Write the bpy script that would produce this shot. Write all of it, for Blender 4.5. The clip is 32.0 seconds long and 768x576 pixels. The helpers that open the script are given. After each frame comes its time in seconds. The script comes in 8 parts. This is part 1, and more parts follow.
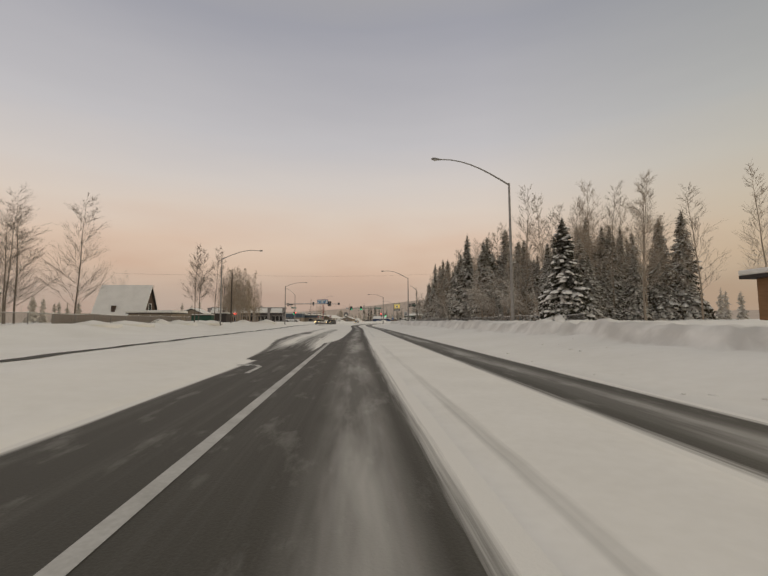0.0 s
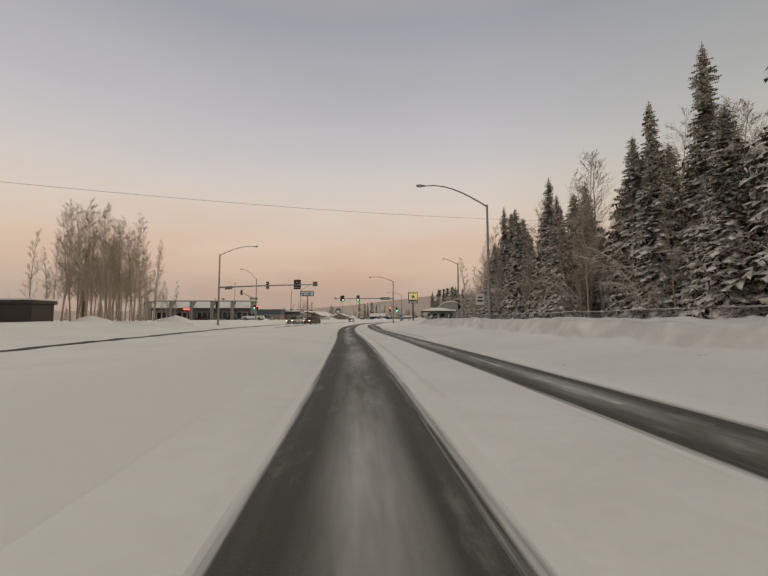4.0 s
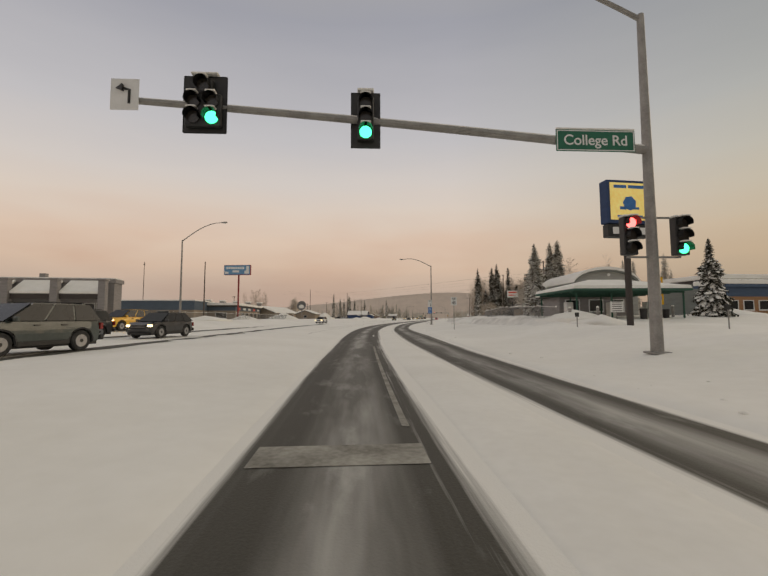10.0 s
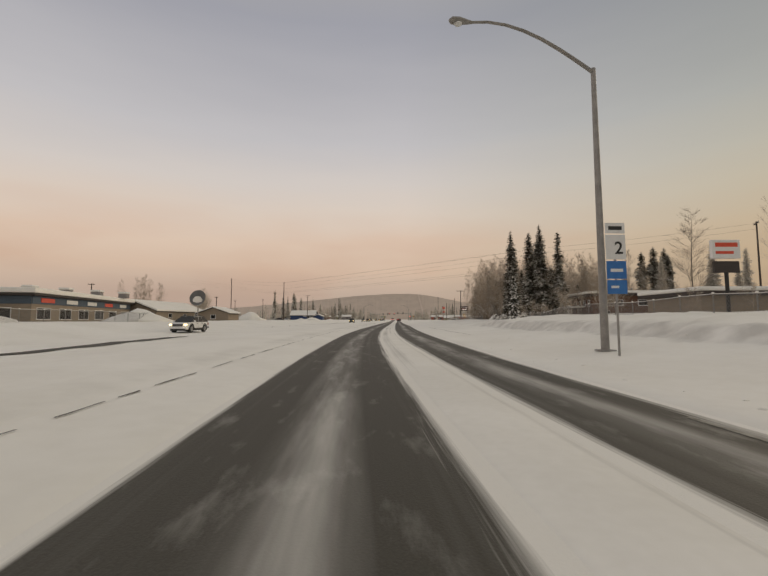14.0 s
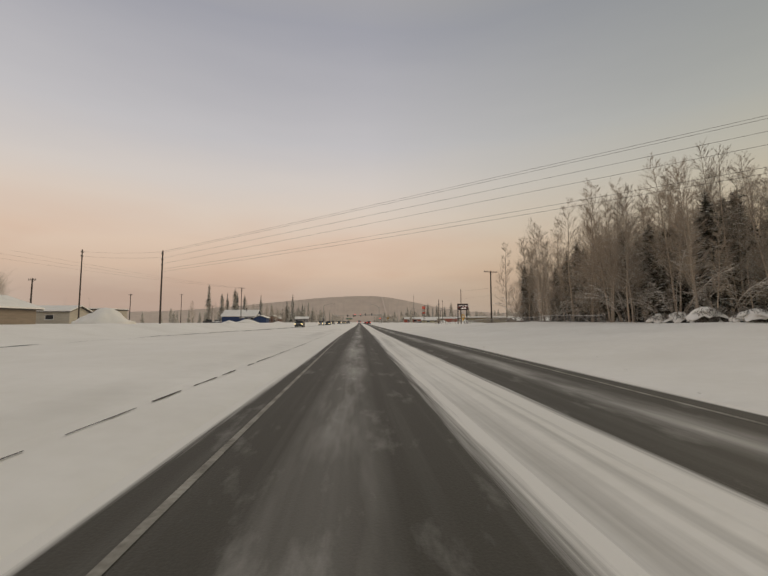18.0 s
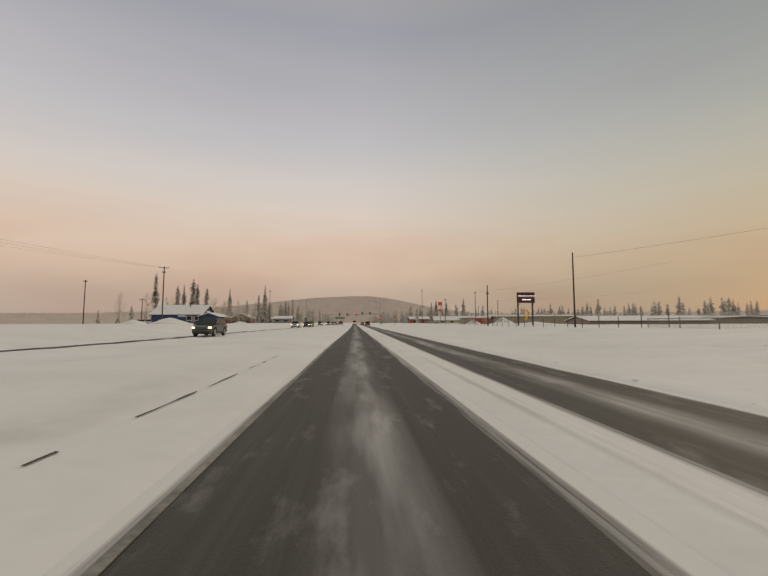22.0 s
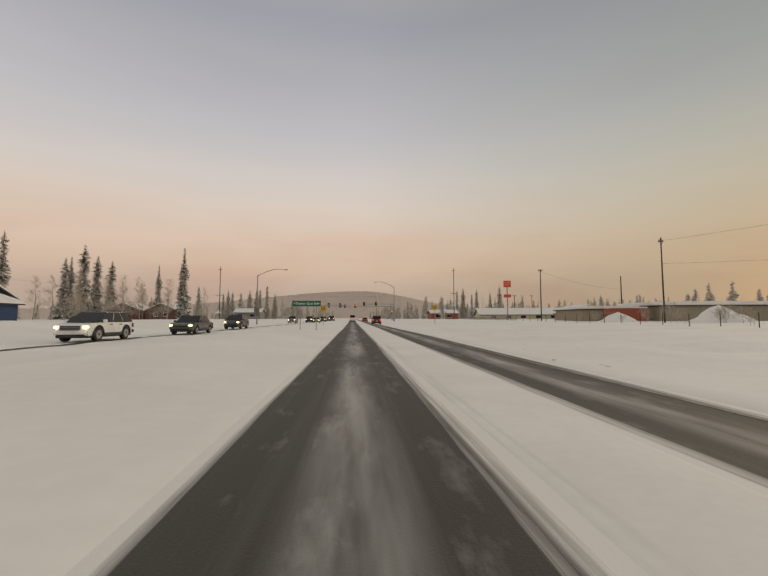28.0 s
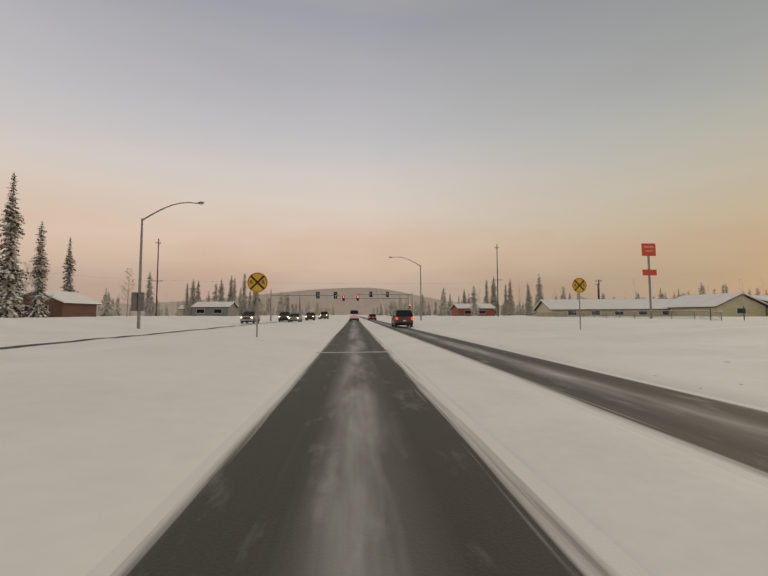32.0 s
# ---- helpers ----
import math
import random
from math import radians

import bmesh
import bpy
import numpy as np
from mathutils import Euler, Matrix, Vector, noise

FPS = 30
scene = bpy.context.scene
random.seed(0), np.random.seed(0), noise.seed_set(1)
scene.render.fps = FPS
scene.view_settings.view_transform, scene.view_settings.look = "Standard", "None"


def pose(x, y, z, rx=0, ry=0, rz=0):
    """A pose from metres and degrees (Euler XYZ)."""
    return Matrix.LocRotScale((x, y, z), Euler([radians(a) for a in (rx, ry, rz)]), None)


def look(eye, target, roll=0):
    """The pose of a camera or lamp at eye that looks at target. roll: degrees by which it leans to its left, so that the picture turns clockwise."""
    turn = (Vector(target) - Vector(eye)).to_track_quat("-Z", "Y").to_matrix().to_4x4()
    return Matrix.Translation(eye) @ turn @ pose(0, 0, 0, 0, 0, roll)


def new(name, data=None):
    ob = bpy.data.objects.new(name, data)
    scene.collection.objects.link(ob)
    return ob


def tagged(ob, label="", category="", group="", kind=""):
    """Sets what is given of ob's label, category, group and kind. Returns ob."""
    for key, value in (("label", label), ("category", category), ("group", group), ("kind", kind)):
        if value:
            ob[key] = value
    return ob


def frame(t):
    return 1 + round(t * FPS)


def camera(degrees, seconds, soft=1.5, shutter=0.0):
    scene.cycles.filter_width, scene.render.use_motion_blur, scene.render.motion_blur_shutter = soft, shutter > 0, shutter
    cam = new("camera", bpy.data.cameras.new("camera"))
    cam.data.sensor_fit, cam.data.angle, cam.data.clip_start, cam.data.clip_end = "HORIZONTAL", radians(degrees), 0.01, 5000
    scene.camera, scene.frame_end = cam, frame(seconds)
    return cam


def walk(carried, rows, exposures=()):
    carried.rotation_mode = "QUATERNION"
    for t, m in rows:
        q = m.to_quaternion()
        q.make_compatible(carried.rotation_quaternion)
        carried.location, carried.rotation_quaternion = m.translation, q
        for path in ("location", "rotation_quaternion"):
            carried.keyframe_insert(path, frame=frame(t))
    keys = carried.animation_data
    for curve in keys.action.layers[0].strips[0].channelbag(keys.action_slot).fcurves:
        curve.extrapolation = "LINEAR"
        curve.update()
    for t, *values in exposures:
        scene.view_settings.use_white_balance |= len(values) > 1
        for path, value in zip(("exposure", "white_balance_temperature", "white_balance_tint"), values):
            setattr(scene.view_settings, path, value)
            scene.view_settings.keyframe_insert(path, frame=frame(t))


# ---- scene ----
cam = camera(86.05, 32.0)
PATH = [
    (0.0, 0.000, 0.000, 1.320, 94.607, 0.204, 12.943),
    (0.5, -2.074, 6.746, 1.320, 94.563, 0.204, 12.853),
    (1.0, -4.136, 13.492, 1.320, 94.425, 0.204, 12.761),
    (1.5, -6.186, 20.238, 1.320, 94.236, 0.204, 12.672),
    (2.0, -8.225, 26.983, 1.320, 94.097, 0.204, 12.591),
    (2.5, -10.252, 33.729, 1.320, 94.413, 0.204, 12.479),
    (3.0, -12.263, 40.477, 1.320, 94.343, 0.204, 12.335),
    (3.5, -14.259, 47.232, 1.320, 94.221, 0.204, 12.217),
    (4.0, -16.247, 53.995, 1.320, 94.323, 0.204, 12.182),
    (4.5, -18.241, 60.767, 1.320, 93.685, 0.204, 12.289),
    (5.0, -20.268, 67.546, 1.320, 93.847, 0.204, 12.685),
    (5.5, -22.363, 74.328, 1.320, 94.010, 0.204, 13.285),
    (6.0, -24.534, 81.112, 1.320, 94.173, 0.204, 13.787),
    (6.5, -26.752, 87.908, 1.320, 94.336, 0.204, 13.894),
    (7.0, -28.958, 94.734, 1.320, 94.504, 0.204, 13.479),
    (7.5, -31.101, 101.603, 1.320, 94.667, 0.204, 12.769),
    (8.0, -33.157, 108.518, 1.320, 94.258, 0.204, 11.991),
    (8.5, -35.125, 115.470, 1.320, 94.896, 0.204, 11.227),
    (9.0, -36.997, 122.454, 1.320, 94.687, 0.204, 10.390),
    (9.5, -38.760, 129.469, 1.320, 94.473, 0.204, 9.425),
    (10.0, -40.402, 136.512, 1.320, 94.203, 0.204, 8.472),
    (10.5, -41.937, 143.578, 1.320, 94.407, 0.204, 7.686),
    (11.0, -43.380, 150.660, 1.320, 94.370, 0.204, 6.978),
    (11.5, -44.741, 157.758, 1.320, 94.184, 0.204, 6.372),
    (12.0, -46.027, 164.872, 1.320, 94.404, 0.204, 5.698),
    (12.5, -47.210, 172.009, 1.320, 94.506, 0.204, 4.723),
    (13.0, -48.266, 179.177, 1.320, 94.211, 0.204, 3.664),
    (13.5, -49.195, 186.379, 1.320, 94.394, 0.204, 2.656),
    (14.0, -49.999, 193.612, 1.320, 94.367, 0.204, 1.670),
    (14.5, -50.686, 200.872, 1.320, 94.339, 0.204, 0.776),
    (15.0, -51.268, 208.155, 1.320, 94.312, 0.204, 0.022),
    (15.5, -51.763, 215.449, 1.320, 94.284, 0.204, -0.640),
    (16.0, -52.174, 222.747, 1.320, 94.431, 0.204, -1.284),
    (16.5, -52.501, 230.037, 1.320, 94.638, 0.204, -1.955),
    (17.0, -52.745, 237.310, 1.320, 94.488, 0.204, -2.571),
    (17.5, -52.916, 244.559, 1.320, 94.688, 0.204, -3.079),
    (18.0, -53.029, 251.776, 1.320, 94.718, 0.204, -3.483),
    (18.5, -53.101, 258.956, 1.320, 94.763, 0.204, -3.722),
    (19.0, -53.152, 266.096, 1.320, 94.799, 0.204, -3.818),
    (19.5, -53.195, 273.192, 1.320, 94.831, 0.204, -3.853),
    (20.0, -53.234, 280.242, 1.320, 94.962, 0.204, -3.909),
    (20.5, -53.262, 287.247, 1.320, 94.772, 0.204, -4.000),
    (21.0, -53.280, 294.202, 1.320, 94.795, 0.204, -4.084),
    (21.5, -53.288, 301.106, 1.320, 94.735, 0.204, -4.162),
    (22.0, -53.287, 307.956, 1.320, 94.792, 0.204, -4.235),
    (22.5, -53.277, 314.748, 1.320, 94.761, 0.204, -4.303),
    (23.0, -53.260, 321.479, 1.320, 94.536, 0.204, -4.366),
    (23.5, -53.236, 328.147, 1.320, 94.383, 0.204, -4.429),
    (24.0, -53.204, 334.749, 1.320, 94.520, 0.204, -4.493),
    (24.5, -53.166, 341.280, 1.320, 94.500, 0.204, -4.552),
    (25.0, -53.122, 347.736, 1.320, 94.450, 0.204, -4.600),
    (25.5, -53.075, 354.111, 1.320, 94.208, 0.204, -4.632),
    (26.0, -53.025, 360.404, 1.320, 94.157, 0.204, -4.641),
    (26.5, -52.977, 366.611, 1.320, 94.107, 0.204, -4.621),
    (27.0, -52.933, 372.732, 1.320, 94.057, 0.204, -4.573),
    (27.5, -52.896, 378.768, 1.320, 94.006, 0.204, -4.508),
    (28.0, -52.866, 384.722, 1.320, 94.180, 0.204, -4.438),
    (28.5, -52.844, 390.595, 1.320, 94.025, 0.204, -4.373),
    (29.0, -52.828, 396.390, 1.320, 94.076, 0.204, -4.324),
    (29.5, -52.816, 402.107, 1.320, 94.110, 0.204, -4.291),
    (30.0, -52.807, 407.746, 1.320, 94.058, 0.204, -4.266),
    (30.5, -52.801, 413.309, 1.320, 94.049, 0.204, -4.246),
    (31.0, -52.796, 418.796, 1.320, 93.902, 0.204, -4.229),
    (31.5, -52.793, 424.205, 1.320, 93.791, 0.204, -4.211),
    (32.0, -52.792, 429.538, 1.320, 93.716, 0.204, -4.192),
]
walk(cam, [(r[0], pose(*r[1:])) for r in PATH])

# ---- sky, sun ----
world = bpy.data.worlds.new("winter_dusk_sky")
scene.world = world
world.use_nodes = True
wn, wl = world.node_tree.nodes, world.node_tree.links
wn.clear()


def wnode(kind, **sets):
    n = wn.new(kind)
    for key, value in sets.items():
        n.inputs[key].default_value = value
    return n


sky = wn.new("ShaderNodeTexSky")
sky.sky_type = "NISHITA"
sky.sun_disc = False
sky.sun_elevation = radians(2.0)
sky.sun_rotation = radians(60.0)
tc = wn.new("ShaderNodeTexCoord")
sep = wn.new("ShaderNodeSeparateXYZ")
wl.new(tc.outputs["Generated"], sep.inputs[0])
# thin haze layers: stretched noise shifts the height at which the colours change
mapn = wn.new("ShaderNodeMapping")
mapn.inputs["Scale"].default_value = (2.0, 2.0, 11.0)
wl.new(tc.outputs["Generated"], mapn.inputs[0])
cloud = wnode("ShaderNodeTexNoise", Scale=1.3, Detail=3.0, Roughness=0.55)
wl.new(mapn.outputs[0], cloud.inputs["Vector"])
sub = wn.new("ShaderNodeMath")
sub.operation = "MULTIPLY_ADD"
wl.new(cloud.outputs["Fac"], sub.inputs[0])
sub.inputs[1].default_value = 0.055
sub.inputs[2].default_value = -0.0275
add = wn.new("ShaderNodeMath")
wl.new(sep.outputs["Z"], add.inputs[0])
wl.new(sub.outputs[0], add.inputs[1])
ramp = wn.new("ShaderNodeValToRGB")
wl.new(add.outputs[0], ramp.inputs[0])
SKY = [(0.0, (0.455, 0.37, 0.315)), (0.06, (0.51, 0.392, 0.32)), (0.12, (0.64, 0.472, 0.36)),
       (0.18, (0.695, 0.535, 0.42)), (0.25, (0.685, 0.585, 0.505)), (0.31, (0.635, 0.575, 0.535)), (0.40, (0.53, 0.51, 0.52)),
       (0.60, (0.345, 0.345, 0.385)), (0.72, (0.39, 0.375, 0.36)), (1.0, (0.42, 0.40, 0.365))]
el = ramp.color_ramp.elements
el[0].position, el[0].color = SKY[0][0], (*SKY[0][1], 1)
el[1].position, el[1].color = SKY[-1][0], (*SKY[-1][1], 1)
for p, c in SKY[1:-1]:
    e = el.new(p)
    e.color = (*c, 1)
# the east, to the right of the road, is a little yellower
ramp2 = wn.new("ShaderNodeValToRGB")
wl.new(sep.outputs["X"], ramp2.inputs[0])
e2 = ramp2.color_ramp.elements
e2[0].position, e2[0].color = 0.02, (1.0, 1.0, 1.0, 1)
e2[1].position, e2[1].color = 0.75, (0.685, 0.725, 0.645, 1)
tintn = wn.new("ShaderNodeMixRGB")
tintn.blend_type = "MULTIPLY"
tintn.inputs[0].default_value = 1.0
wl.new(ramp.outputs[0], tintn.inputs[1])
wl.new(ramp2.outputs[0], tintn.inputs[2])
# soft rosy drifts of ice fog low in the sky
drift_map = wn.new("ShaderNodeMapping")
drift_map.inputs["Scale"].default_value = (2.6, 2.6, 9.0)
wl.new(tc.outputs["Generated"], drift_map.inputs[0])
rosy = wnode("ShaderNodeTexNoise", Scale=1.0, Detail=4.0, Roughness=0.5)
wl.new(drift_map.outputs[0], rosy.inputs["Vector"])
ramp3 = wn.new("ShaderNodeValToRGB")
wl.new(rosy.outputs["Fac"], ramp3.inputs[0])
e3 = ramp3.color_ramp.elements
e3[0].position, e3[0].color = 0.44, (1.0, 1.0, 1.0, 1)
e3[1].position, e3[1].color = 0.60, (0.955, 0.90, 0.885, 1)
low = wn.new("ShaderNodeMapRange")
low.inputs["From Min"].default_value, low.inputs["From Max"].default_value = 0.30, 0.10
wl.new(sep.outputs["Z"], low.inputs["Value"])
rosemix = wn.new("ShaderNodeMixRGB")
rosemix.blend_type = "MULTIPLY"
wl.new(low.outputs[0], rosemix.inputs[0])
wl.new(tintn.outputs[0], rosemix.inputs[1])
wl.new(ramp3.outputs[0], rosemix.inputs[2])
mixs = wn.new("ShaderNodeMixRGB")
mixs.inputs[0].default_value = 0.012
wl.new(rosemix.outputs[0], mixs.inputs[1])
wl.new(sky.outputs[0], mixs.inputs[2])
bg = wn.new("ShaderNodeBackground")
bg.inputs[1].default_value = 1.0
wl.new(mixs.outputs[0], bg.inputs[0])
wo = wn.new("ShaderNodeOutputWorld")
wl.new(bg.outputs[0], wo.inputs[0])

sun_data = bpy.data.lights.new("sun", "SUN")
sun_data.energy, sun_data.angle, sun_data.color = 0.7, radians(40), (1.0, 0.80, 0.58)
sun = new("sun", sun_data)
sun.matrix_world = look((0, 0, 50), (-50, -30, 30))


# ---- materials ----
def material(name, dark, light=None, scale=4.0, rough=0.7, bump=0.0, metal=0.0, fine=8.0, glow=0.0, coat=0.0, stretch=(1, 1, 1), jitter=0.0):
    """A surface whose colour wanders between two tones at two scales."""
    m = bpy.data.materials.new(name)
    m.use_nodes = True
    nt = m.node_tree
    b = nt.nodes["Principled BSDF"]
    b.inputs["Roughness"].default_value, b.inputs["Metallic"].default_value = rough, metal
    b.inputs["Coat Weight"].default_value = coat
    light = light or tuple(min(1, c * 1.25 + 0.01) for c in dark)
    t = nt.nodes.new("ShaderNodeTexCoord")
    mp = nt.nodes.new("ShaderNodeMapping")
    mp.inputs["Scale"].default_value = stretch
    nt.links.new(t.outputs["Object"], mp.inputs[0])
    n1, n2 = nt.nodes.new("ShaderNodeTexNoise"), nt.nodes.new("ShaderNodeTexNoise")
    n1.inputs["Scale"].default_value, n2.inputs["Scale"].default_value = scale, scale * fine
    for n in (n1, n2):
        n.inputs["Detail"].default_value = 3
        nt.links.new(mp.outputs[0], n.inputs["Vector"])
    mx = nt.nodes.new("ShaderNodeMath")
    mx.operation = "MULTIPLY_ADD"
    nt.links.new(n2.outputs["Fac"], mx.inputs[0])
    mx.inputs[1].default_value = 0.45
    nt.links.new(n1.outputs["Fac"], mx.inputs[2])
    cr = nt.nodes.new("ShaderNodeValToRGB")
    cr.color_ramp.elements[0].position, cr.color_ramp.elements[0].color = 0.48, (*dark, 1)
    cr.color_ramp.elements[1].position, cr.color_ramp.elements[1].color = 0.95, (*light, 1)
    nt.links.new(mx.outputs[0], cr.inputs[0])
    out = cr.outputs[0]
    if jitter:
        oi = nt.nodes.new("ShaderNodeObjectInfo")
        hs = nt.nodes.new("ShaderNodeHueSaturation")
        ma = nt.nodes.new("ShaderNodeMath")
        ma.operation = "MULTIPLY_ADD"
        nt.links.new(oi.outputs["Random"], ma.inputs[0])
        ma.inputs[1].default_value, ma.inputs[2].default_value = jitter * 2, 1 - jitter
        nt.links.new(ma.outputs[0], hs.inputs["Value"])
        nt.links.new(out, hs.inputs["Color"])
        out = hs.outputs[0]
    nt.links.new(out, b.inputs["Base Color"])
    if bump:
        bp = nt.nodes.new("ShaderNodeBump")
        bp.inputs["Strength"].default_value, bp.inputs["Distance"].default_value = bump, 0.03
        nt.links.new(mx.outputs[0], bp.inputs["Height"])
        nt.links.new(bp.outputs[0], b.inputs["Normal"])
    if glow:
        b.inputs["Emission Color"].default_value = (*light, 1)
        b.inputs["Emission Strength"].default_value = glow
    return m


def snowy(name, dark, light, cover=0.5, scale=3.0, rough=0.85, jitter=0.0, frost=0.0, clump=2.2):
    """A surface on whose upward faces snow lies in patches, with hoar frost all over."""
    m = material(name, dark, light, scale=scale, rough=rough, jitter=jitter)
    nt = m.node_tree
    b = nt.nodes["Principled BSDF"]
    base = b.inputs["Base Color"].links[0].from_socket
    g = nt.nodes.new("ShaderNodeNewGeometry")
    sx = nt.nodes.new("ShaderNodeSeparateXYZ")
    nt.links.new(g.outputs["Normal"], sx.inputs[0])
    ab = nt.nodes.new("ShaderNodeMath")
    ab.operation = "ABSOLUTE"
    nt.links.new(sx.outputs["Z"], ab.inputs[0])
    t = nt.nodes.new("ShaderNodeTexCoord")
    n = nt.nodes.new("ShaderNodeTexNoise")
    n.inputs["Scale"].default_value, n.inputs["Detail"].default_value = clump, 5
    nt.links.new(t.outputs["Object"], n.inputs["Vector"])
    mu = nt.nodes.new("ShaderNodeMath")
    mu.operation = "MULTIPLY"
    nt.links.new(ab.outputs[0], mu.inputs[0])
    nt.links.new(n.outputs["Fac"], mu.inputs[1])
    cr = nt.nodes.new("ShaderNodeValToRGB")
    cr.color_ramp.elements[0].position, cr.color_ramp.elements[0].color = max(0.0, 0.62 - cover), (frost, frost, frost, 1)
    cr.color_ramp.elements[1].position, cr.color_ramp.elements[1].color = max(0.05, 0.74 - cover), (1, 1, 1, 1)
    nt.links.new(mu.outputs[0], cr.inputs[0])
    mix = nt.nodes.new("ShaderNodeMixRGB")
    nt.links.new(cr.outputs[0], mix.inputs[0])
    nt.links.new(base, mix.inputs[1])
    mix.inputs[2].default_value = (0.74, 0.71, 0.64, 1)
    nt.links.new(mix.outputs[0], b.inputs["Base Color"])
    return m


def snow_material():
    m = material("field_snow", (0.84, 0.815, 0.755), (0.93, 0.908, 0.855), scale=0.22, rough=0.75, bump=0.5, fine=14)
    b = m.node_tree.nodes["Principled BSDF"]
    nt = m.node_tree
    base = b.inputs["Base Color"].links[0].from_socket
    grime = nt.nodes.new("ShaderNodeAttribute")
    grime.attribute_name = "drift"
    t = nt.nodes.new("ShaderNodeTexCoord")
    n = nt.nodes.new("ShaderNodeTexNoise")
    n.inputs["Scale"].default_value, n.inputs["Detail"].default_value = 0.9, 5
    nt.links.new(t.outputs["Object"], n.inputs["Vector"])
    mr = nt.nodes.new("ShaderNodeMapRange")
    mr.inputs["From Min"].default_value, mr.inputs["From Max"].default_value = 0.30, 0.62
    nt.links.new(n.outputs["Fac"], mr.inputs["Value"])
    mu = nt.nodes.new("ShaderNodeMath")
    mu.operation = "MULTIPLY"
    nt.links.new(mr.outputs[0], mu.inputs[0])
    nt.links.new(grime.outputs["Fac"], mu.inputs[1])
    mix = nt.nodes.new("ShaderNodeMixRGB")
    nt.links.new(mu.outputs[0], mix.inputs[0])
    nt.links.new(base, mix.inputs[1])
    mix.inputs[2].default_value = (0.44, 0.415, 0.375, 1)
    nt.links.new(mix.outputs[0], b.inputs["Base Color"])
    return m


def asphalt_material():
    """Cold asphalt with blown powder between the wheel tracks; UV is metres along and across the lane."""
    m = bpy.data.materials.new("winter_asphalt")
    m.use_nodes = True
    nt = m.node_tree
    b = nt.nodes["Principled BSDF"]
    uv = nt.nodes.new("ShaderNodeUVMap")
    sx = nt.nodes.new("ShaderNodeSeparateXYZ")
    nt.links.new(uv.outputs[0], sx.inputs[0])

    def noise_at(su, sv, detail=4.0, seed=0.0):
        mp = nt.nodes.new("ShaderNodeMapping")
        mp.inputs["Scale"].default_value = (su, sv, 1)
        mp.inputs["Location"].default_value = (seed, seed * 1.7, 0)
        nt.links.new(uv.outputs[0], mp.inputs[0])
        n = nt.nodes.new("ShaderNodeTexNoise")
        n.inputs["Scale"].default_value, n.inputs["Detail"].default_value = 1.0, detail
        n.inputs["Roughness"].default_value = 0.62
        nt.links.new(mp.outputs[0], n.inputs["Vector"])
        return n.outputs["Fac"]

    def math2(op, a, c):
        k = nt.nodes.new("ShaderNodeMath")
        k.operation = op
        for i, v in enumerate((a, c)):
            if isinstance(v, (int, float)):
                k.inputs[i].default_value = v
            else:
                nt.links.new(v, k.inputs[i])
        return k.outputs[0]

    def ramp_of(v, lo, hi):
        r = nt.nodes.new("ShaderNodeMapRange")
        r.inputs["From Min"].default_value, r.inputs["From Max"].default_value = lo, hi
        nt.links.new(v, r.inputs["Value"])
        return r.outputs[0]

    # powder: long streaks, thicker along the middle of the lane
    streak = ramp_of(noise_at(0.06, 3.5, 4, 3.0), 0.50, 0.85)
    patch = ramp_of(noise_at(0.16, 1.2, 4, 11.0), 0.40, 0.74)
    spine = nt.nodes.new("ShaderNodeAttribute")
    spine.attribute_name = "spine"
    thick = math2("ADD", 0.12, math2("MULTIPLY", patch, 0.62))
    powder = math2("ADD", math2("MULTIPLY", streak, 0.07), math2("MULTIPLY", spine.outputs["Fac"], thick))
    powder = math2("ADD", powder, math2("MULTIPLY", ramp_of(noise_at(0.7, 2.0, 6, 31.0), 0.56, 0.78), 0.22))
    edge = nt.nodes.new("ShaderNodeAttribute")
    edge.attribute_name = "drift"
    near = ramp_of(math2("ADD", edge.outputs["Fac"], math2("ADD", math2("MULTIPLY", noise_at(0.05, 6.0, 4, 17.0), 0.85), math2("MULTIPLY", noise_at(0.4, 14.0, 5, 27.0), 0.45))), 1.02, 1.40)
    powder = math2("MAXIMUM", powder, near)
    grain = ramp_of(noise_at(40, 40, 2, 5.0), 0.3, 0.7)
    cr = nt.nodes.new("ShaderNodeMixRGB")
    cr.inputs[1].default_value, cr.inputs[2].default_value = (0.046, 0.042, 0.032, 1), (0.077, 0.070, 0.054, 1)
    nt.links.new(math2("ADD", math2("MULTIPLY", grain, 0.5), math2("MULTIPLY", noise_at(0.25, 1.0, 4, 2.0), 0.5)), cr.inputs[0])
    mx = nt.nodes.new("ShaderNodeMixRGB")
    nt.links.new(powder, mx.inputs[0])
    nt.links.new(cr.outputs[0], mx.inputs[1])
    mx.inputs[2].default_value = (0.875, 0.85, 0.793, 1)
    nt.links.new(mx.outputs[0], b.inputs["Base Color"])
    b.inputs["Roughness"].default_value = 0.72
    bp = nt.nodes.new("ShaderNodeBump")
    bp.inputs["Strength"].default_value, bp.inputs["Distance"].default_value = 0.25, 0.01
    nt.links.new(grain, bp.inputs["Height"])
    nt.links.new(bp.outputs[0], b.inputs["Normal"])
    return m


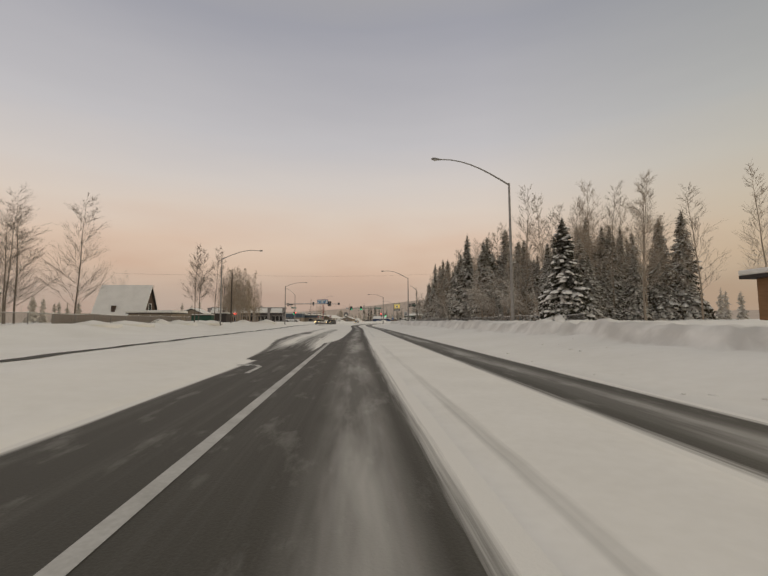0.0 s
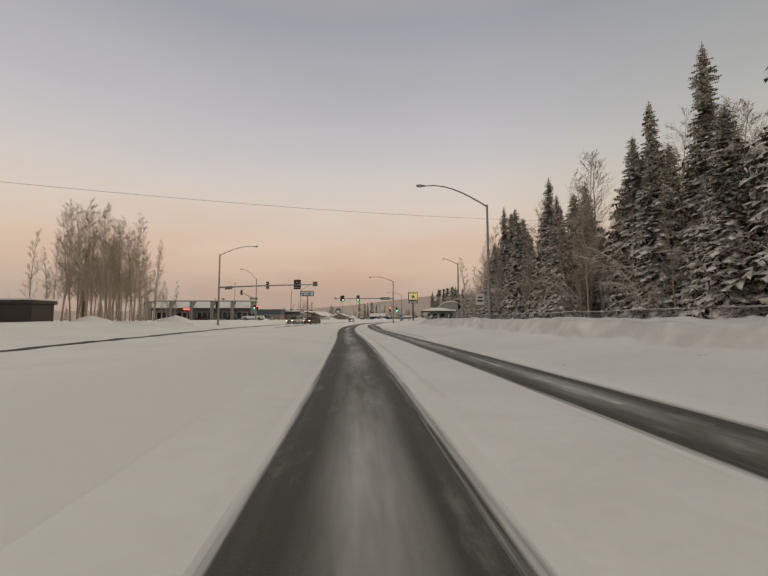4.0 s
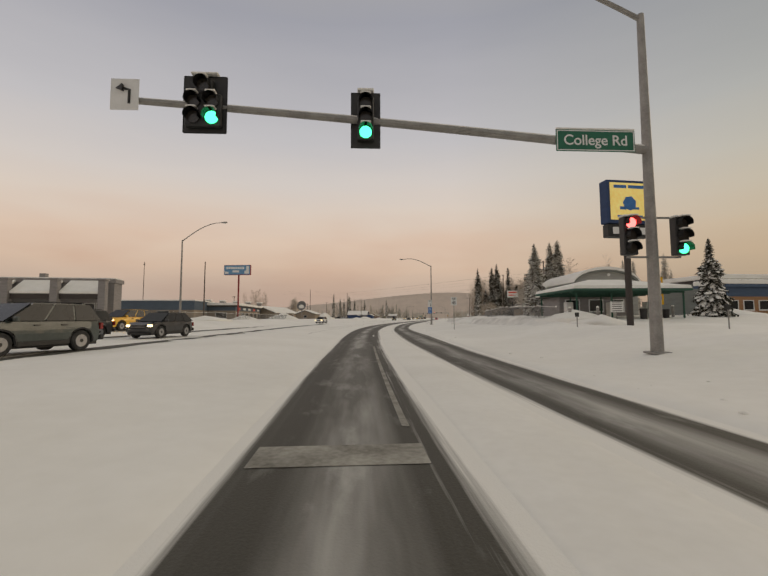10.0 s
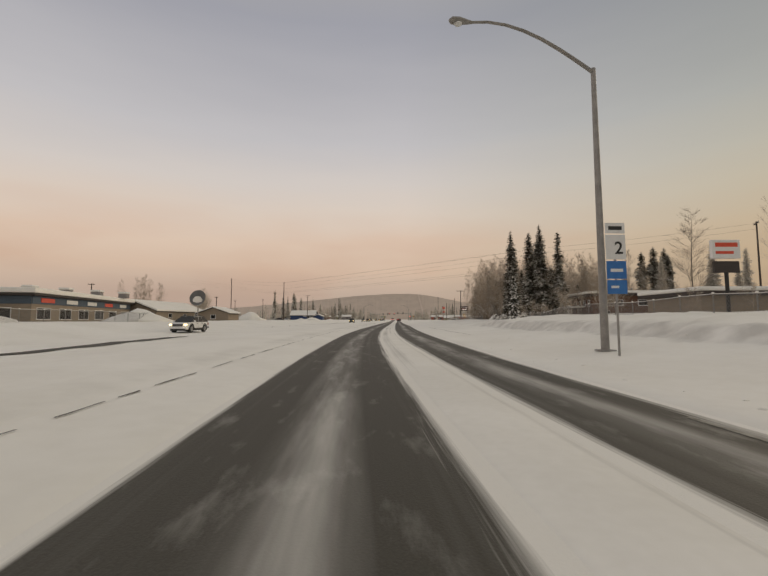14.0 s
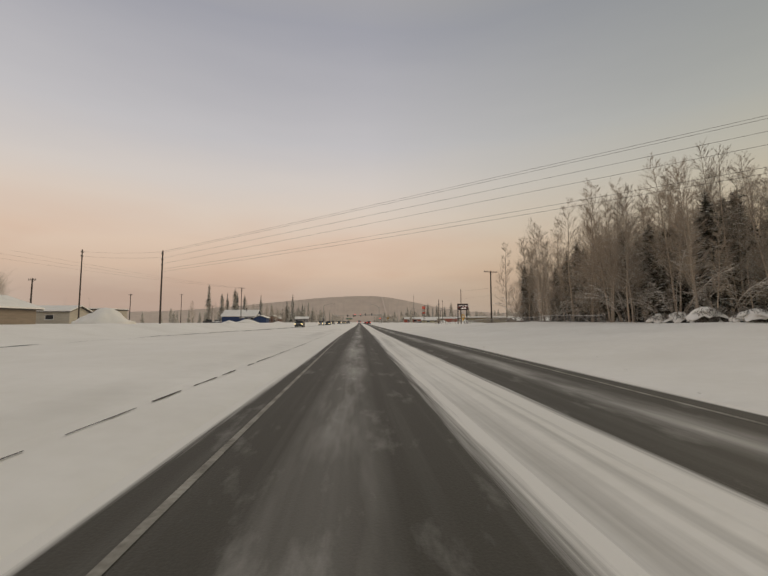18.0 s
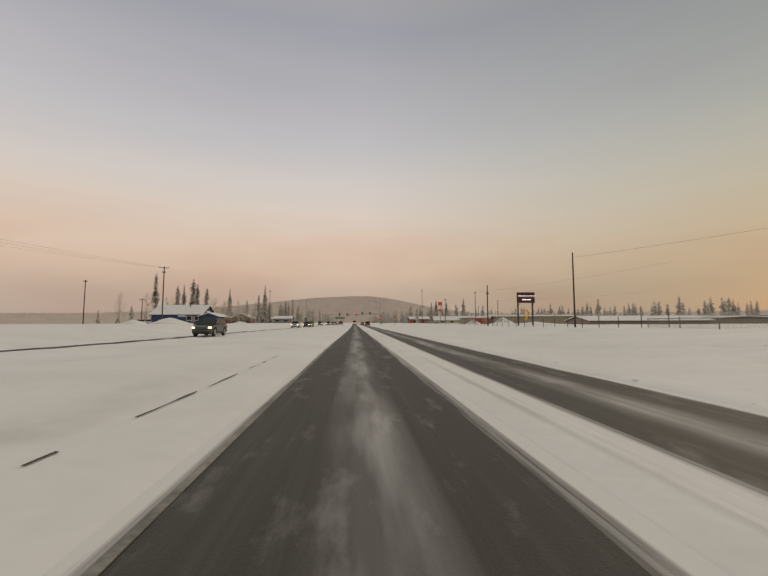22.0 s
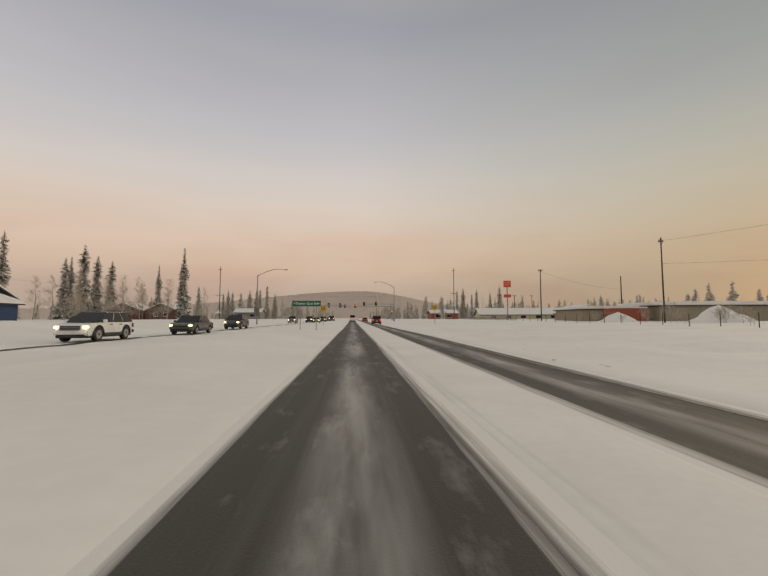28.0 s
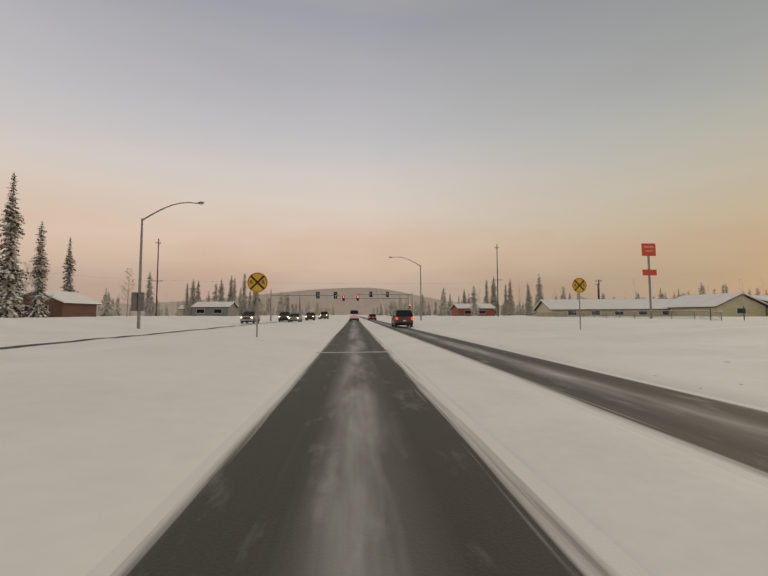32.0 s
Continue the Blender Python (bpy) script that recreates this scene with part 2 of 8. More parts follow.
def ridge_material():
    """Trodden snow with grey streaks drawn out along the road; UV is metres along and across."""
    m = material("ridge_snow", (0.83, 0.805, 0.745), (0.92, 0.897, 0.842), scale=0.5, rough=0.75, bump=0.3, fine=14)
    nt = m.node_tree
    b = nt.nodes["Principled BSDF"]
    base = b.inputs["Base Color"].links[0].from_socket
    uv = nt.nodes.new("ShaderNodeUVMap")
    track = nt.nodes.new("ShaderNodeAttribute")
    track.attribute_name = "drift"
    total = track.outputs["Fac"]
    for su, sv, seed, weight in ((0.05, 8.0, 2.0, 0.6), (0.6, 16.0, 9.0, 0.35)):
        mp = nt.nodes.new("ShaderNodeMapping")
        mp.inputs["Scale"].default_value, mp.inputs["Location"].default_value = (su, sv, 1), (seed, seed, 0)
        nt.links.new(uv.outputs[0], mp.inputs[0])
        n = nt.nodes.new("ShaderNodeTexNoise")
        n.inputs["Scale"].default_value, n.inputs["Detail"].default_value = 1.0, 4
        nt.links.new(mp.outputs[0], n.inputs["Vector"])
        k = nt.nodes.new("ShaderNodeMath")
        k.operation = "MULTIPLY_ADD"
        nt.links.new(n.outputs["Fac"], k.inputs[0])
        k.inputs[1].default_value = weight
        nt.links.new(total, k.inputs[2])
        total = k.outputs[0]
    mr = nt.nodes.new("ShaderNodeMapRange")
    mr.inputs["From Min"].default_value, mr.inputs["From Max"].default_value, mr.inputs["To Max"].default_value = 0.68, 1.16, 0.46
    nt.links.new(total, mr.inputs["Value"])
    mix = nt.nodes.new("ShaderNodeMixRGB")
    nt.links.new(mr.outputs[0], mix.inputs[0])
    nt.links.new(base, mix.inputs[1])
    mix.inputs[2].default_value = (0.17, 0.158, 0.13, 1)
    nt.links.new(mix.outputs[0], b.inputs["Base Color"])
    return m


SNOW = snow_material()
RIDGE = ridge_material()
ROOF_SNOW = material("roof_snow", (0.83, 0.81, 0.76), (0.92, 0.90, 0.85), scale=0.8, rough=0.8, bump=0.3)
ASPHALT = asphalt_material()
PAINT = material("worn_road_paint", (0.42, 0.41, 0.38), (0.62, 0.61, 0.58), scale=1.5, rough=0.8, fine=14)
FAINTPAINT = material("dusty_faint_paint", (0.15, 0.14, 0.115), (0.42, 0.40, 0.35), scale=1.8, rough=0.85, fine=9)
GALV = material("galvanized_steel", (0.24, 0.23, 0.215), (0.36, 0.345, 0.325), scale=3, rough=0.55, metal=0.3)
BLACK = material("black_enamel", (0.012, 0.012, 0.012), (0.03, 0.03, 0.03), rough=0.5)
WOODPOLE = material("weathered_pole", (0.055, 0.042, 0.033), (0.11, 0.09, 0.075), scale=3, rough=0.9, bump=0.5, stretch=(6, 6, 0.4))
WIRE = material("dark_wire", (0.09, 0.08, 0.08), rough=0.6)
SIGNGREEN = material("sign_green", (0.010, 0.115, 0.065), (0.018, 0.15, 0.085), rough=0.4)
SIGNWHITE = material("sign_white", (0.72, 0.72, 0.70), (0.8, 0.8, 0.78), rough=0.4)
DULLBACK = material("dull_sign_back", (0.13, 0.12, 0.11), (0.20, 0.19, 0.175), rough=0.6)
SIGNBLUE = material("sign_blue", (0.03, 0.14, 0.42), (0.05, 0.2, 0.5), rough=0.4)
SIGNYELLOW = material("sign_yellow", (0.72, 0.40, 0.01), (0.82, 0.48, 0.02), rough=0.4)
SIGNRED = material("sign_red", (0.62, 0.06, 0.03), (0.72, 0.10, 0.05), rough=0.4)
LAMPGREEN = material("lit_green_lens", (0.0, 0.85, 0.22), (0.06, 1.0, 0.36), glow=3.5)
LAMPRED = material("lit_red_lens", (0.95, 0.03, 0.03), (1.0, 0.07, 0.06), glow=7.0)
DARKLENS = material("unlit_lens", (0.03, 0.025, 0.02), rough=0.2)
HEADLAMP = material("lit_headlamp", (1.0, 0.66, 0.24), (1.0, 0.72, 0.32), glow=4.5)
AMBER = material("lit_amber_lamp", (1.0, 0.42, 0.03), (1.0, 0.5, 0.05), glow=4.0)
TAIL = material("lit_tail_lamp", (0.7, 0.02, 0.015), (0.9, 0.03, 0.02), glow=2.5)
GLASS = material("dark_window_glass", (0.012, 0.014, 0.016), (0.03, 0.033, 0.036), rough=0.08)
CARGLASS = material("tinted_car_glass", (0.006, 0.007, 0.008), (0.016, 0.018, 0.02), rough=0.12)
CARGLASS.node_tree.nodes["Principled BSDF"].inputs["Specular IOR Level"].default_value = 0.28
RUBBER = material("tyre_rubber", (0.015, 0.015, 0.015), (0.06, 0.06, 0.06), rough=0.9)
RIM = material("wheel_alloy", (0.25, 0.25, 0.26), (0.4, 0.4, 0.4), rough=0.4, metal=0.6)
BARK = snowy("frosted_bark", (0.045, 0.035, 0.028), (0.11, 0.088, 0.07), cover=0.30, frost=0.07)
BIRCH = snowy("frosted_birch_twigs", (0.165, 0.11, 0.064), (0.33, 0.238, 0.148), cover=0.30, jitter=0.3, frost=0.26)
NEEDLE = snowy("snowy_spruce_needles", (0.030, 0.0235, 0.0105), (0.082, 0.065, 0.031), cover=0.35, scale=5, jitter=0.3, frost=0.02, clump=1.1)
# far-tree colours: paled beyond their frost to paint in the distance haze
FARNEEDLE = snowy("frost_and_haze_spruce", (0.34, 0.298, 0.26), (0.45, 0.395, 0.345), cover=0.36, jitter=0.2, frost=0.28)
FARTWIG = snowy("frost_and_haze_twigs", (0.36, 0.305, 0.255), (0.48, 0.41, 0.345), cover=0.36, jitter=0.2, frost=0.32)
CHAIN = material("frosted_chain_link", (0.20, 0.19, 0.18), (0.30, 0.29, 0.275), rough=0.6, metal=0.3)


# ---- mesh helpers ----
def finish(name, bm, mat, parent=None, label=""):
    me = bpy.data.meshes.new(name)
    bm.normal_update()
    bm.to_mesh(me)
    bm.free()
    for one in (mat if isinstance(mat, (list, tuple)) else [mat]):
        me.materials.append(one)
    ob = new(name, me)
    if parent:
        ob.parent = parent
    if label:
        ob["label"] = label
    return ob


def part(name, bm, mat, parent, label=""):
    return finish(name, bm, mat, parent, label)


def empty(name, m, label="", category="", group="", kind=""):
    ob = new(name)
    ob.matrix_world = m
    return tagged(ob, label, category, group, kind)


def box(bm, x0, x1, y0, y1, z0, z1, bevel=0.0):
    r = bmesh.ops.create_cube(bm, size=1.0)
    for v in r["verts"]:
        v.co = Vector((x0 + (v.co.x + 0.5) * (x1 - x0), y0 + (v.co.y + 0.5) * (y1 - y0), z0 + (v.co.z + 0.5) * (z1 - z0)))
    if bevel:
        edges = list({e for v in r["verts"] for e in v.link_edges})
        bmesh.ops.bevel(bm, geom=edges, offset=bevel, segments=1, affect="EDGES")
    return bm


def boxed(*a, **k):
    return box(bmesh.new(), *a, **k)


def tube(bm, pts, radii, sides=8, cap=True):
    """A round bar through the points."""
    rings = []
    for i, p in enumerate(pts):
        p = Vector(p)
        t = (Vector(pts[min(i + 1, len(pts) - 1)]) - Vector(pts[max(i - 1, 0)])).normalized()
        u = t.orthogonal().normalized() if abs(t.z) < 0.9 else Vector((1, 0, 0)).cross(t).normalized()
        w = t.cross(u)
        r = radii[i] if isinstance(radii, (list, tuple)) else radii
        rings.append([bm.verts.new(p + (u * math.cos(2 * math.pi * k / sides) + w * math.sin(2 * math.pi * k / sides)) * r) for k in range(sides)])
    for a, c in zip(rings, rings[1:]):
        for k in range(sides):
            bm.faces.new((a[k], a[(k + 1) % sides], c[(k + 1) % sides], c[k]))
    if cap:
        bm.faces.new(rings[0][::-1])
        bm.faces.new(rings[-1])
    return bm


def disc(bm, centre, normal, r, thick, sides=16):
    n = Vector(normal).normalized()
    return tube(bm, [Vector(centre) - n * thick / 2, Vector(centre) + n * thick / 2], r, sides)


def prism(bm, outline, y0, y1):
    """The outline, a list of (x, z), drawn out from y0 to y1."""
    a = [bm.verts.new((x, y0, z)) for x, z in outline]
    c = [bm.verts.new((x, y1, z)) for x, z in outline]
    bm.faces.new(a)
    bm.faces.new(c[::-1])
    for i in range(len(a)):
        j = (i + 1) % len(a)
        bm.faces.new((a[j], a[i], c[i], c[j]))
    bmesh.ops.recalc_face_normals(bm, faces=bm.faces)
    return bm


def lettering(text, size, mat, parent, m, label=""):
    cu = bpy.data.curves.new("lettering", "FONT")
    cu.body, cu.size, cu.align_x, cu.align_y = text, size, "CENTER", "CENTER"
    cu.extrude, cu.offset = 0.004, size * 0.012
    tmp = bpy.data.objects.new("lettering", cu)
    me = bpy.data.meshes.new_from_object(tmp)
    bpy.data.objects.remove(tmp)
    me.materials.clear()
    me.materials.append(mat)
    ob = new("lettering", me)
    ob.parent = parent
    ob.matrix_local = m
    if label:
        ob["label"] = label
    return ob


# ---- the line of the road ----
HEADING = [(-100, 17.13), (0, 17.13), (36, 16.65), (60, 16.4), (84, 17.93), (96, 17.89), (108, 16.77), (120, 15.49), (132, 14.05), (144, 12.48),
           (156, 11.25), (168, 10.23), (180, 8.69), (192, 6.99), (204, 5.39), (216, 4.11), (228, 3.04), (240, 1.95), (252, 1.07), (264, 0.51),
           (288, 0.27), (324, -0.14), (360, -0.44), (396, -0.2), (432, 0.0), (3000, 0.0)]
HS, HV = np.array([h[0] for h in HEADING], float), np.array([h[1] for h in HEADING], float)
AS = np.arange(-100, 3001, 1.0)
AH = np.radians(np.interp(AS, HS, HV))
AX = np.concatenate([[0], np.cumsum(-np.sin((AH[1:] + AH[:-1]) / 2))])
AY = np.concatenate([[0], np.cumsum(np.cos((AH[1:] + AH[:-1]) / 2))])
AX -= AX[100]
AY -= AY[100]


def head(s):
    return float(np.interp(s, AS, AH))


def at(s, d, z=0.0):
    """The place s metres along the road and d metres to the right of the driven line."""
    h = head(s)
    return Vector((float(np.interp(s, AS, AX)) + math.cos(h) * d, float(np.interp(s, AS, AY)) + math.sin(h) * d, z))


def knots(rows):
    a = np.array([r[0] for r in rows], float)
    v = np.array([r[1] for r in rows], float)
    return lambda s: float(np.interp(s, a, v))


LANE_L = knots([(-60, -3.6), (0, -3.7), (20, -3.4), (27, -1.5), (33, -1.12), (40, -1.03), (62, -0.88), (80, -0.9), (104, -1.04), (132, -1.2), (146, -1.18), (160, -1.3), (175, -1.6),
                (190, -1.86), (212, -2.06), (234, -2.1), (256, -1.93), (278, -1.68), (306, -1.57), (335, -1.46), (385, -1.33), (425, -1.28), (445, -1.18), (800, -1.2)])
LANE_R = knots([(-60, 1.0), (20, 1.05), (40, 1.14), (62, 1.24), (80, 1.27), (104, 1.22), (118, 1.3), (128, 1.37), (142, 1.16), (160, 1.16), (175, 1.25), (190, 1.2), (228, 1.21), (248, 1.42),
                (272, 1.65), (296, 1.95), (330, 1.98), (362, 1.8), (390, 1.55), (425, 1.57), (445, 1.54), (800, 1.5)])
STRIP_L = knots([(-60, 3.3), (40, 3.23), (62, 3.2), (104, 2.98), (125, 2.85), (142, 2.68), (157, 2.5), (190, 2.44), (228, 2.5), (250, 2.68), (278, 2.88), (306, 2.98), (335, 3.05), (390, 3.17),
                 (425, 3.2), (445, 3.32), (800, 3.2)])
STRIP_R = knots([(-60, 5.6), (14, 5.35), (44, 5.2), (66, 5.0), (80, 4.85), (106, 4.72), (128, 5.3), (145, 4.5), (160, 4.66), (173, 4.95), (194, 4.6), (212, 4.9), (232, 5.34), (256, 5.78), (278, 6.12),
                 (298, 6.1), (332, 5.85), (395, 5.68), (420, 5.92), (446, 5.75), (800, 6.0)])
RISE_R = knots([(-60, 1.25), (60, 1.2), (100, 1.0), (125, 0.75), (170, 0.8), (240, 1.1), (315, 1.15), (345, 0.75), (375, 0.45), (430, 0.5), (500, 0.75), (800, 0.6)])
RUN_R = knots([(-60, 4.0), (60, 4.5), (120, 9.0), (170, 9.0), (240, 16.0), (440, 18.0), (800, 18.0)])


def smooth(u):
    u = min(1.0, max(0.0, u))
    return u * u * (3 - 2 * u)


def lumps(x, y, k):
    return noise.noise(Vector((x * k, y * k, 3.7)))


def ground_z(s, d):
    """Height of the snow."""
    if d > 0:
        e = d - STRIP_R(s)
        w = 1 - smooth((s - 104) / 16)
        z = 0.06 * smooth(e / 0.3) + (1 - w) * RISE_R(s) * smooth((e - 0.6) / RUN_R(s))
        if w > 0:
            foot = e - 4.7 - 0.5 * lumps(s, 5, 0.23) - 0.3 * lumps(s, 9, 0.9)
            crust = 0.16 * lumps(s, d + 30, 0.9) + 0.10 * lumps(s, d + 60, 2.4)
            z += w * (0.58 * min(1.0, max(0.0, (e - 0.6) / 4.2)) ** 1.3 + (0.60 + crust) * smooth(foot / 0.45) - 0.05 * smooth((foot - 1.2) / 2))
        w2 = smooth((s - 168) / 10) * (1 - smooth((s - 246) / 14))
        if w2 > 0:
            foot = e - 7.3 - 0.5 * lumps(s, 15, 0.23) - 0.25 * lumps(s, 19, 0.9)
            z += w2 * (0.5 + 0.12 * lumps(s, d + 30, 1.1) + 0.08 * lumps(s, d + 60, 2.6)) * smooth(foot / 0.9)
        z += 0.16 * lumps(s, d, 0.35) * smooth((e - 2.5) / 3) + (0.06 * lumps(s + 50, d, 1.3) + 0.05 * lumps(s + 70, d, 2.9)) * smooth((e - 2.2) / 3)
        return z
    e = LANE_L(s) - d
    z = 0.05 * smooth(e / 0.3) + 0.22 * smooth((e - 0.5) / 3.5) * (1 - smooth((-d - 6.5) / 3.0)) + 0.06 * smooth(e / 2)
    z += 1.0 * smooth((-d - 18.5) / 6.0)
    z += 0.05 * lumps(s, d, 0.5) * smooth((e - 1) / 2) + 0.18 * lumps(s + 90, d, 0.33) * smooth((-d - 18) / 4)
    return z


def strip(name, stations, columns, mat, height=None, thick=0.0, kind="structure", label="", category="", drift=None, spine=None):
    """A sheet along the road: columns(s) gives the d of each vertex in the row."""
    rows, verts, faces, uvs = [], [], [], []
    for s in stations:
        row = []
        for d in columns(s):
            row.append(len(verts))
            verts.append(at(s, d, height(s, d) if height else 0.0))
            uvs.append((s, d))
        rows.append(row)
    for a, c in zip(rows, rows[1:]):
        for k in range(len(a) - 1):
            faces.append((a[k], a[k + 1], c[k + 1], c[k]))
    me = bpy.data.meshes.new(name)
    me.from_pydata(verts, [], faces)
    layer = me.uv_layers.new(name="UVMap")
    idx = np.empty(len(me.loops), dtype=np.int32)
    me.loops.foreach_get("vertex_index", idx)
    layer.data.foreach_set("uv", np.array(uvs, dtype=np.float32)[idx].ravel())
    me.polygons.foreach_set("use_smooth", np.ones(len(me.polygons), dtype=bool))
    me.materials.append(mat)
    if drift:
        att = me.attributes.new("drift", "FLOAT", "POINT")
        att.data.foreach_set("value", np.array([drift(s, d) for s, d in uvs], dtype=np.float32))
    if spine:
        att = me.attributes.new("spine", "FLOAT", "POINT")
        att.data.foreach_set("value", np.array([spine(s, d) for s, d in uvs], dtype=np.float32))
    return tagged(new(name, me), label, category, "", kind)


def steps(a, b, fine, coarse_to=None):
    out = list(np.arange(a, b, fine))
    if coarse_to:
        v = b
        while v < coarse_to:
            out.append(v)
            v += fine + (v - b) * 0.2 + 1
        out.append(coarse_to)
    return out


NEAR = steps(-25, 490, 0.4, 1500)
rag = lambda s, k, f=1.0: 0.06 * lumps(s, k, 0.12 * f) + 0.02 * lumps(s, k + 9, 0.6 * f) + 0.006 * lumps(s, k + 19, 2.0 * f)

def mids(c):
    return (c - 0.55, c - 0.3, c - 0.12, c + 0.12, c + 0.3, c + 0.55)


def lane_spine(s, d):
    """1 along the middle of a lane, 0 in the wheel tracks."""
    l, r, p, q = LANE_L(s), LANE_R(s), STRIP_L(s), STRIP_R(s)
    c = ((l + r) / 2 if s > 26 else 0.0) if d <= (r + p) / 2 else (p + q) / 2
    return max(0.0, 1 - abs(d - c + 0.1 * lumps(s, c, 0.11)) / 0.5) ** 0.8


def lane_columns(s):
    l, r, p, q = LANE_L(s), LANE_R(s), STRIP_L(s), STRIP_R(s)
    return sorted((l - 0.6, l, l + 0.12, l + 0.3, l + 0.48, *mids((l + r) / 2 if s > 26 else 0.0), r - 0.6, r - 0.4, r - 0.2, r - 0.08, r, p, p + 0.15, p + 0.45, *mids((p + q) / 2), q - 0.7, q - 0.45, q - 0.15, q, q + 0.5))


def lane_drift(s, d):
    """How near the snow's edge lies: 1 at the edge, 0 well inside the bare lane."""
    l, r, p, q = LANE_L(s), LANE_R(s), STRIP_L(s), STRIP_R(s)
    near = 9.0
    if d <= (r + p) / 2:
        near = min(1.5 * (d - l), 0.72 * (r - d))
    else:
        near = min(0.9 * (d - p), q - d)
    return max(0.0, 1 - max(near, 0) / 0.5) ** 1.5


road = strip("road", steps(-60, 520, 2.0, 1500), lane_columns, ASPHALT, drift=lane_drift, spine=lane_spine,
             label="grey winter asphalt road with blown powder snow streaks", category="road")
strip("ground_west", NEAR, lambda s: [LANE_L(s) + rag(s, 1.0) + o for o in (0.02, -0.1, -0.35, -0.8, -1.5, -2.4, -3.4, -4.6, -6.0, -7.5)] +
                  [-12 - (k ** 1.7) * 0.8 for k in range(0, 22)] + [-300.0], SNOW, lambda s, d: ground_z(s, d) + 0.004 - (0.03 if d > LANE_L(s) + rag(s, 1.0) - 0.02 else 0),
                  label="smooth white snow over the median and verge", category="snow")
def plough_dirt(s, d):
    """Grit thrown up by the plough, on the steep face of the banks."""
    e = d - STRIP_R(s)
    w, w2 = 1 - smooth((s - 104) / 16), smooth((s - 168) / 10) * (1 - smooth((s - 246) / 14))
    f1, f2 = e - 4.7 - 0.5 * lumps(s, 5, 0.23) - 0.3 * lumps(s, 9, 0.9), e - 7.3 - 0.5 * lumps(s, 15, 0.23) - 0.25 * lumps(s, 19, 0.9)
    return 0.55 * max(w * smooth((f1 + 0.25) / 0.3) * (1 - smooth((f1 - 0.5) / 1.2)), w2 * smooth((f2 + 0.3) / 0.4) * (1 - smooth((f2 - 0.8) / 1.2)))


strip("ground_east", NEAR, lambda s: [STRIP_R(s) + rag(s, 40.0) + o for o in (-0.02, 0.1, 0.35, 0.8, 1.4, 2.0, 2.7, 3.4, 3.9, 4.2, 4.45, 4.7, 4.95, 5.2, 5.45, 5.75, 6.1, 6.6, 7.0, 7.3, 7.6, 7.9, 8.2, 8.6, 9.1)] +
                   [STRIP_R(s) + 10 + (k ** 1.6) * 0.9 for k in range(0, 18)] + [260.0], SNOW, lambda s, d: ground_z(s, d) + 0.004 - (0.03 if d < STRIP_R(s) + rag(s, 40.0) + 0.02 else 0),
                   label="white snow bank with a grey ploughed face beside the road", category="snow", drift=plough_dirt)
def ridge_tracks(s, d):
    """How much tyres have greyed the ridge: soft lines along it that come and go."""
    l, r = LANE_R(s), STRIP_L(s)
    out = 0.0
    for c, w, a, s0, s1 in ((l + 0.40, 0.13, 0.50, -30, 62), (l + 0.30, 0.10, 0.62, 55, 128), (l + 0.26, 0.30, 0.55, 205, 300), (l + 0.75, 0.10, 0.55, 232, 292), (r - 0.22, 0.08, 0.42, 255, 330),
                            ((l + r) / 2 + 0.1, 0.14, 0.52, 296, 372), (l + 0.14, 0.16, 0.50, 330, 420), (r - 0.3, 0.06, 0.52, 330, 372), (r - 0.12, 0.12, 0.45, 150, 250)):
        k = smooth((s - s0) / 12) * (1 - smooth((s - s1 + 12) / 12))
        if k > 0:
            out = max(out, a * k * math.exp(-((d - c - 0.06 * lumps(s, c, 0.05)) / w) ** 2) * (0.75 + 0.5 * lumps(s, 7 + w, 0.12)))
    return out


def ridge_columns(s):
    l, r = LANE_R(s) + rag(s, 20.0), STRIP_L(s) + rag(s, 30.0, 0.8)
    return [l, l + 0.06] + [l + 0.06 + (r - l - 0.12) * k / 20 for k in range(1, 20)] + [r - 0.06, r]


def ridge_height(s, d):
    l, r = LANE_R(s) + rag(s, 20.0), STRIP_L(s) + rag(s, 30.0, 0.8)
    if d < l + 0.01 or d > r - 0.01:
        return -0.026
    return 0.004 + (0.03 + 0.012 * lumps(s, d, 2.0)) * smooth((d - l) / 0.5) * smooth((r - d) / 0.5)


ridge = strip("snow_ridge", NEAR, ridge_columns, RIDGE, ridge_height, label="low ridge of snow between the two lanes with grey tyre streaks", category="snow", drift=ridge_tracks)
OUTER = knots([(-25, -10.8), (14, -11.0), (44, -12.5), (74, -13.7), (119, -16.2), (150, -17.2), (184, -16.7), (210, -18.0), (295, -17.6), (346, -14.4),
               (373, -14.8), (408, -13.5), (450, -13.0), (700, -13.0)])
OUTW = knots([(-25, 0.25), (60, 0.3), (110, 0.5), (130, 0.7), (200, 0.6), (230, 0.12), (300, 0.15), (340, 0.45), (420, 0.25), (700, 0.3)])
strip("wheel_track", steps(-25, 600, 1.0), lambda s: (OUTER(s) - OUTW(s) + 1.5 * rag(s, 60), OUTER(s) + OUTW(s) + rag(s, 70)), ASPHALT,
                  lambda s, d: ground_z(s, d) + 0.03, label="dark bared wheel track on the oncoming carriageway", category="road")
INNER = knots([(110, -10.2), (141, -10.7), (177, -10.6), (200, -12.0), (235, -13.5)])
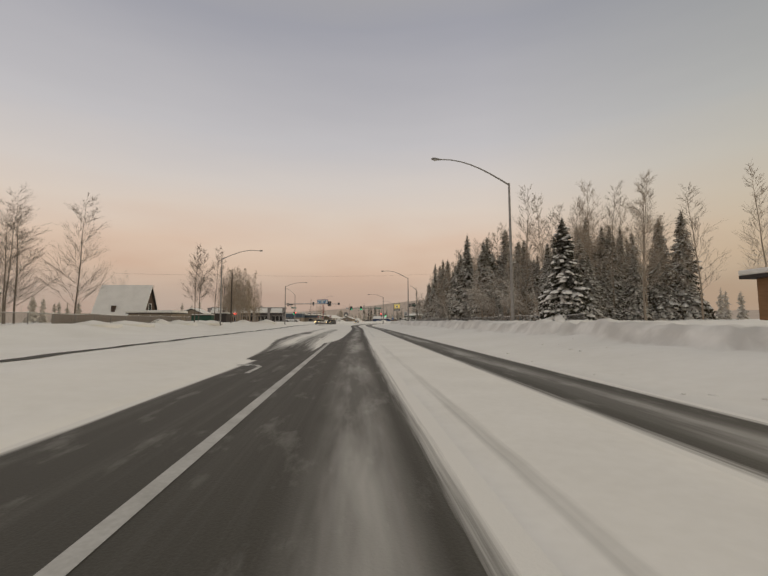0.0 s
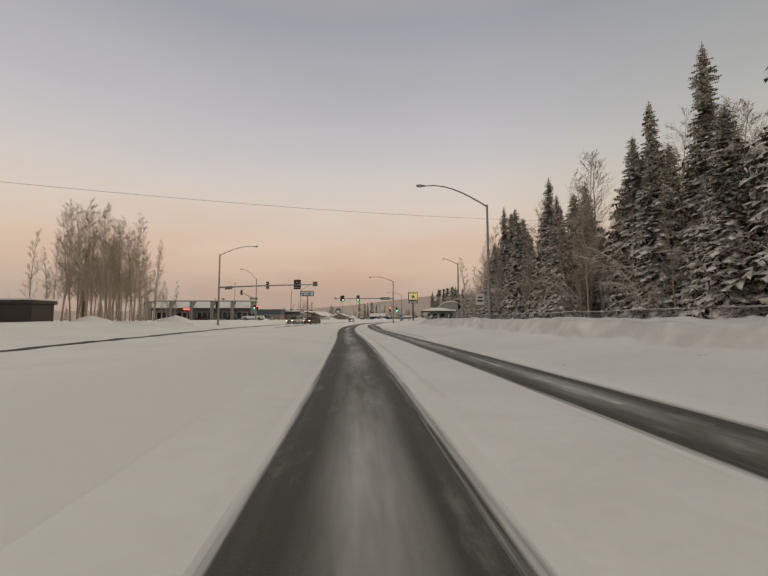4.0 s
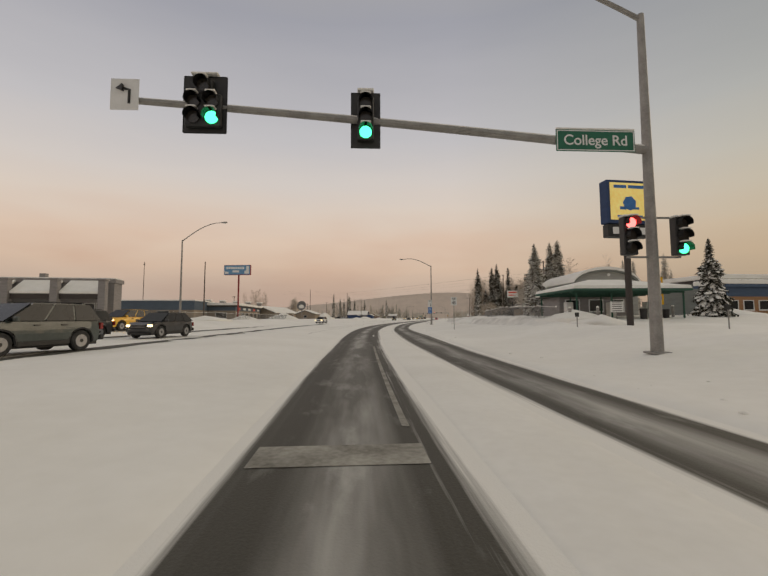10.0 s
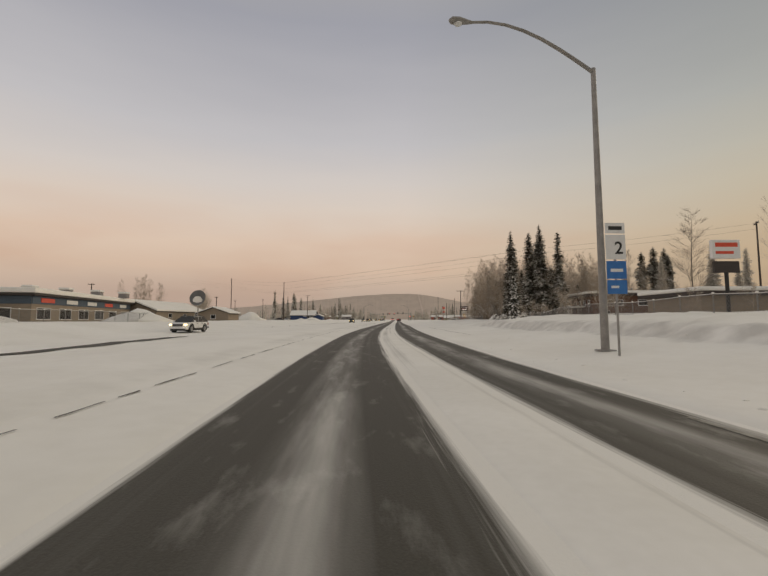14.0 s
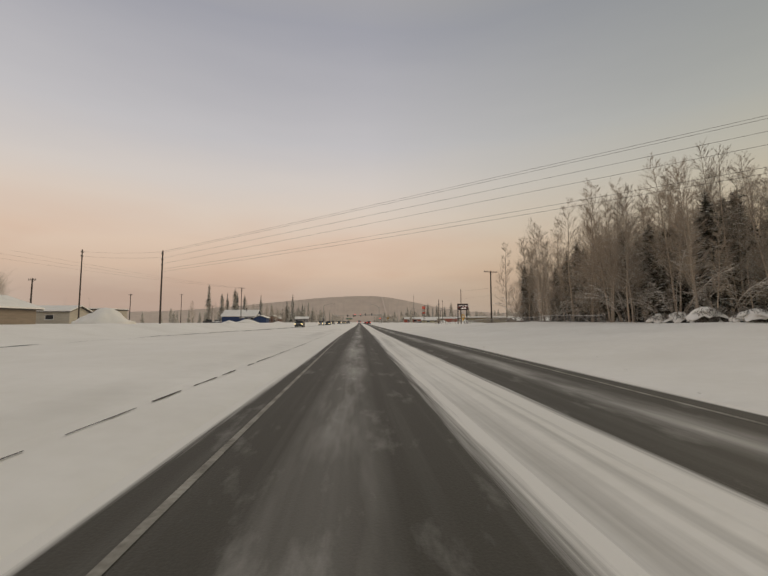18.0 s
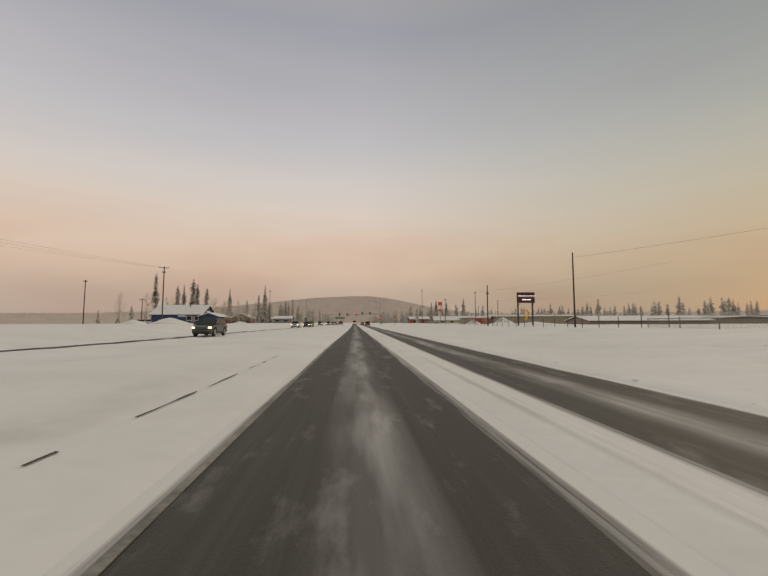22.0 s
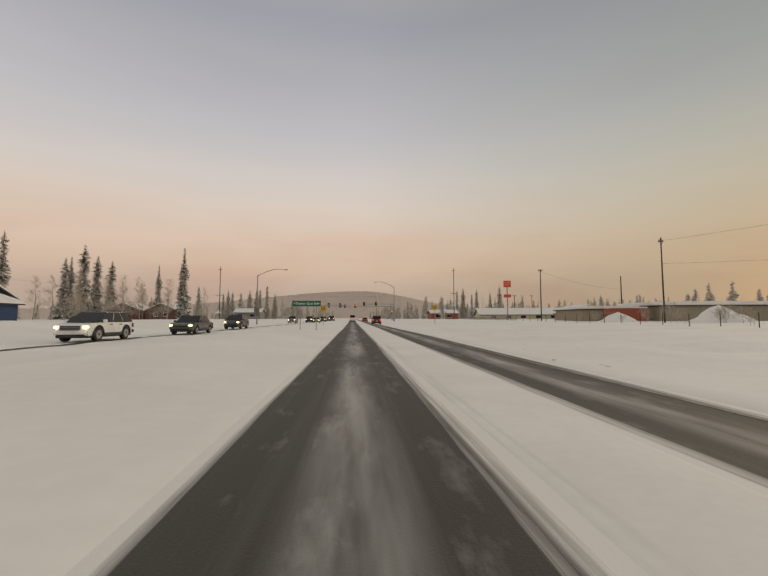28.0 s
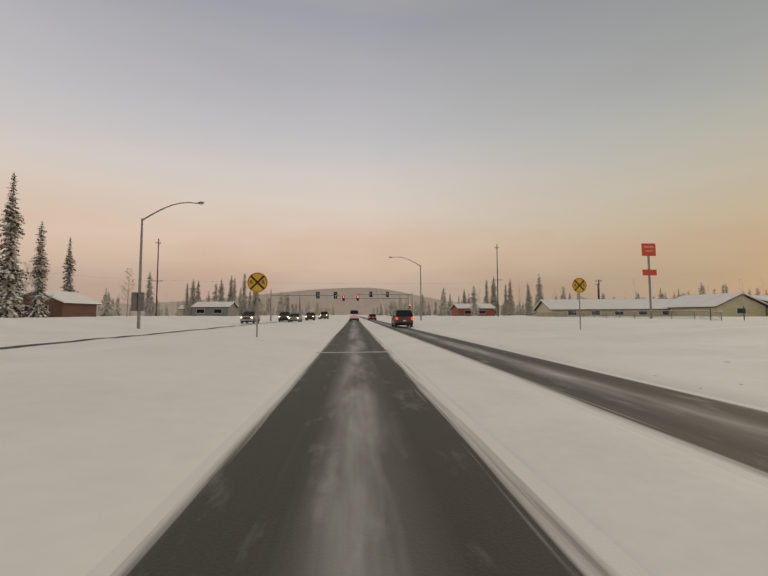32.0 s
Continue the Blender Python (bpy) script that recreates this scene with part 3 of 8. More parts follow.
strip("wheel_track", steps(118, 232, 1.0), lambda s: (INNER(s) - 0.45 + 1.5 * rag(s, 61), INNER(s) + 0.45 + 1.5 * rag(s, 71)), ASPHALT,
                   lambda s, d: ground_z(s, d) + 0.03, label="dark bared wheel track on the oncoming carriageway", category="road")

bm = bmesh.new()
bmesh.ops.create_grid(bm, x_segments=24, y_segments=24, size=4500)
tagged(finish("ground", bm, SNOW), "snow-covered flat land reaching the horizon", "ground", "", "structure").location = (0, 800, -0.35)


def stand(s, d, turn=0.0, sink=0.0):
    """A pose on the snow, facing along the road (local y ahead, x right)."""
    return Matrix.Translation(at(s, d, ground_z(s, d) - sink)) @ Matrix.Rotation(head(s) + radians(turn), 4, "Z")


def on_road(s, d, turn=0.0, z=0.0):
    return Matrix.Translation(at(s, d, z)) @ Matrix.Rotation(head(s) + radians(turn), 4, "Z")


# ---- trees ----
def raw_mesh(name, verts, faces, mat, smooth_faces=False):
    me = bpy.data.meshes.new(name)
    me.from_pydata(verts, [], faces)
    me.materials.append(mat)
    return me


def bar(verts, faces, a, b, ra, rb, sides):
    t = (b - a).normalized()
    u = t.orthogonal().normalized()
    w = t.cross(u)
    n = len(verts)
    for p, r in ((a, ra), (b, rb)):
        for k in range(sides):
            q = 2 * math.pi * k / sides
            verts.append(p + (u * math.cos(q) + w * math.sin(q)) * r)
    for k in range(sides):
        j = (k + 1) % sides
        faces.append((n + k, n + j, n + sides + j, n + sides + k))


def spine(verts, faces, pts, radii, sides):
    """One unbroken tapered bar through the points."""
    n0 = len(verts)
    for i, p in enumerate(pts):
        t = (pts[min(i + 1, len(pts) - 1)] - pts[max(i - 1, 0)]).normalized()
        u = Vector((1, 0, 0)).cross(t).normalized() if abs(t.x) < 0.9 else Vector((0, 1, 0)).cross(t).normalized()
        w = t.cross(u)
        for k in range(sides):
            q = 2 * math.pi * k / sides
            verts.append(p + (u * math.cos(q) + w * math.sin(q)) * radii[i])
    for i in range(len(pts) - 1):
        for k in range(sides):
            j = (k + 1) % sides
            a = n0 + i * sides
            faces.append((a + k, a + j, a + sides + j, a + sides + k))


def spruce_meshes(seed, h, r, branches, full=1.0, simple=False, mat=None, taper=0.78, load=0.0, pillow=1.0):
    rnd = random.Random(seed)
    tv, tf, cv, cf, lv, lf = [], [], [], [], [], []
    lean = rnd.uniform(-0.02, 0.02)
    spine(tv, tf, [Vector((lean * h * i / 5, 0, h * i / 5)) for i in range(6)], [0.013 * h * (1 - i / 5.3) for i in range(6)], 6)
    bulge = [rnd.uniform(0.62, 1.25) for i in range(15)]
    for i in range(branches):
        f = (i + rnd.random()) / branches
        f = 1 - (1 - f) ** 0.72 if not simple else f
        z = h * (0.05 + 0.945 * f)
        q = f * 13.99
        wob = bulge[int(q)] * (1 - q % 1) + bulge[int(q) + 1] * (q % 1)
        rad = (r * (1 - f) ** taper + 0.09) * wob
        if rnd.random() > full:
            continue
        a = rnd.uniform(0, 2 * math.pi)
        out = Vector((math.cos(a), math.sin(a), 0))
        side = Vector((-math.sin(a), math.cos(a), 0))
        ln = rad * rnd.uniform(0.6, 1.12)
        droop = rnd.uniform(0.25, 1.05) * (1.15 - 0.9 * f)
        m = 2 if simple else 8
        base = Vector((lean * z, 0, z))
        cs = [base + out * (ln * j / m) + Vector((0, 0, -droop * ln * (j / m) ** 1.4 + 0.12 * ln * (j / m) ** 3)) for j in range(m + 1)]
        for j in range(m):
            wd = ln * (0.42 if simple else 0.17) * (1 - 0.55 * j / m) * rnd.uniform(0.7, 1.35) + 0.05
            for sg in (-1, 1):
                b0 = len(cv)
                tipp = cs[j] * 0.35 + cs[j + 1] * 0.65 + side * sg * wd + Vector((0, 0, rnd.uniform(-1.0, 0.25) * wd)) + out * wd * rnd.uniform(0.1, 0.9)
                cv += [cs[j], cs[j + 1], tipp]
                cf.append((b0, b0 + 1, b0 + 2))
            b0 = len(cv)
            cv += [cs[j], cs[j + 1], (cs[j] + cs[j + 1]) / 2 + Vector((0, 0, -(0.34 if simple else 0.26) * ln * (1 - 0.5 * j / m) * rnd.uniform(0.4, 1.4))) + side * rnd.uniform(-0.15, 0.15) * ln]
            cf.append((b0, b0 + 1, b0 + 2))
        # pillows of snow along the bough
        if rnd.random() < load * (1.15 - f):
            for j in range(rnd.randint(2, 4), m, 2 if pillow == 1.0 else 1):
                la, lb = ln * rnd.uniform(0.10, 0.19) * pillow, (ln * rnd.uniform(0.06, 0.13) + 0.03) * pillow
                way = (cs[j] - cs[j - 1]).normalized()
                c = cs[j] + side * rnd.uniform(-0.05, 0.05) * ln
                b0 = len(lv)
                if pillow != 1.0:
                    for q in range(8):
                        a8 = q * math.pi / 4
                        lv.append(c + way * la * math.cos(a8) + side * lb * 1.5 * math.sin(a8) - Vector((0, 0, 0.04)))
                    for q in range(8):
                        a8 = q * math.pi / 4
                        lv.append(c + way * la * 0.66 * math.cos(a8) + side * lb * math.sin(a8) + Vector((0, 0, 0.5 * lb + 0.02)))
                    lv.append(c + Vector((0, 0, 0.72 * lb + 0.03)))
                    for q in range(8):
                        r8 = (q + 1) % 8
                        lf += [(b0 + q, b0 + r8, b0 + 8 + r8), (b0 + q, b0 + 8 + r8, b0 + 8 + q), (b0 + 8 + q, b0 + 8 + r8, b0 + 16)]
                    continue
                lv += [c + way * la, c + side * lb, c - way * la, c - side * lb, c + Vector((0, 0, 0.35 * lb + 0.03)) - way * la * 0.2, c + Vector((0, 0, 0.35 * lb + 0.02)) + way * la * 0.45]
                lf += [(b0 + a, b0 + b_, b0 + c_) for a, b_, c_ in ((0, 1, 5), (1, 4, 5), (1, 2, 4), (2, 3, 4), (3, 5, 4), (3, 0, 5))]
    # dense dark twigs close to the trunk
    for i in range(int(branches * 0.9)):
        f = rnd.random() ** 1.15
        z = h * (0.04 + 0.94 * f)
        q = f * 13.99
        rad = (r * (1 - f) ** taper + 0.07) * (bulge[int(q)] * (1 - q % 1) + bulge[int(q) + 1] * (q % 1)) * 0.62
        a = rnd.uniform(0, 2 * math.pi)
        c = Vector((lean * z + math.cos(a) * rad * rnd.random(), math.sin(a) * rad * rnd.random(), z))
        w = 0.35 * rad + 0.08
        b0 = len(cv)
        for k in range(3):
            t = rnd.uniform(0, 2 * math.pi)
            cv.append(c + Vector((math.cos(t) * w, math.sin(t) * w, rnd.uniform(-1.1, 0.7) * w)))
        cf.append((b0, b0 + 1, b0 + 2))
    return raw_mesh("trunk", tv, tf, BARK), raw_mesh("crown", cv, cf, mat or NEEDLE), raw_mesh("snow_load", lv, lf, ROOF_SNOW, pillow != 1.0) if lf else None


def bare_meshes(seed, h, spread, limbs, mat=None, fine=1.0, stems=1, low=0.18, flat=1.0):
    rnd = random.Random(seed)
    tv, tf, cv, cf = [], [], [], []

    def limb(p, way, ln, r, level):
        pts = [p]
        w = way.copy()
        segs = 4 if level < 2 else 3
        for j in range(segs):
            b_ = 0.20 if level == 1 else 0.13
            w = (w + Vector((rnd.gauss(0, b_), rnd.gauss(0, b_), 0.10 if level < 3 else 0.03))).normalized()
            pts.append(pts[-1] + w * ln / segs)
        for j in range(segs):
            bar(cv, cf, pts[j], pts[j + 1], max(0.0060, r * (1 - j / segs * 0.75)), max(0.0042, r * (1 - (j + 1) / segs * 0.75)), 3)
        if level >= 3:
            return
        n = rnd.randint(6, 8) if level == 1 else rnd.randint(3, 4)
        for j in range(int(n * fine)):
            q = rnd.uniform(0.25, 1.0)
            i = min(segs - 1, int(q * segs))
            start = pts[i].lerp(pts[i + 1], q * segs - i)
            side = (way + Vector((rnd.gauss(0, 0.5), rnd.gauss(0, 0.5), rnd.gauss(0.18, 0.3)))).normalized()
            limb(start, side, ln * rnd.uniform(0.38, 0.68), r * 0.48, level + 1)

    for st in range(stems):
        off = Vector((rnd.gauss(0, 0.5), rnd.gauss(0, 0.5), 0)) if stems > 1 else Vector()
        hh = h * (rnd.uniform(0.7, 1.0) if st else 1.0)
        w = Vector((rnd.gauss(0, 0.03), rnd.gauss(0, 0.03), 1)) + off * 0.06
        pts = [off.copy()]
        for j in range(8):
            w = (w + Vector((rnd.gauss(0, 0.035), rnd.gauss(0, 0.035), 0.1))).normalized()
            pts.append(pts[-1] + w * hh / 8)
        spine(tv, tf, pts, [0.0072 * hh * (1 - j / 8.2) for j in range(9)], 6)
        for j in range(limbs):
            q = low + (0.98 - low) * ((j + rnd.random()) / limbs)
            i = min(7, int(q * 8))
            a = rnd.uniform(0, 2 * math.pi)
            ln = spread * (1.15 - q) * rnd.uniform(0.7, 1.25) + 0.25
            limb(pts[i].lerp(pts[i + 1], q * 8 - i), Vector((math.cos(a), math.sin(a), rnd.uniform(0.6, 1.6) * flat)).normalized(), ln, 0.013 * ln ** 0.5, 1)
    return raw_mesh("trunk", tv, tf, mat or BIRCH), raw_mesh("crown", cv, cf, mat or BIRCH), None


SPRUCE = [(spruce_meshes(11 + i, 15.0, 2.2 + 0.4 * (i % 3), 1050 + 40 * i, taper=(0.78, 0.62, 0.7)[i % 3], load=0.85), 15.0) for i in range(6)]
SLIMNEEDLE = snowy("dark_spruce_needles", (0.024, 0.021, 0.012), (0.068, 0.058, 0.033), cover=0.25, scale=5, jitter=0.3, frost=0.01, clump=0.9)
SLIM = [(spruce_meshes(41 + i, 15.0, 1.25 + 0.15 * i, 850, mat=SLIMNEEDLE, taper=0.42, load=0.2), 15.0) for i in range(4)]
WHITE = [(spruce_meshes(61 + i, 10.0, 2.6, 1150, mat=snowy("snow_laden_spruce", (0.018, 0.018, 0.010), (0.055, 0.052, 0.032), cover=0.24, jitter=0.2), load=0.42, pillow=0.78), 10.0) for i in range(2)]
BARE = [(bare_meshes(21 + i, 14.0, 2.0 + 0.3 * (i % 3), 56, low=0.18, flat=0.75, fine=1.0), 14.0) for i in range(6)]
RAGGED = [(spruce_meshes(141 + i, 15.0, 1.45 + 0.15 * i, 520, full=0.85, taper=0.5, load=0.55), 15.0) for i in range(4)]
DARKTWIG = snowy("dark_frosted_twigs", (0.062, 0.043, 0.028), (0.15, 0.108, 0.072), cover=0.26, jitter=0.2, frost=0.12)
CROWNED = [(bare_meshes(25 + i, 15.0, 3.3, 60, mat=DARKTWIG, fine=1.2, low=0.10, flat=0.45), 15.0) for i in range(3)]
SPARSE = [(bare_meshes(35 + i, 13.0, 2.7, 48, mat=DARKTWIG, fine=1.3, low=0.24, flat=0.55), 13.0) for i in range(3)]
SAPLING = [(bare_meshes(31 + i, 11.0, 1.3, 34, flat=1.3), 11.0) for i in range(4)]
BUSH = [(bare_meshes(71 + i, 2.2, 1.3, 12, fine=0.8), 2.2) for i in range(3)]
# far copies, with haze painted into needles and twigs
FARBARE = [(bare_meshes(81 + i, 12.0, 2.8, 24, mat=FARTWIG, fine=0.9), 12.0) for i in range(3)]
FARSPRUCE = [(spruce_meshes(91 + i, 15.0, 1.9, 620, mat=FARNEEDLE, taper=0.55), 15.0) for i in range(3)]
ROUNDBUSH = [(bare_meshes(121, 5.2, 2.3, 26, mat=FARTWIG, fine=1.3, stems=7, low=0.06, flat=0.8), 5.2)]
tree_rng = random.Random(5)


def tree(name, stock, s, d, h, label, group="", wide=1.0):
    (trunk, crown, load), full = stock
    k = h / full
    root = empty(name, stand(s, d, tree_rng.uniform(0, 360), 0.1) @ Matrix.Diagonal((k * wide, k * wide, k, 1)), label, "tree", group)
    for nm, me in (("trunk", trunk), ("crown", crown), ("snow_load", load)):
        if me:
            ob = new(nm, me)
            ob.parent = root
    return root


def spruce(s, d, h, stock=None, wide=1.0, label="dark green spruce with snow lying on its branches", group="roadside spruces"):
    return tree("spruce_tree", tree_rng.choice(stock or SPRUCE), s, d, h, label, group, wide)


def birch(s, d, h, stock=None, wide=1.0, label="leafless birch with frosted brown twigs", group="bare roadside birches"):
    return tree("shrub" if stock is BUSH else "sapling_tree" if stock is SAPLING else "birch_tree", tree_rng.choice(stock or BARE), s, d, h, label, group, wide)


def bent_meshes(seed, ln):
    """A thin sapling bowed over by snow, with a white load along its upper side."""
    rnd = random.Random(seed)
    tv, tf, cv, cf = [], [], [], []
    for st in range(rnd.randint(2, 4)):
        a = rnd.gauss(0, 0.5)
        out = Vector((math.cos(a), math.sin(a), 0))
        way, p = (Vector((0, 0, 1)) + out * rnd.uniform(0.1, 0.4)).normalized(), Vector((rnd.gauss(0, 0.3), rnd.gauss(0, 0.3), 0))
        pts = [p]
        bend = rnd.uniform(0.05, 0.13)
        for j in range(10):
            way = (way + out * bend + Vector((rnd.gauss(0, 0.04), rnd.gauss(0, 0.04), -bend * 1.1 * (j / 6)))).normalized()
            pts.append(pts[-1] + way * ln * 0.1)
        spine(tv, tf, pts, [0.035 * (1 - j / 11) + 0.006 for j in range(11)], 5)
        spine(cv, cf, [q + Vector((0, 0, 0.022)) for q in pts[3:]], [0.020 * (1 - j / 9) + 0.006 for j in range(8)], 4)
        for j in range(34):
            i = rnd.randint(3, 9)
            s0 = pts[i].lerp(pts[i + 1], rnd.random())
            w = (out * rnd.uniform(0.2, 1.0) + Vector((rnd.gauss(0, 0.5), rnd.gauss(0, 0.5), rnd.uniform(-0.5, 0.4)))).normalized()
            e0 = s0 + w * ln * rnd.uniform(0.06, 0.16)
            bar(tv, tf, s0, e0, 0.010, 0.006, 3)
            bar(cv, cf, s0 + Vector((0, 0, 0.010)), e0 + Vector((0, 0, 0.008)), 0.010, 0.006, 3)
    return raw_mesh("trunk", tv, tf, BIRCH), raw_mesh("snow_load", cv, cf, ROOF_SNOW)


BENT = [(bent_meshes(131 + i, 6.0), 6.0) for i in range(4)]


def bowed(s, d, ln):
    (trunk, load), full = tree_rng.choice(BENT)
    k = ln / full
    root = empty("bowed_sapling", stand(s, d, tree_rng.uniform(120, 300), 0.1) @ Matrix.Diagonal((k, k, k, 1)), "thin sapling bowed over under white snow", "tree", "bowed saplings")
    for nm, me in (("trunk", trunk), ("snow_load", load)):
        ob = new(nm, me)
        ob.parent = root


# the wood on the east side before the first crossing
for s, d, h in ((66, 21, 17), (68, 25.5, 17.5), (75, 19, 14), (58, 22, 15), (62, 27, 16), (81, 20, 14.5), (86, 22.5, 16), (92, 19.5, 13), (97, 21, 16.5), (103, 20.5, 13),
                (108, 23, 17), (112, 20.5, 12), (86, 24, 19), (79, 22, 19), (72, 20, 18), (69, 22.5, 18.5), (113.5, 22.5, 18), (71, 30, 16), (79, 27, 15), (89, 28, 17), (100, 27, 17), (106, 29, 18), (53, 24, 13), (48, 27, 15),
                (44, 31, 14), (56, 32, 16), (117, 26, 15), (115, 24, 17.5), (94, 33, 16)):
    spruce(s, d, h * (0.62 if s < 63 else 0.80 if int(s) % 3 == 0 else 0.92), wide=1.12)
for s, d, h in ((59, 25, 20), (50, 29, 18), (45, 33, 17), (64, 30, 18), (72, 23, 15), (84, 25, 16), (95, 24, 17), (101, 23, 15), (110, 26, 16), (119, 23, 15), (122, 24, 14),
                (41, 30, 15), (37, 40, 16), (88, 19.5, 12), (77, 22, 13), (124, 27, 15), (69, 34, 18), (54, 36, 17), (30, 36, 15), (98, 35, 17)):
    birch(s, d, h)
for s, d, h in ((128, 26, 12.5), (130, 29, 15), (132, 31, 17), (127, 31.5, 16.5), (134.5, 34.5, 17), (125, 24, 11), (124, 28, 19.5), (136, 38, 17)):
    spruce(s, d, h)
mixed = random.Random(21)
for i in range(12):
    birch(mixed.uniform(122, 135), mixed.uniform(23.5, 34), mixed.uniform(7, 14))
for i in range(34):
    birch(mixed.uniform(38, 124), mixed.uniform(20, 36), mixed.uniform(8, 14), label="leafless birch among the spruces, twigs white with frost")
for i in range(16):
    birch(mixed.uniform(44, 122), mixed.uniform(18.6, 22), mixed.uniform(4, 8), SAPLING, label="thin leafless sapling at the wood's edge")
for i in range(14):
    spruce(mixed.uniform(50, 118), mixed.uniform(19.5, 34), mixed.uniform(7, 13))
for i in range(18):
    spruce(mixed.uniform(39, 64), mixed.uniform(20.5, 29), mixed.uniform(6, 9.5))
for i in range(16):
    spruce(mixed.uniform(52, 67), mixed.uniform(31, 47), mixed.uniform(11.5, 15.5))
spruce(35.1, 18.4, 9.6, WHITE, label="wide young spruce loaded with thick white snow", group="")
for i in range(34):
    spruce(mixed.uniform(62, 122), mixed.uniform(27, 46), mixed.uniform(10, 15))
for i in range(26):
    birch(mixed.uniform(40, 122), mixed.uniform(24, 44), mixed.uniform(13, 18))
for i in range(40):
    birch(mixed.uniform(42, 123), mixed.uniform(19.4, 27), mixed.uniform(1.8, 4.2), BUSH, 1.2, label="frosted bare undergrowth at the wood's edge", group="undergrowth")
for i in range(30):
    birch(mixed.uniform(40, 122), mixed.uniform(18.9, 21.5), mixed.uniform(5.5, 10.5), SAPLING, 1.35, label="thin leafless sapling at the wood's edge")
for i in range(44):
    bowed(mixed.uniform(42, 124), mixed.uniform(18.4, 22.5), mixed.uniform(3.0, 8.0))
# left of the road near the start
for s, d, h in ((50.6, -33, 15.5), (53.2, -41.8, 17), (57, -46, 16), (47, -38, 13)):
    birch(s, d, h, CROWNED)
for s, d, h in ((98, -53, 11.5), (100, -56, 10.5), (98, -47, 8.5), (103, -50, 9)):
    birch(s, d, h, FARBARE, 1.3, label="leafless tree pale with frost and painted haze behind the steep roof", group="trees behind the steep roof")
for s, d, h in ((63.3, -24.2, 11.8), (66.5, -24.8, 11.6), (75.3, -25.2, 13.6)):
    birch(s, d, h, SPARSE, wide=0.85)
for i in range(24):
    birch(mixed.uniform(103, 119), -mixed.uniform(26, 35), mixed.uniform(10.5, 14.5), label="leafless tree in a dense thicket", group="bare thicket")
for i in range(22):
    birch(mixed.uniform(101, 121), -mixed.uniform(25.5, 35), mixed.uniform(8, 13.5), SAPLING, label="thin leafless sapling in a thicket", group="bare thicket")
for i in range(7):
    birch(mixed.uniform(121, 130), -mixed.uniform(28, 37), mixed.uniform(5, 8), SAPLING, label="thin leafless sapling in a thicket", group="bare thicket")
# round the second building group
for s, d, h in ((201.2, 22.5, 10.5), (204, 25.5, 11), (206.4, 27.4, 11.8), (194.3, 20.3, 8.8)):
    spruce(s, d, h, wide=1.05)
spruce(177.4, 29.7, 7.0, WHITE, 0.8)
for s, d, h in ((269.6, 22.6, 15.2), (274.5, 27.4, 16.0), (272.7, 28.6, 17.0), (273.6, 32.0, 15.8), (276.5, 29.5, 15.0)):
    spruce(s, d, h, SLIM, 1.12, label="tall narrow spruce dusted with snow")
spruce(267.8, 22.4, 8.0, WHITE, 0.62, label="young spruce loaded with white snow", group="")
for s, d, h in ((298, 61, 16), (300, 65, 17.5), (296, 66, 15), (305, 71, 18), (310, 75, 17)):
    spruce(s, d, h, SLIM, 1.2, label="tall narrow spruce dusted with snow", group="spruces behind the houses")
wood = random.Random(8)
for i in range(135):
    s = 284 + 42 * wood.random()
    d = 24.5 + 28 * wood.random() ** 1.3
    birch(s, d, wood.uniform(11.5, 15))
for i in range(46):
    birch(wood.uniform(284, 327), wood.uniform(27, 58), wood.uniform(10, 15))
for i in range(46):
    birch(wood.uniform(283, 327), wood.uniform(24.5, 40), wood.uniform(4, 9), SAPLING, label="thin leafless sapling in the birch wood")
for i in range(70):
    birch(wood.uniform(282, 328), wood.uniform(24.4, 38), wood.uniform(2.0, 4.8), BUSH, 1.2, label="frosted bare undergrowth in the birch wood", group="undergrowth")
for i in range(12):
    bowed(wood.uniform(282, 326), wood.uniform(24, 28), wood.uniform(3.0, 6.0))
for i in range(40):
    spruce(286 + 40 * wood.random(), 26.5 + 16 * wood.random(), wood.uniform(7, 12.5), SLIM, 1.35)
for s, d, h in ((222, 33, 9), (226, 36, 10), (233, 38, 9), (240, 40, 11), (246, 46, 9), (229, 44, 12)):
    birch(s, d, h, FARBARE, label="leafless birch pale with hoar frost and haze in its colour")
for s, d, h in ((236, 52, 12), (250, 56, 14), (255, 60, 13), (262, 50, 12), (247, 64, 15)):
    spruce(s, d, h, FARSPRUCE, label="spruce grey with hoar frost and haze in its colour")
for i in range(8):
    spruce(wood.uniform(252, 312), wood.uniform(48, 82), wood.uniform(10, 14), FARSPRUCE, label="snow-dusted spruce behind the low house, haze in its colour", group="spruces behind the houses")
birch(216, 25.6, 5.2, ROUNDBUSH, 1.0, label="broad round leafless bush thick with frost")
birch(262, 47, 16.5, CROWNED, label="large leafless tree white with hoar frost")
for i in range(22):
    birch(wood.uniform(222, 262), wood.uniform(20.5, 27), wood.uniform(1.4, 3.0), BUSH, label="bare shrub by the roadside fence", group="fence shrubs")
for s, d, h in ((314, -67, 12), (318, -70, 13.5), (321, -73, 13), (324, -76, 13.5), (327, -72, 12.5), (330, -79, 13), (317, -76, 12), (333, -74, 12)):
    birch(s, d, h, BARE, label="leafless tree behind the long shop building", group="trees behind the shops")
birch(322, -55, 9.0, ROUNDBUSH, 0.6, label="bushy frosted tree behind the tan building", group="trees behind the shops")
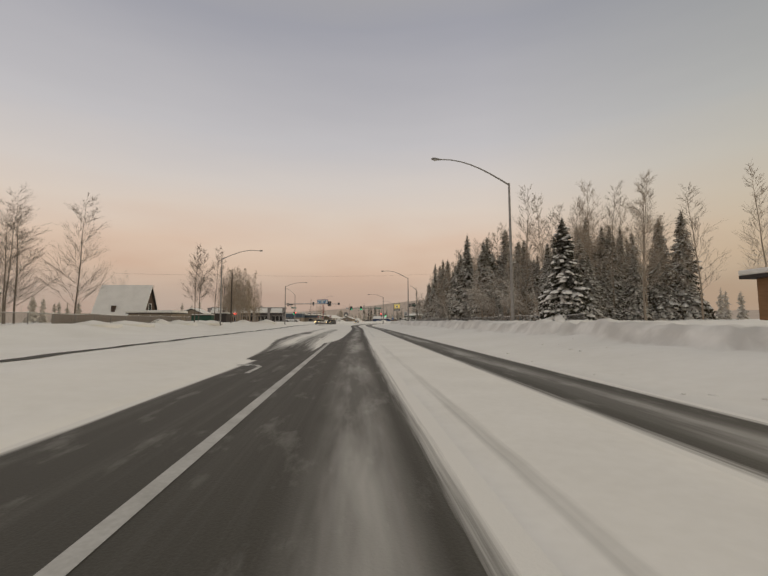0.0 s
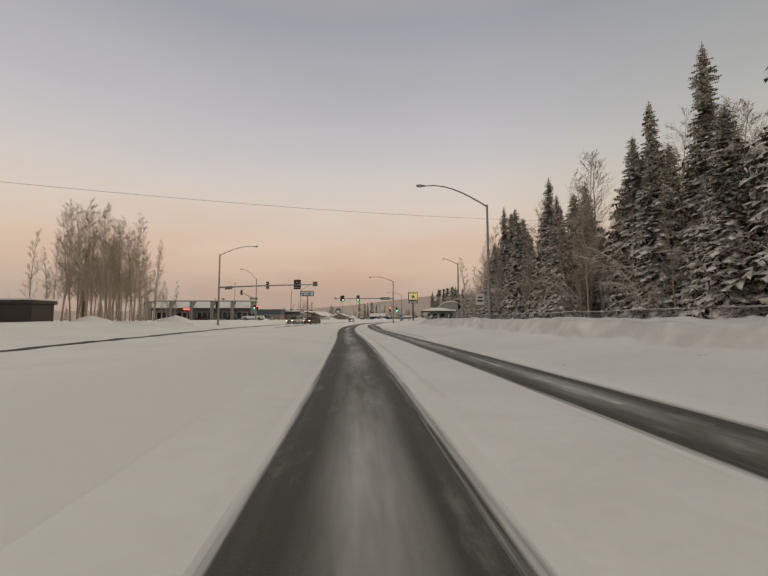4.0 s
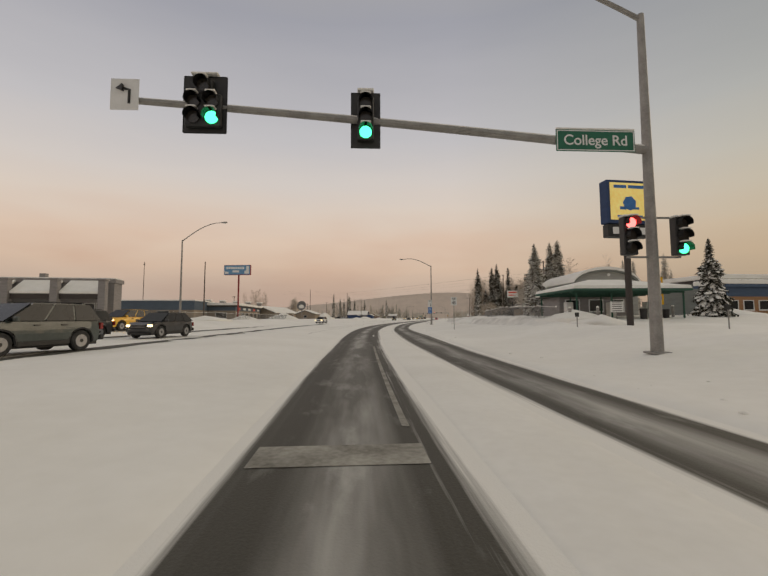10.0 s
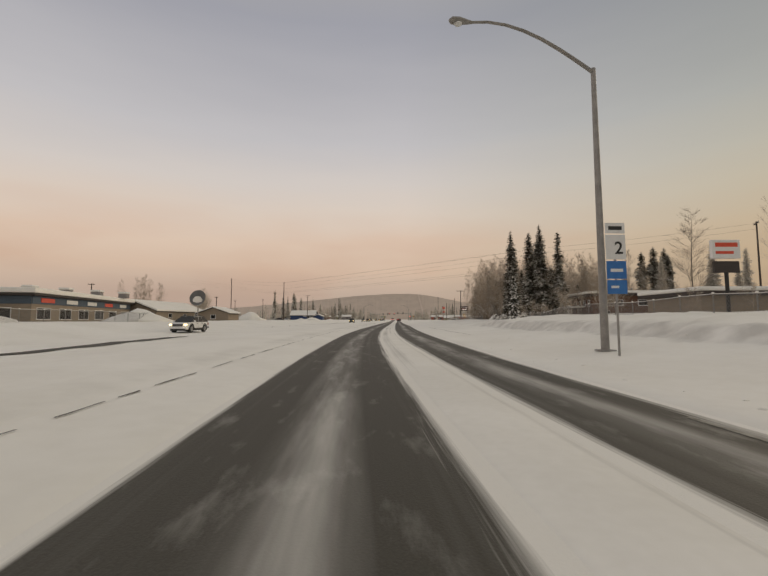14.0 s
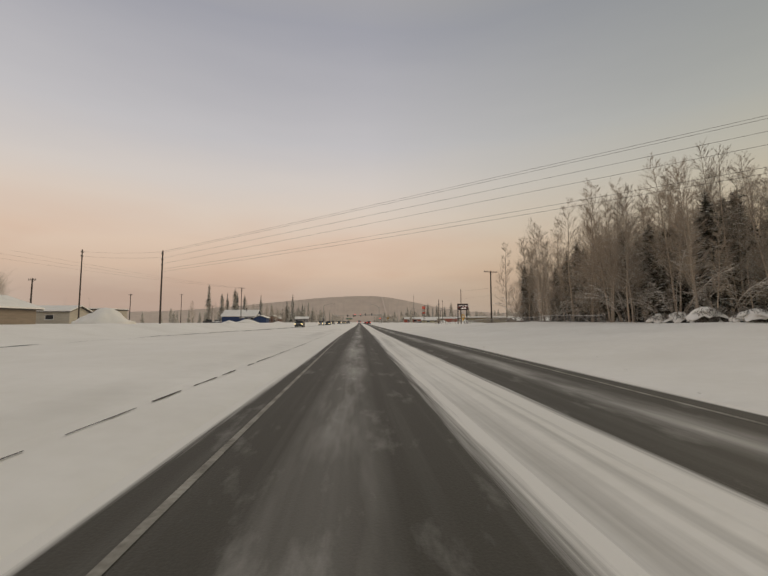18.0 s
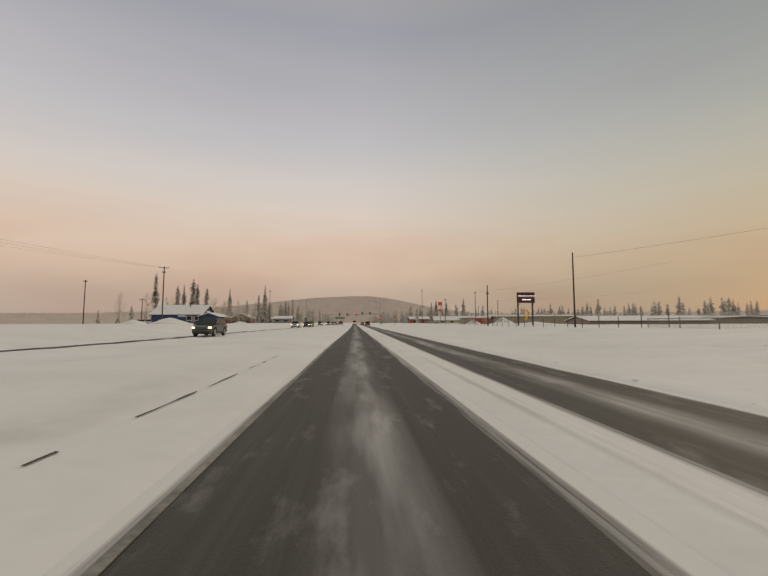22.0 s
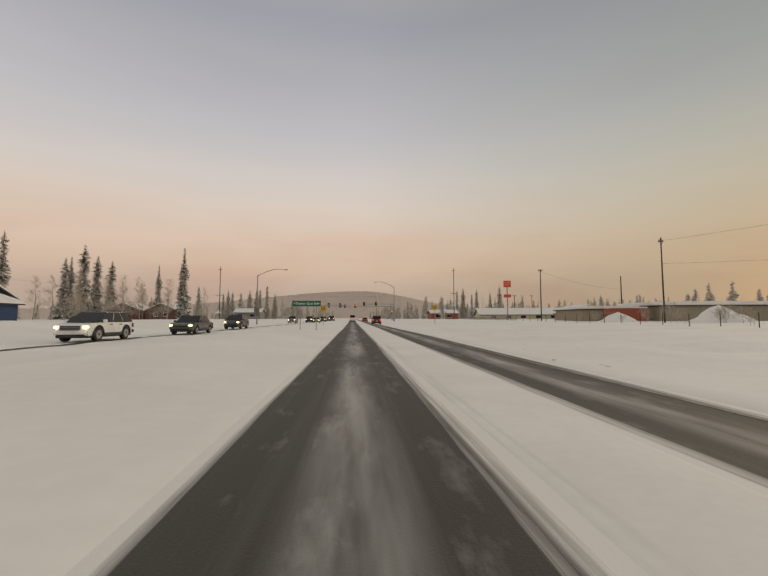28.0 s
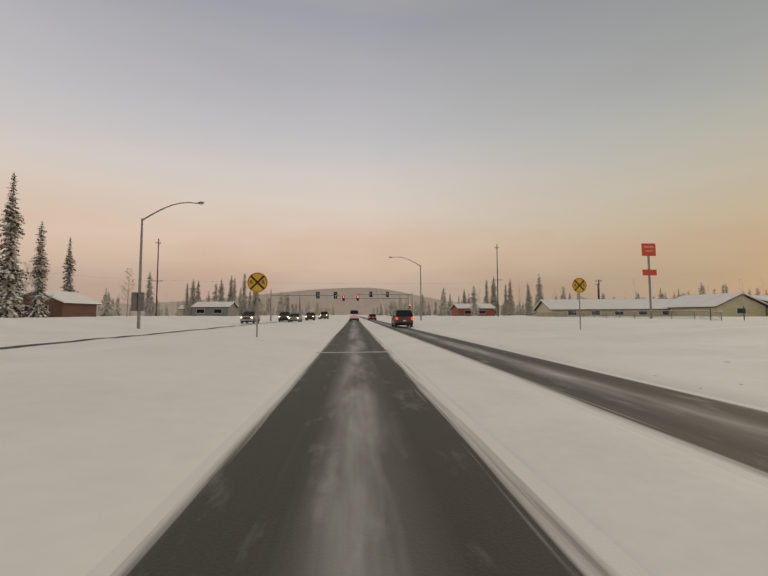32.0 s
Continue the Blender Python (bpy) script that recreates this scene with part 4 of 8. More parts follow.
# west side further on
for s, d, h in ((499, -85.7, 22.5), (521, -85.5, 19), (516, -80.5, 18.5), (513, -75.2, 21.5), (520.5, -76, 19.5), (519, -71, 17.8), (535, -64.8, 18.5), (481.5, -35.5, 15.5), (492.4, -40.4, 12.8)):
    spruce(s, d, h, RAGGED, 1.0, label="tall narrow spruce with ragged snowy branches", group="spruces by the blue house")
for s, d, h in ((486, -50, 10), (495, -55, 9), (503, -48, 8), (524, -46, 10), (520, -64, 11), (530, -66, 10), (478, -70, 10), (470, -75, 11), (462, -80, 11), (480, -56, 10), (490, -62, 11), (476, -48, 9), (484, -40, 9), (482, -44, 8), (487, -47, 9.5), (498, -60, 11), (508, -80, 12), (510, -86, 12)):
    birch(s, d, h, BARE, 1.3, label="leafless birch with pale brown twigs")

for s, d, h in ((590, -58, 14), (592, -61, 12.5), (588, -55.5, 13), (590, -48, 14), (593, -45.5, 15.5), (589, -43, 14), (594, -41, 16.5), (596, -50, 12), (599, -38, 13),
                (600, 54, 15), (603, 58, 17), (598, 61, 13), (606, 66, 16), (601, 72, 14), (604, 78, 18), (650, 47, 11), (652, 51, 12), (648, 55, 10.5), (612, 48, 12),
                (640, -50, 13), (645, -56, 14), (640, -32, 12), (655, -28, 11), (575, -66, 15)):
    spruce(s, d, h, FARSPRUCE, 1.0, label="spruce grey with hoar frost and haze in its colour", group="far spruces")
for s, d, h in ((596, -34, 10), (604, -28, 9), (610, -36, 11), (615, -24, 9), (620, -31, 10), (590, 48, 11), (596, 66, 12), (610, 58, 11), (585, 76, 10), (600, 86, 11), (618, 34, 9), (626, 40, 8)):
    birch(s, d, h, FARBARE, label="leafless birch pale with hoar frost and haze in its colour", group="far bare trees")
# woods further off, too many to count
def far_wood(name, places, stocks, label):
    verts, faces = [], []
    rnd = random.Random(3)
    for s, d, h in places:
        (trunk, crown, load), full = rnd.choice(stocks)
        k, a = h / full, rnd.uniform(0, 6.28)
        base = at(s, d, ground_z(s, min(max(d, -200), 200)) - 0.2)
        for me in (trunk, crown):
            n = len(verts)
            ca, sa = math.cos(a) * k, math.sin(a) * k
            verts += [(base.x + v.co.x * ca - v.co.y * sa, base.y + v.co.x * sa + v.co.y * ca, base.z + v.co.z * k) for v in me.vertices]
            faces += [tuple(n + i for i in p.vertices) for p in me.polygons]
    me = bpy.data.meshes.new(name)
    me.from_pydata(verts, [], faces)
    me.materials.append(stocks[0][0][1].materials[0])
    return tagged(new(name, me), label, "trees", "", "stuff")


# low-detail far trees in the same haze-paled colours
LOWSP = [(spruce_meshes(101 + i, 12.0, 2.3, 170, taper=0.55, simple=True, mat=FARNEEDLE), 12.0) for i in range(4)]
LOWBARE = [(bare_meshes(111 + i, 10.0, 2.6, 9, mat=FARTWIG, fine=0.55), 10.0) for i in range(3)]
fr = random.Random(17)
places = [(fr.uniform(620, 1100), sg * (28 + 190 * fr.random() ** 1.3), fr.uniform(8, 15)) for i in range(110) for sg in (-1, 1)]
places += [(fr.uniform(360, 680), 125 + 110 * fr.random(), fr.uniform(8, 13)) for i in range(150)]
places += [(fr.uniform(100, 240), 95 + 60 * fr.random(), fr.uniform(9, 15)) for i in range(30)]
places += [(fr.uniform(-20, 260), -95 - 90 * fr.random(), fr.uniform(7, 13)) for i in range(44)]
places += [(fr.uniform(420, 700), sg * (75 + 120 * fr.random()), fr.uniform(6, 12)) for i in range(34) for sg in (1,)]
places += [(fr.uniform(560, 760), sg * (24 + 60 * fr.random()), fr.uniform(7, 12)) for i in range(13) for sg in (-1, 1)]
far_wood("far_spruce_wood", places, LOWSP, "distant spruces grey with frost and haze painted into their colour")
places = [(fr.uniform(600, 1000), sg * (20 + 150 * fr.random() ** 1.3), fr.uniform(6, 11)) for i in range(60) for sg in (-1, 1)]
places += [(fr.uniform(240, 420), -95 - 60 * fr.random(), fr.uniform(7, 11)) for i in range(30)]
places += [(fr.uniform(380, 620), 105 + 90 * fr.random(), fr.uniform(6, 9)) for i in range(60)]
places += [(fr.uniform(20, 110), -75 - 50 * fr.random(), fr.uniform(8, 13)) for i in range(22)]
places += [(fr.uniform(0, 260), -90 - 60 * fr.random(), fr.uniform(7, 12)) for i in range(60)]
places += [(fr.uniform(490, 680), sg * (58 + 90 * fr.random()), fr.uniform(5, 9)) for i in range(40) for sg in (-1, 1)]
far_wood("far_birch_wood", places, LOWBARE, "distant leafless trees pale with frost and painted haze")

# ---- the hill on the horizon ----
# distance haze is mixed into both base colours; the air itself is clear
HILL = material("haze_tinted_hill", (0.56, 0.467, 0.398), (0.65, 0.545, 0.46), scale=0.012, rough=1.0, fine=6)
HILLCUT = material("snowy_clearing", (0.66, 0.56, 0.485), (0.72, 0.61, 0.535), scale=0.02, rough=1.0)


def hill_top(az):
    base = 1.3 + 2.95 * math.exp(-((az - 1.2) / (19.0 if az < 1.2 else 10.0)) ** 2)
    return base + 0.05 * noise.noise(Vector((az * 3.0, 0.3, 0.1))) + 0.035 * noise.noise(Vector((az * 12.0, 2.3, 0.1)))


def hill_sheet(name, a0, a1, da, mat, lift, shape, label):
    verts, faces = [], []
    n = int((a1 - a0) / da) + 1
    levels = (0.0, 0.25, 0.5, 0.75, 0.92, 1.0)
    for i in range(n):
        az = a0 + i * da
        for j, q in enumerate(levels):
            a = radians(az + shape(q))
            dist = 3300 + 500 * q - lift
            verts.append((-53 + math.sin(a) * dist, 300 + math.cos(a) * dist, -2 + q * math.tan(radians(hill_top(az + shape(q)))) * 3300))
    m = len(levels)
    for i in range(n - 1):
        for j in range(m - 1):
            faces.append((i * m + j, (i + 1) * m + j, (i + 1) * m + j + 1, i * m + j + 1))
    me = bpy.data.meshes.new(name)
    me.from_pydata(verts, [], faces)
    me.materials.append(mat)
    return tagged(new(name, me), label, "hill", "", "structure")


hill_sheet("backdrop_hill", -75, 75, 0.25, HILL, 0, lambda q: 0.0, "long low wooded hill with pale haze mixed into its colour")
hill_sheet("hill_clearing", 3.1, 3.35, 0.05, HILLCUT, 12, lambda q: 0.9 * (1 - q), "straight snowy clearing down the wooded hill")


# ---- lamps, signals, poles ----
def lamp_arm_parts(root, inv, a, b, rise):
    a, b = inv @ a, inv @ b
    pts = [a.lerp(b, k / 7) + Vector((0, 0, rise * math.sin(k / 7 * math.pi / 2) - rise * k / 7)) for k in range(8)]
    part("arm", tube(bmesh.new(), pts, [0.07 - 0.004 * k for k in range(8)], 8), GALV, root)
    way = (pts[-1] - pts[-2]).normalized()
    way.z *= 0.3
    bm = bmesh.new()
    tube(bm, [pts[-1] - way * 0.1, pts[-1] + way * 0.1, pts[-1] + way * 0.4, pts[-1] + way * 0.65, pts[-1] + way * 0.75], [0.06, 0.10, 0.17, 0.15, 0.05], 10)
    for v in bm.verts:
        v.co.z = pts[-1].z + (v.co.z - pts[-1].z) * 0.65
    head_ob = part("lamp_head", bm, GALV, root, "grey cobra lamp head")
    part("lens", disc(bmesh.new(), pts[-1] + way * 0.42 - Vector((0, 0, 0.10)), (0, 0, 1), 0.13, 0.03, 12), SIGNWHITE, head_ob)


def pole_parts(root, h, r=0.14):
    part("pole", tube(bmesh.new(), [(0, 0, -0.3), (0, 0, h * 0.5), (0, 0, h)], [r, r * 0.8, r * 0.58], 12), GALV, root)
    part("base_plate", boxed(-0.25, 0.25, -0.25, 0.25, 0.0, 0.06, 0.01), GALV, root)


def street_lamp(s, d, zc, tip):
    m = stand(s, d)
    root = empty("street_lamp", m, "tall grey steel street lamp with a curved arm", "street lamp", "street lamps")
    h = zc - m.translation.z
    pole_parts(root, h)
    inv = m.inverted()
    lamp_arm_parts(root, inv, at(s, d, zc - 0.15), at(*tip), 2.4)
    return root


street_lamp(32.6, 12.7, 12.7, (31.4, 6.7, 14.1))
street_lamp(88.9, 11.5, 10.75, (88.9, 6.3, 12.2))
street_lamp(214.3, 8.5, 10.4, (213.6, 3.8, 11.5))
street_lamp(510.1, 12.2, 10.3, (510.0, 7.2, 11.7))
street_lamp(69.4, -22.3, 11.8, (66.3, -15.6, 12.6))
street_lamp(192.3, -23.6, 11.1, (191.8, -18.5, 13.1))
lamp = street_lamp(473.4, -18.4, 9.8, (471.0, -12.9, 10.6))
for x in (-0.28, 0.26):
    part("cabinet", boxed(x - 0.24, x + 0.24, -0.32, -0.14, 1.6, 3.2, 0.02), DULLBACK, lamp, "dull grey cabinet strapped to the pole")


def signal_head(parent_root, m, lit="", cells=3, side=False, bare=False):
    """A signal head hanging in the local frame m (faces -y)."""
    hh = 0.36 * cells
    holder = new("signal_head")
    holder.parent = parent_root
    holder.matrix_local = m
    bm = boxed(-0.2, 0.2, -0.12, 0.12, -hh / 2, hh / 2, 0.02)
    holder_part = part("housing", bm, BLACK, holder)
    part("backplate", boxed(-0.36, 0.36, 0.02, 0.035, -hh / 2 - 0.16, hh / 2 + 0.16), BLACK, holder) if not bare else None
    for k in range(cells):
        z = hh / 2 - 0.18 - 0.36 * k
        col = DARKLENS
        if lit == "green" and k == cells - 1:
            col = LAMPGREEN
        if lit == "red" and k == 0:
            col = LAMPRED
        part("lens", disc(bmesh.new(), (0, -0.135, z), (0, 1, 0), 0.145, 0.03, 16), col, holder)
        bm = bmesh.new()
        arc = [(0.165 * math.cos(radians(q)), 0.165 * math.sin(radians(q))) for q in range(-20, 201, 20)]
        a = [bm.verts.new((x, -0.12, z + y)) for x, y in arc]
        c = [bm.verts.new((x, -0.34, z + y)) for x, y in arc]
        for i in range(len(a) - 1):
            bm.faces.new((a[i], a[i + 1], c[i + 1], c[i]))
        bmesh.ops.solidify(bm, geom=list(bm.faces), thickness=0.008)
        part("visor", bm, BLACK, holder)
        part("visor_snow", boxed(-0.12, 0.12, -0.32, -0.13, z + 0.167, z + 0.21, 0.015), ROOF_SNOW, holder)
    for k in range(cells):
        z = hh / 2 - 0.18 - 0.36 * k
        part("snow_patch", boxed(-0.15, 0.15, 0.121 if bare else 0.036, 0.17, z - 0.09, z - 0.02, 0.02), ROOF_SNOW, holder)
    part("snow_cap", boxed(-0.2, 0.2, -0.12, 0.13, hh / 2 + (0.162 if not bare else 0.002), hh / 2 + (0.22 if not bare else 0.06), 0.02), ROOF_SNOW, holder)
    return holder


def five_cell_head(parent_root, m, lit=""):
    """One lens on top of two pairs, on a single backplate; faces -y."""
    holder = new("signal_head")
    holder.parent = parent_root
    holder.matrix_local = m
    part("backplate", boxed(-0.48, 0.48, 0.02, 0.035, -0.66, 0.66, 0.02), BLACK, holder)
    part("housing", boxed(-0.19, 0.19, -0.12, 0.019, 0.19, 0.55, 0.02), BLACK, holder)
    part("housing", boxed(-0.39, 0.39, -0.12, 0.019, -0.55, 0.186, 0.02), BLACK, holder)
    for x, z, on in ((0, 0.37, False), (-0.2, 0.0, False), (0.2, 0.0, False), (-0.2, -0.36, False), (0.2, -0.36, True)):
        part("lens", disc(bmesh.new(), (x, -0.135, z), (0, 1, 0), 0.14, 0.03, 16), LAMPGREEN if on and lit == "green" else DARKLENS, holder)
        bm = bmesh.new()
        arc = [(0.155 * math.cos(radians(q)), 0.155 * math.sin(radians(q))) for q in range(-20, 201, 20)]
        a = [bm.verts.new((x + u, -0.12, z + w)) for u, w in arc]
        c = [bm.verts.new((x + u, -0.32, z + w)) for u, w in arc]
        for i in range(len(a) - 1):
            bm.faces.new((a[i], a[i + 1], c[i + 1], c[i]))
        bmesh.ops.solidify(bm, geom=list(bm.faces), thickness=0.008)
        part("visor", bm, BLACK, holder)
        part("visor_snow", boxed(x - 0.11, x + 0.11, -0.30, -0.13, z + 0.157, z + 0.20, 0.015), ROOF_SNOW, holder)
        part("snow_patch", boxed(x - 0.13, x + 0.13, 0.036, 0.12, z - 0.08, z - 0.02, 0.02), ROOF_SNOW, holder)
    part("snow_cap", boxed(-0.3, 0.3, -0.1, 0.1, 0.662, 0.71, 0.02), ROOF_SNOW, holder)
    return holder


def mast(s, d, top, lamp_tip, root_z, end, heads, label, rise=2.0):
    m = stand(s, d)
    root = empty("traffic_signal_mast", m, label, "traffic signal", "traffic signal masts")
    g = m.translation.z
    pole_parts(root, top - g, 0.17)
    inv = m.inverted()
    if lamp_tip:
        lamp_arm_parts(root, inv, at(s, d, top - 0.15), at(*lamp_tip), rise)
    a, b = inv @ at(s, d, root_z), inv @ at(*end)
    pts = [a.lerp(b, k / 8) + Vector((0, 0, 0.25 * math.sin(k / 8 * math.pi / 2) - 0.25 * k / 8)) for k in range(9)]
    part("mast_arm", tube(bmesh.new(), pts, [0.12 - 0.007 * k for k in range(9)], 10), GALV, root)
    part("arm_snow", tube(bmesh.new(), [p + Vector((0, 0, 0.115 - 0.007 * k)) for k, p in enumerate(pts)], [0.05 - 0.003 * k for k in range(9)], 6), ROOF_SNOW, root)
    for q, kind, lit, face in heads:
        p = a.lerp(b, q) + Vector((0, 0, 0.08))
        mm = Matrix.Translation(p) @ Matrix.Rotation(radians(face), 4, "Z")
        if kind == "head":
            signal_head(root, mm, lit)
        elif kind == "side":
            signal_head(root, mm, lit, bare=True)
        elif kind == "five":
            five_cell_head(root, mm, lit)
        elif kind == "plate":
            pl = part("turn_sign", boxed(-0.29, 0.29, -0.1, -0.085, -0.34, 0.34), SIGNWHITE, root, "white lane-use sign with a bent black arrow")
            pl.matrix_local = mm
            bm = bmesh.new()
            tube(bm, [(0.1, -0.11, -0.2), (0.1, -0.11, 0.1), (-0.04, -0.11, 0.13)], 0.03, 4)
            tube(bm, [(-0.02, -0.11, 0.13), (-0.19, -0.11, 0.13)], [0.1, 0.001], 4)
            part("arrow", bm, BLACK, pl)
        elif kind == "back":
            pl = part("turn_sign", boxed(-0.3, 0.3, -0.1, -0.085, -0.32, 0.30), DULLBACK, root, "dull metal back of a sign")
            pl.matrix_local = mm
    return root, inv, a, b


def name_sign(root, m, text, w, h, size):
    plate = part("street_name_sign", boxed(-w / 2, w / 2, -0.02, 0.0, -h / 2, h / 2), SIGNGREEN, root, "green street name sign with white letters")
    plate.matrix_local = m
    part("snow_cap", boxed(-w / 2, w / 2, -0.04, 0.02, h / 2 + 0.002, h / 2 + 0.05, 0.015), ROOF_SNOW, plate)
    bm = bmesh.new()
    for x0, x1, z0, z1 in ((-w / 2 + 0.02, w / 2 - 0.02, h / 2 - 0.045, h / 2 - 0.02), (-w / 2 + 0.02, w / 2 - 0.02, -h / 2 + 0.02, -h / 2 + 0.045),
                           (-w / 2 + 0.02, -w / 2 + 0.045, -h / 2 + 0.045, h / 2 - 0.045), (w / 2 - 0.045, w / 2 - 0.02, -h / 2 + 0.045, h / 2 - 0.045)):
        box(bm, x0, x1, -0.026, -0.021, z0, z1)
    part("border", bm, SIGNWHITE, plate)
    lettering(text, size, SIGNWHITE, plate, Matrix.Translation((0, -0.024, 0)) @ Matrix.Rotation(radians(90), 4, "X"))
    return plate


# far side of the first crossing
FM, inv, a, b = mast(153.6, 8.4, 10.3, (153.3, 3.4, 11.2), 6.15, (151.2, -4.9, 6.0),
                     [(0.615, "head", "green", 0), (0.885, "five", "green", 0), (1.0, "plate", "", 0)],
                     "grey signal mast with green lights and a street name sign")
name_sign(FM, Matrix.Translation(a.lerp(b, 0.145) + Vector((0, -0.3, -0.02))), "College Rd", 2.2, 0.60, 0.40)
signal_head(FM, Matrix.Translation((-0.75, -0.1, 3.3)), "red", 3, bare=True)
signal_head(FM, Matrix.Translation((0.75, -0.1, 3.3)), "green", 3, bare=True)
for z in (2.72, 3.86):
    part("bracket", tube(bmesh.new(), [(-0.75, 0, z), (0.75, 0, z)], 0.03, 6), GALV, FM)
    for x in (-0.75, 0.75):
        part("bracket", tube(bmesh.new(), [(x, 0, z), (x, -0.1, z)], 0.03, 6), GALV, FM)
# near side, west: backs of the heads
NL, inv, a, b = mast(124.0, -21.0, 11.9, (120.6, -14.6, 12.6), 6.5, (112.2, -4.3, 6.0),
                     [(0.55, "side", "", 170), (0.84, "five", "", 180), (1.0, "back", "", 0)], "grey signal mast carrying signal heads seen from behind")
bk = part("sign_back", boxed(-0.9, 0.9, 0.0, 0.02, -0.25, 0.22), DULLBACK, NL, "dull metal back of a long sign")
bk.matrix_local = Matrix.Translation(a.lerp(b, 0.12) + Vector((0, -0.14, -0.1))) @ Matrix.Rotation(math.atan2((b - a).y, (b - a).x), 4, "Z")
signal_head(NL, Matrix.Translation((-0.4, 0.2, 3.2)) @ Matrix.Rotation(radians(120), 4, "Z"), "", 3)
# near side, east: arm over the side road
NR, inv, a, b = mast(127.3, 18.8, 11.0, (133.6, 17.6, 12.7), 6.3, (139.3, 17.3, 6.5),
                     [(0.30, "side", "", 80), (0.52, "side", "", 80), (0.74, "side", "", 80), (0.95, "side", "", 80)], "grey signal mast reaching over the side road", rise=0.4)
name_sign(NR, Matrix.Translation(a.lerp(b, 0.10) + Vector((-0.3, 0.3, 0))) @ Matrix.Rotation(radians(50), 4, "Z"), "Steese Expwy", 2.6, 0.5, 0.34)
signal_head(NR, Matrix.Translation((0.0, -0.35, 3.0)) @ Matrix.Rotation(radians(50), 4, "Z"), "", 4)
# far side, west
LS, inv, a, b = mast(160.8, -26.5, 11.8, (159.6, -29.5, 14.0), 6.4, (151.0, -26.6, 7.5), [(0.97, "head", "", -60)], "grey signal mast reaching back over the side road")
name_sign(LS, Matrix.Translation(a.lerp(b, 0.15) + Vector((0.0, -0.35, 0))), "College Rd", 2.0, 0.5, 0.34)
signal_head(LS, Matrix.Translation((-0.3, -0.25, 3.4)), "green", 3, bare=True)
signal_head(LS, Matrix.Translation((0.45, -0.25, 3.2)), "red", 3, bare=True)
# the second crossing, ahead at the end
T1, inv, a, b = mast(523, -17.0, 6.6, None, 5.4, (520, -2.6, 5.2), [(0.68, "head", "", 180), (0.93, "head", "", 180)], "grey signal mast with two heads over the oncoming lanes")
T2, inv, a, b = mast(541, 15.0, 7.0, None, 6.4, (538, 0.8, 6.3), [(0.45, "head", "", 0), (0.75, "head", "", 0)], "grey signal mast over the lanes of the second crossing")
signal_head(T2, Matrix.Translation((-0.6, -0.1, 3.0)), "red", 3, bare=True)
T3, inv, a, b = mast(556, 16.0, 7.0, None, 6.0, (556, -4.5, 6.0), [(0.72, "head", "red", 0), (0.92, "head", "red", 0)], "grey signal mast with red lights over the lanes")


def wire(a, b, sag, r=0.012, label="thin dark overhead wire", group="overhead wires"):
    pts = [Vector(a).lerp(Vector(b), k / 24) - Vector((0, 0, sag * (1 - (2 * k / 24 - 1) ** 2))) for k in range(25)]
    bm = tube(bmesh.new(), pts, r, 4)
    return tagged(finish("overhead_wire", bm, WIRE), label, "wire", group)


def utility_pole(s, d, top, arms=(), r=0.15, gear=False, label="dark weathered wooden utility pole"):
    m = stand(s, d)
    root = empty("utility_pole", m, label, "utility pole", "utility poles")
    h = top - m.translation.z
    part("pole", tube(bmesh.new(), [(0, 0, -0.4), (0.0, 0, h * 0.5), (0.03, 0, h)], [r, r * 0.85, r * 0.65], 9), WOODPOLE, root)
    for dz, half, turn in arms:
        c, s_ = math.cos(radians(turn)) * half, math.sin(radians(turn)) * half
        bm = tube(bmesh.new(), [(-c, -s_, h - dz), (c, s_, h - dz)], 0.075, 4)
        cross = part("crossarm", bm, WOODPOLE, root)
        for k in (-0.92, -0.45, 0.45, 0.92):
            part("insulator", tube(bmesh.new(), [(c * k, s_ * k, h - dz + 0.06), (c * k, s_ * k, h - dz + 0.26)], [0.035, 0.05], 6), GALV, cross)
        part("brace", tube(bmesh.new(), [(c * 0.6, s_ * 0.6, h - dz), (0, 0, h - dz - 0.6)], 0.02, 4), GALV, cross)
    if gear:
        for k in (-0.34, 0.34):
            can = part("transformer", tube(bmesh.new(), [(k, -0.1, h - 3.1), (k, -0.1, h - 2.2), (k, -0.1, h - 2.1)], [0.24, 0.24, 0.14], 12), GALV, root, "grey transformer can")
    return root


utility_pole(86, -25.2, 11.4, [(1.2, 0.5, 30)])
utility_pole(115, -35.8, 11.0, [(0.3, 0.8, 10)], label="thin wooden utility pole in the thicket")
utility_pole(220.3, 29.3, 11.8, [(0.25, 1.15, 0), (1.6, 1.0, 0)], gear=True, label="wooden utility pole with two crossarms and transformers")
utility_pole(342, -54.2, 15.8, [(0.6, 0.35, 90), (1.4, 0.35, 90)])
utility_pole(326, -31.2, 12.9, [(0.6, 0.3, 90), (1.5, 0.3, 90), (2.4, 0.3, 90)])
utility_pole(330, 23.6, 10.3, [(0.2, 1.3, 15)], label="dark wooden pole with one wide crossarm")
utility_pole(408, -42.0, 13.8, [(0.3, 1.1, 0), (1.3, 0.4, 0)])
utility_pole(362, 26.0, 9.6, r=0.11)
utility_pole(397.2, 27.0, 8.9, [(1.8, 0.3, 0)], gear=False)
utility_pole(459.5, 32.2, 9.6, [(0.3, 0.4, 0)], r=0.11)
utility_pole(437, 36.4, 10.7, [(0.5, 0.3, 0)], r=0.10)
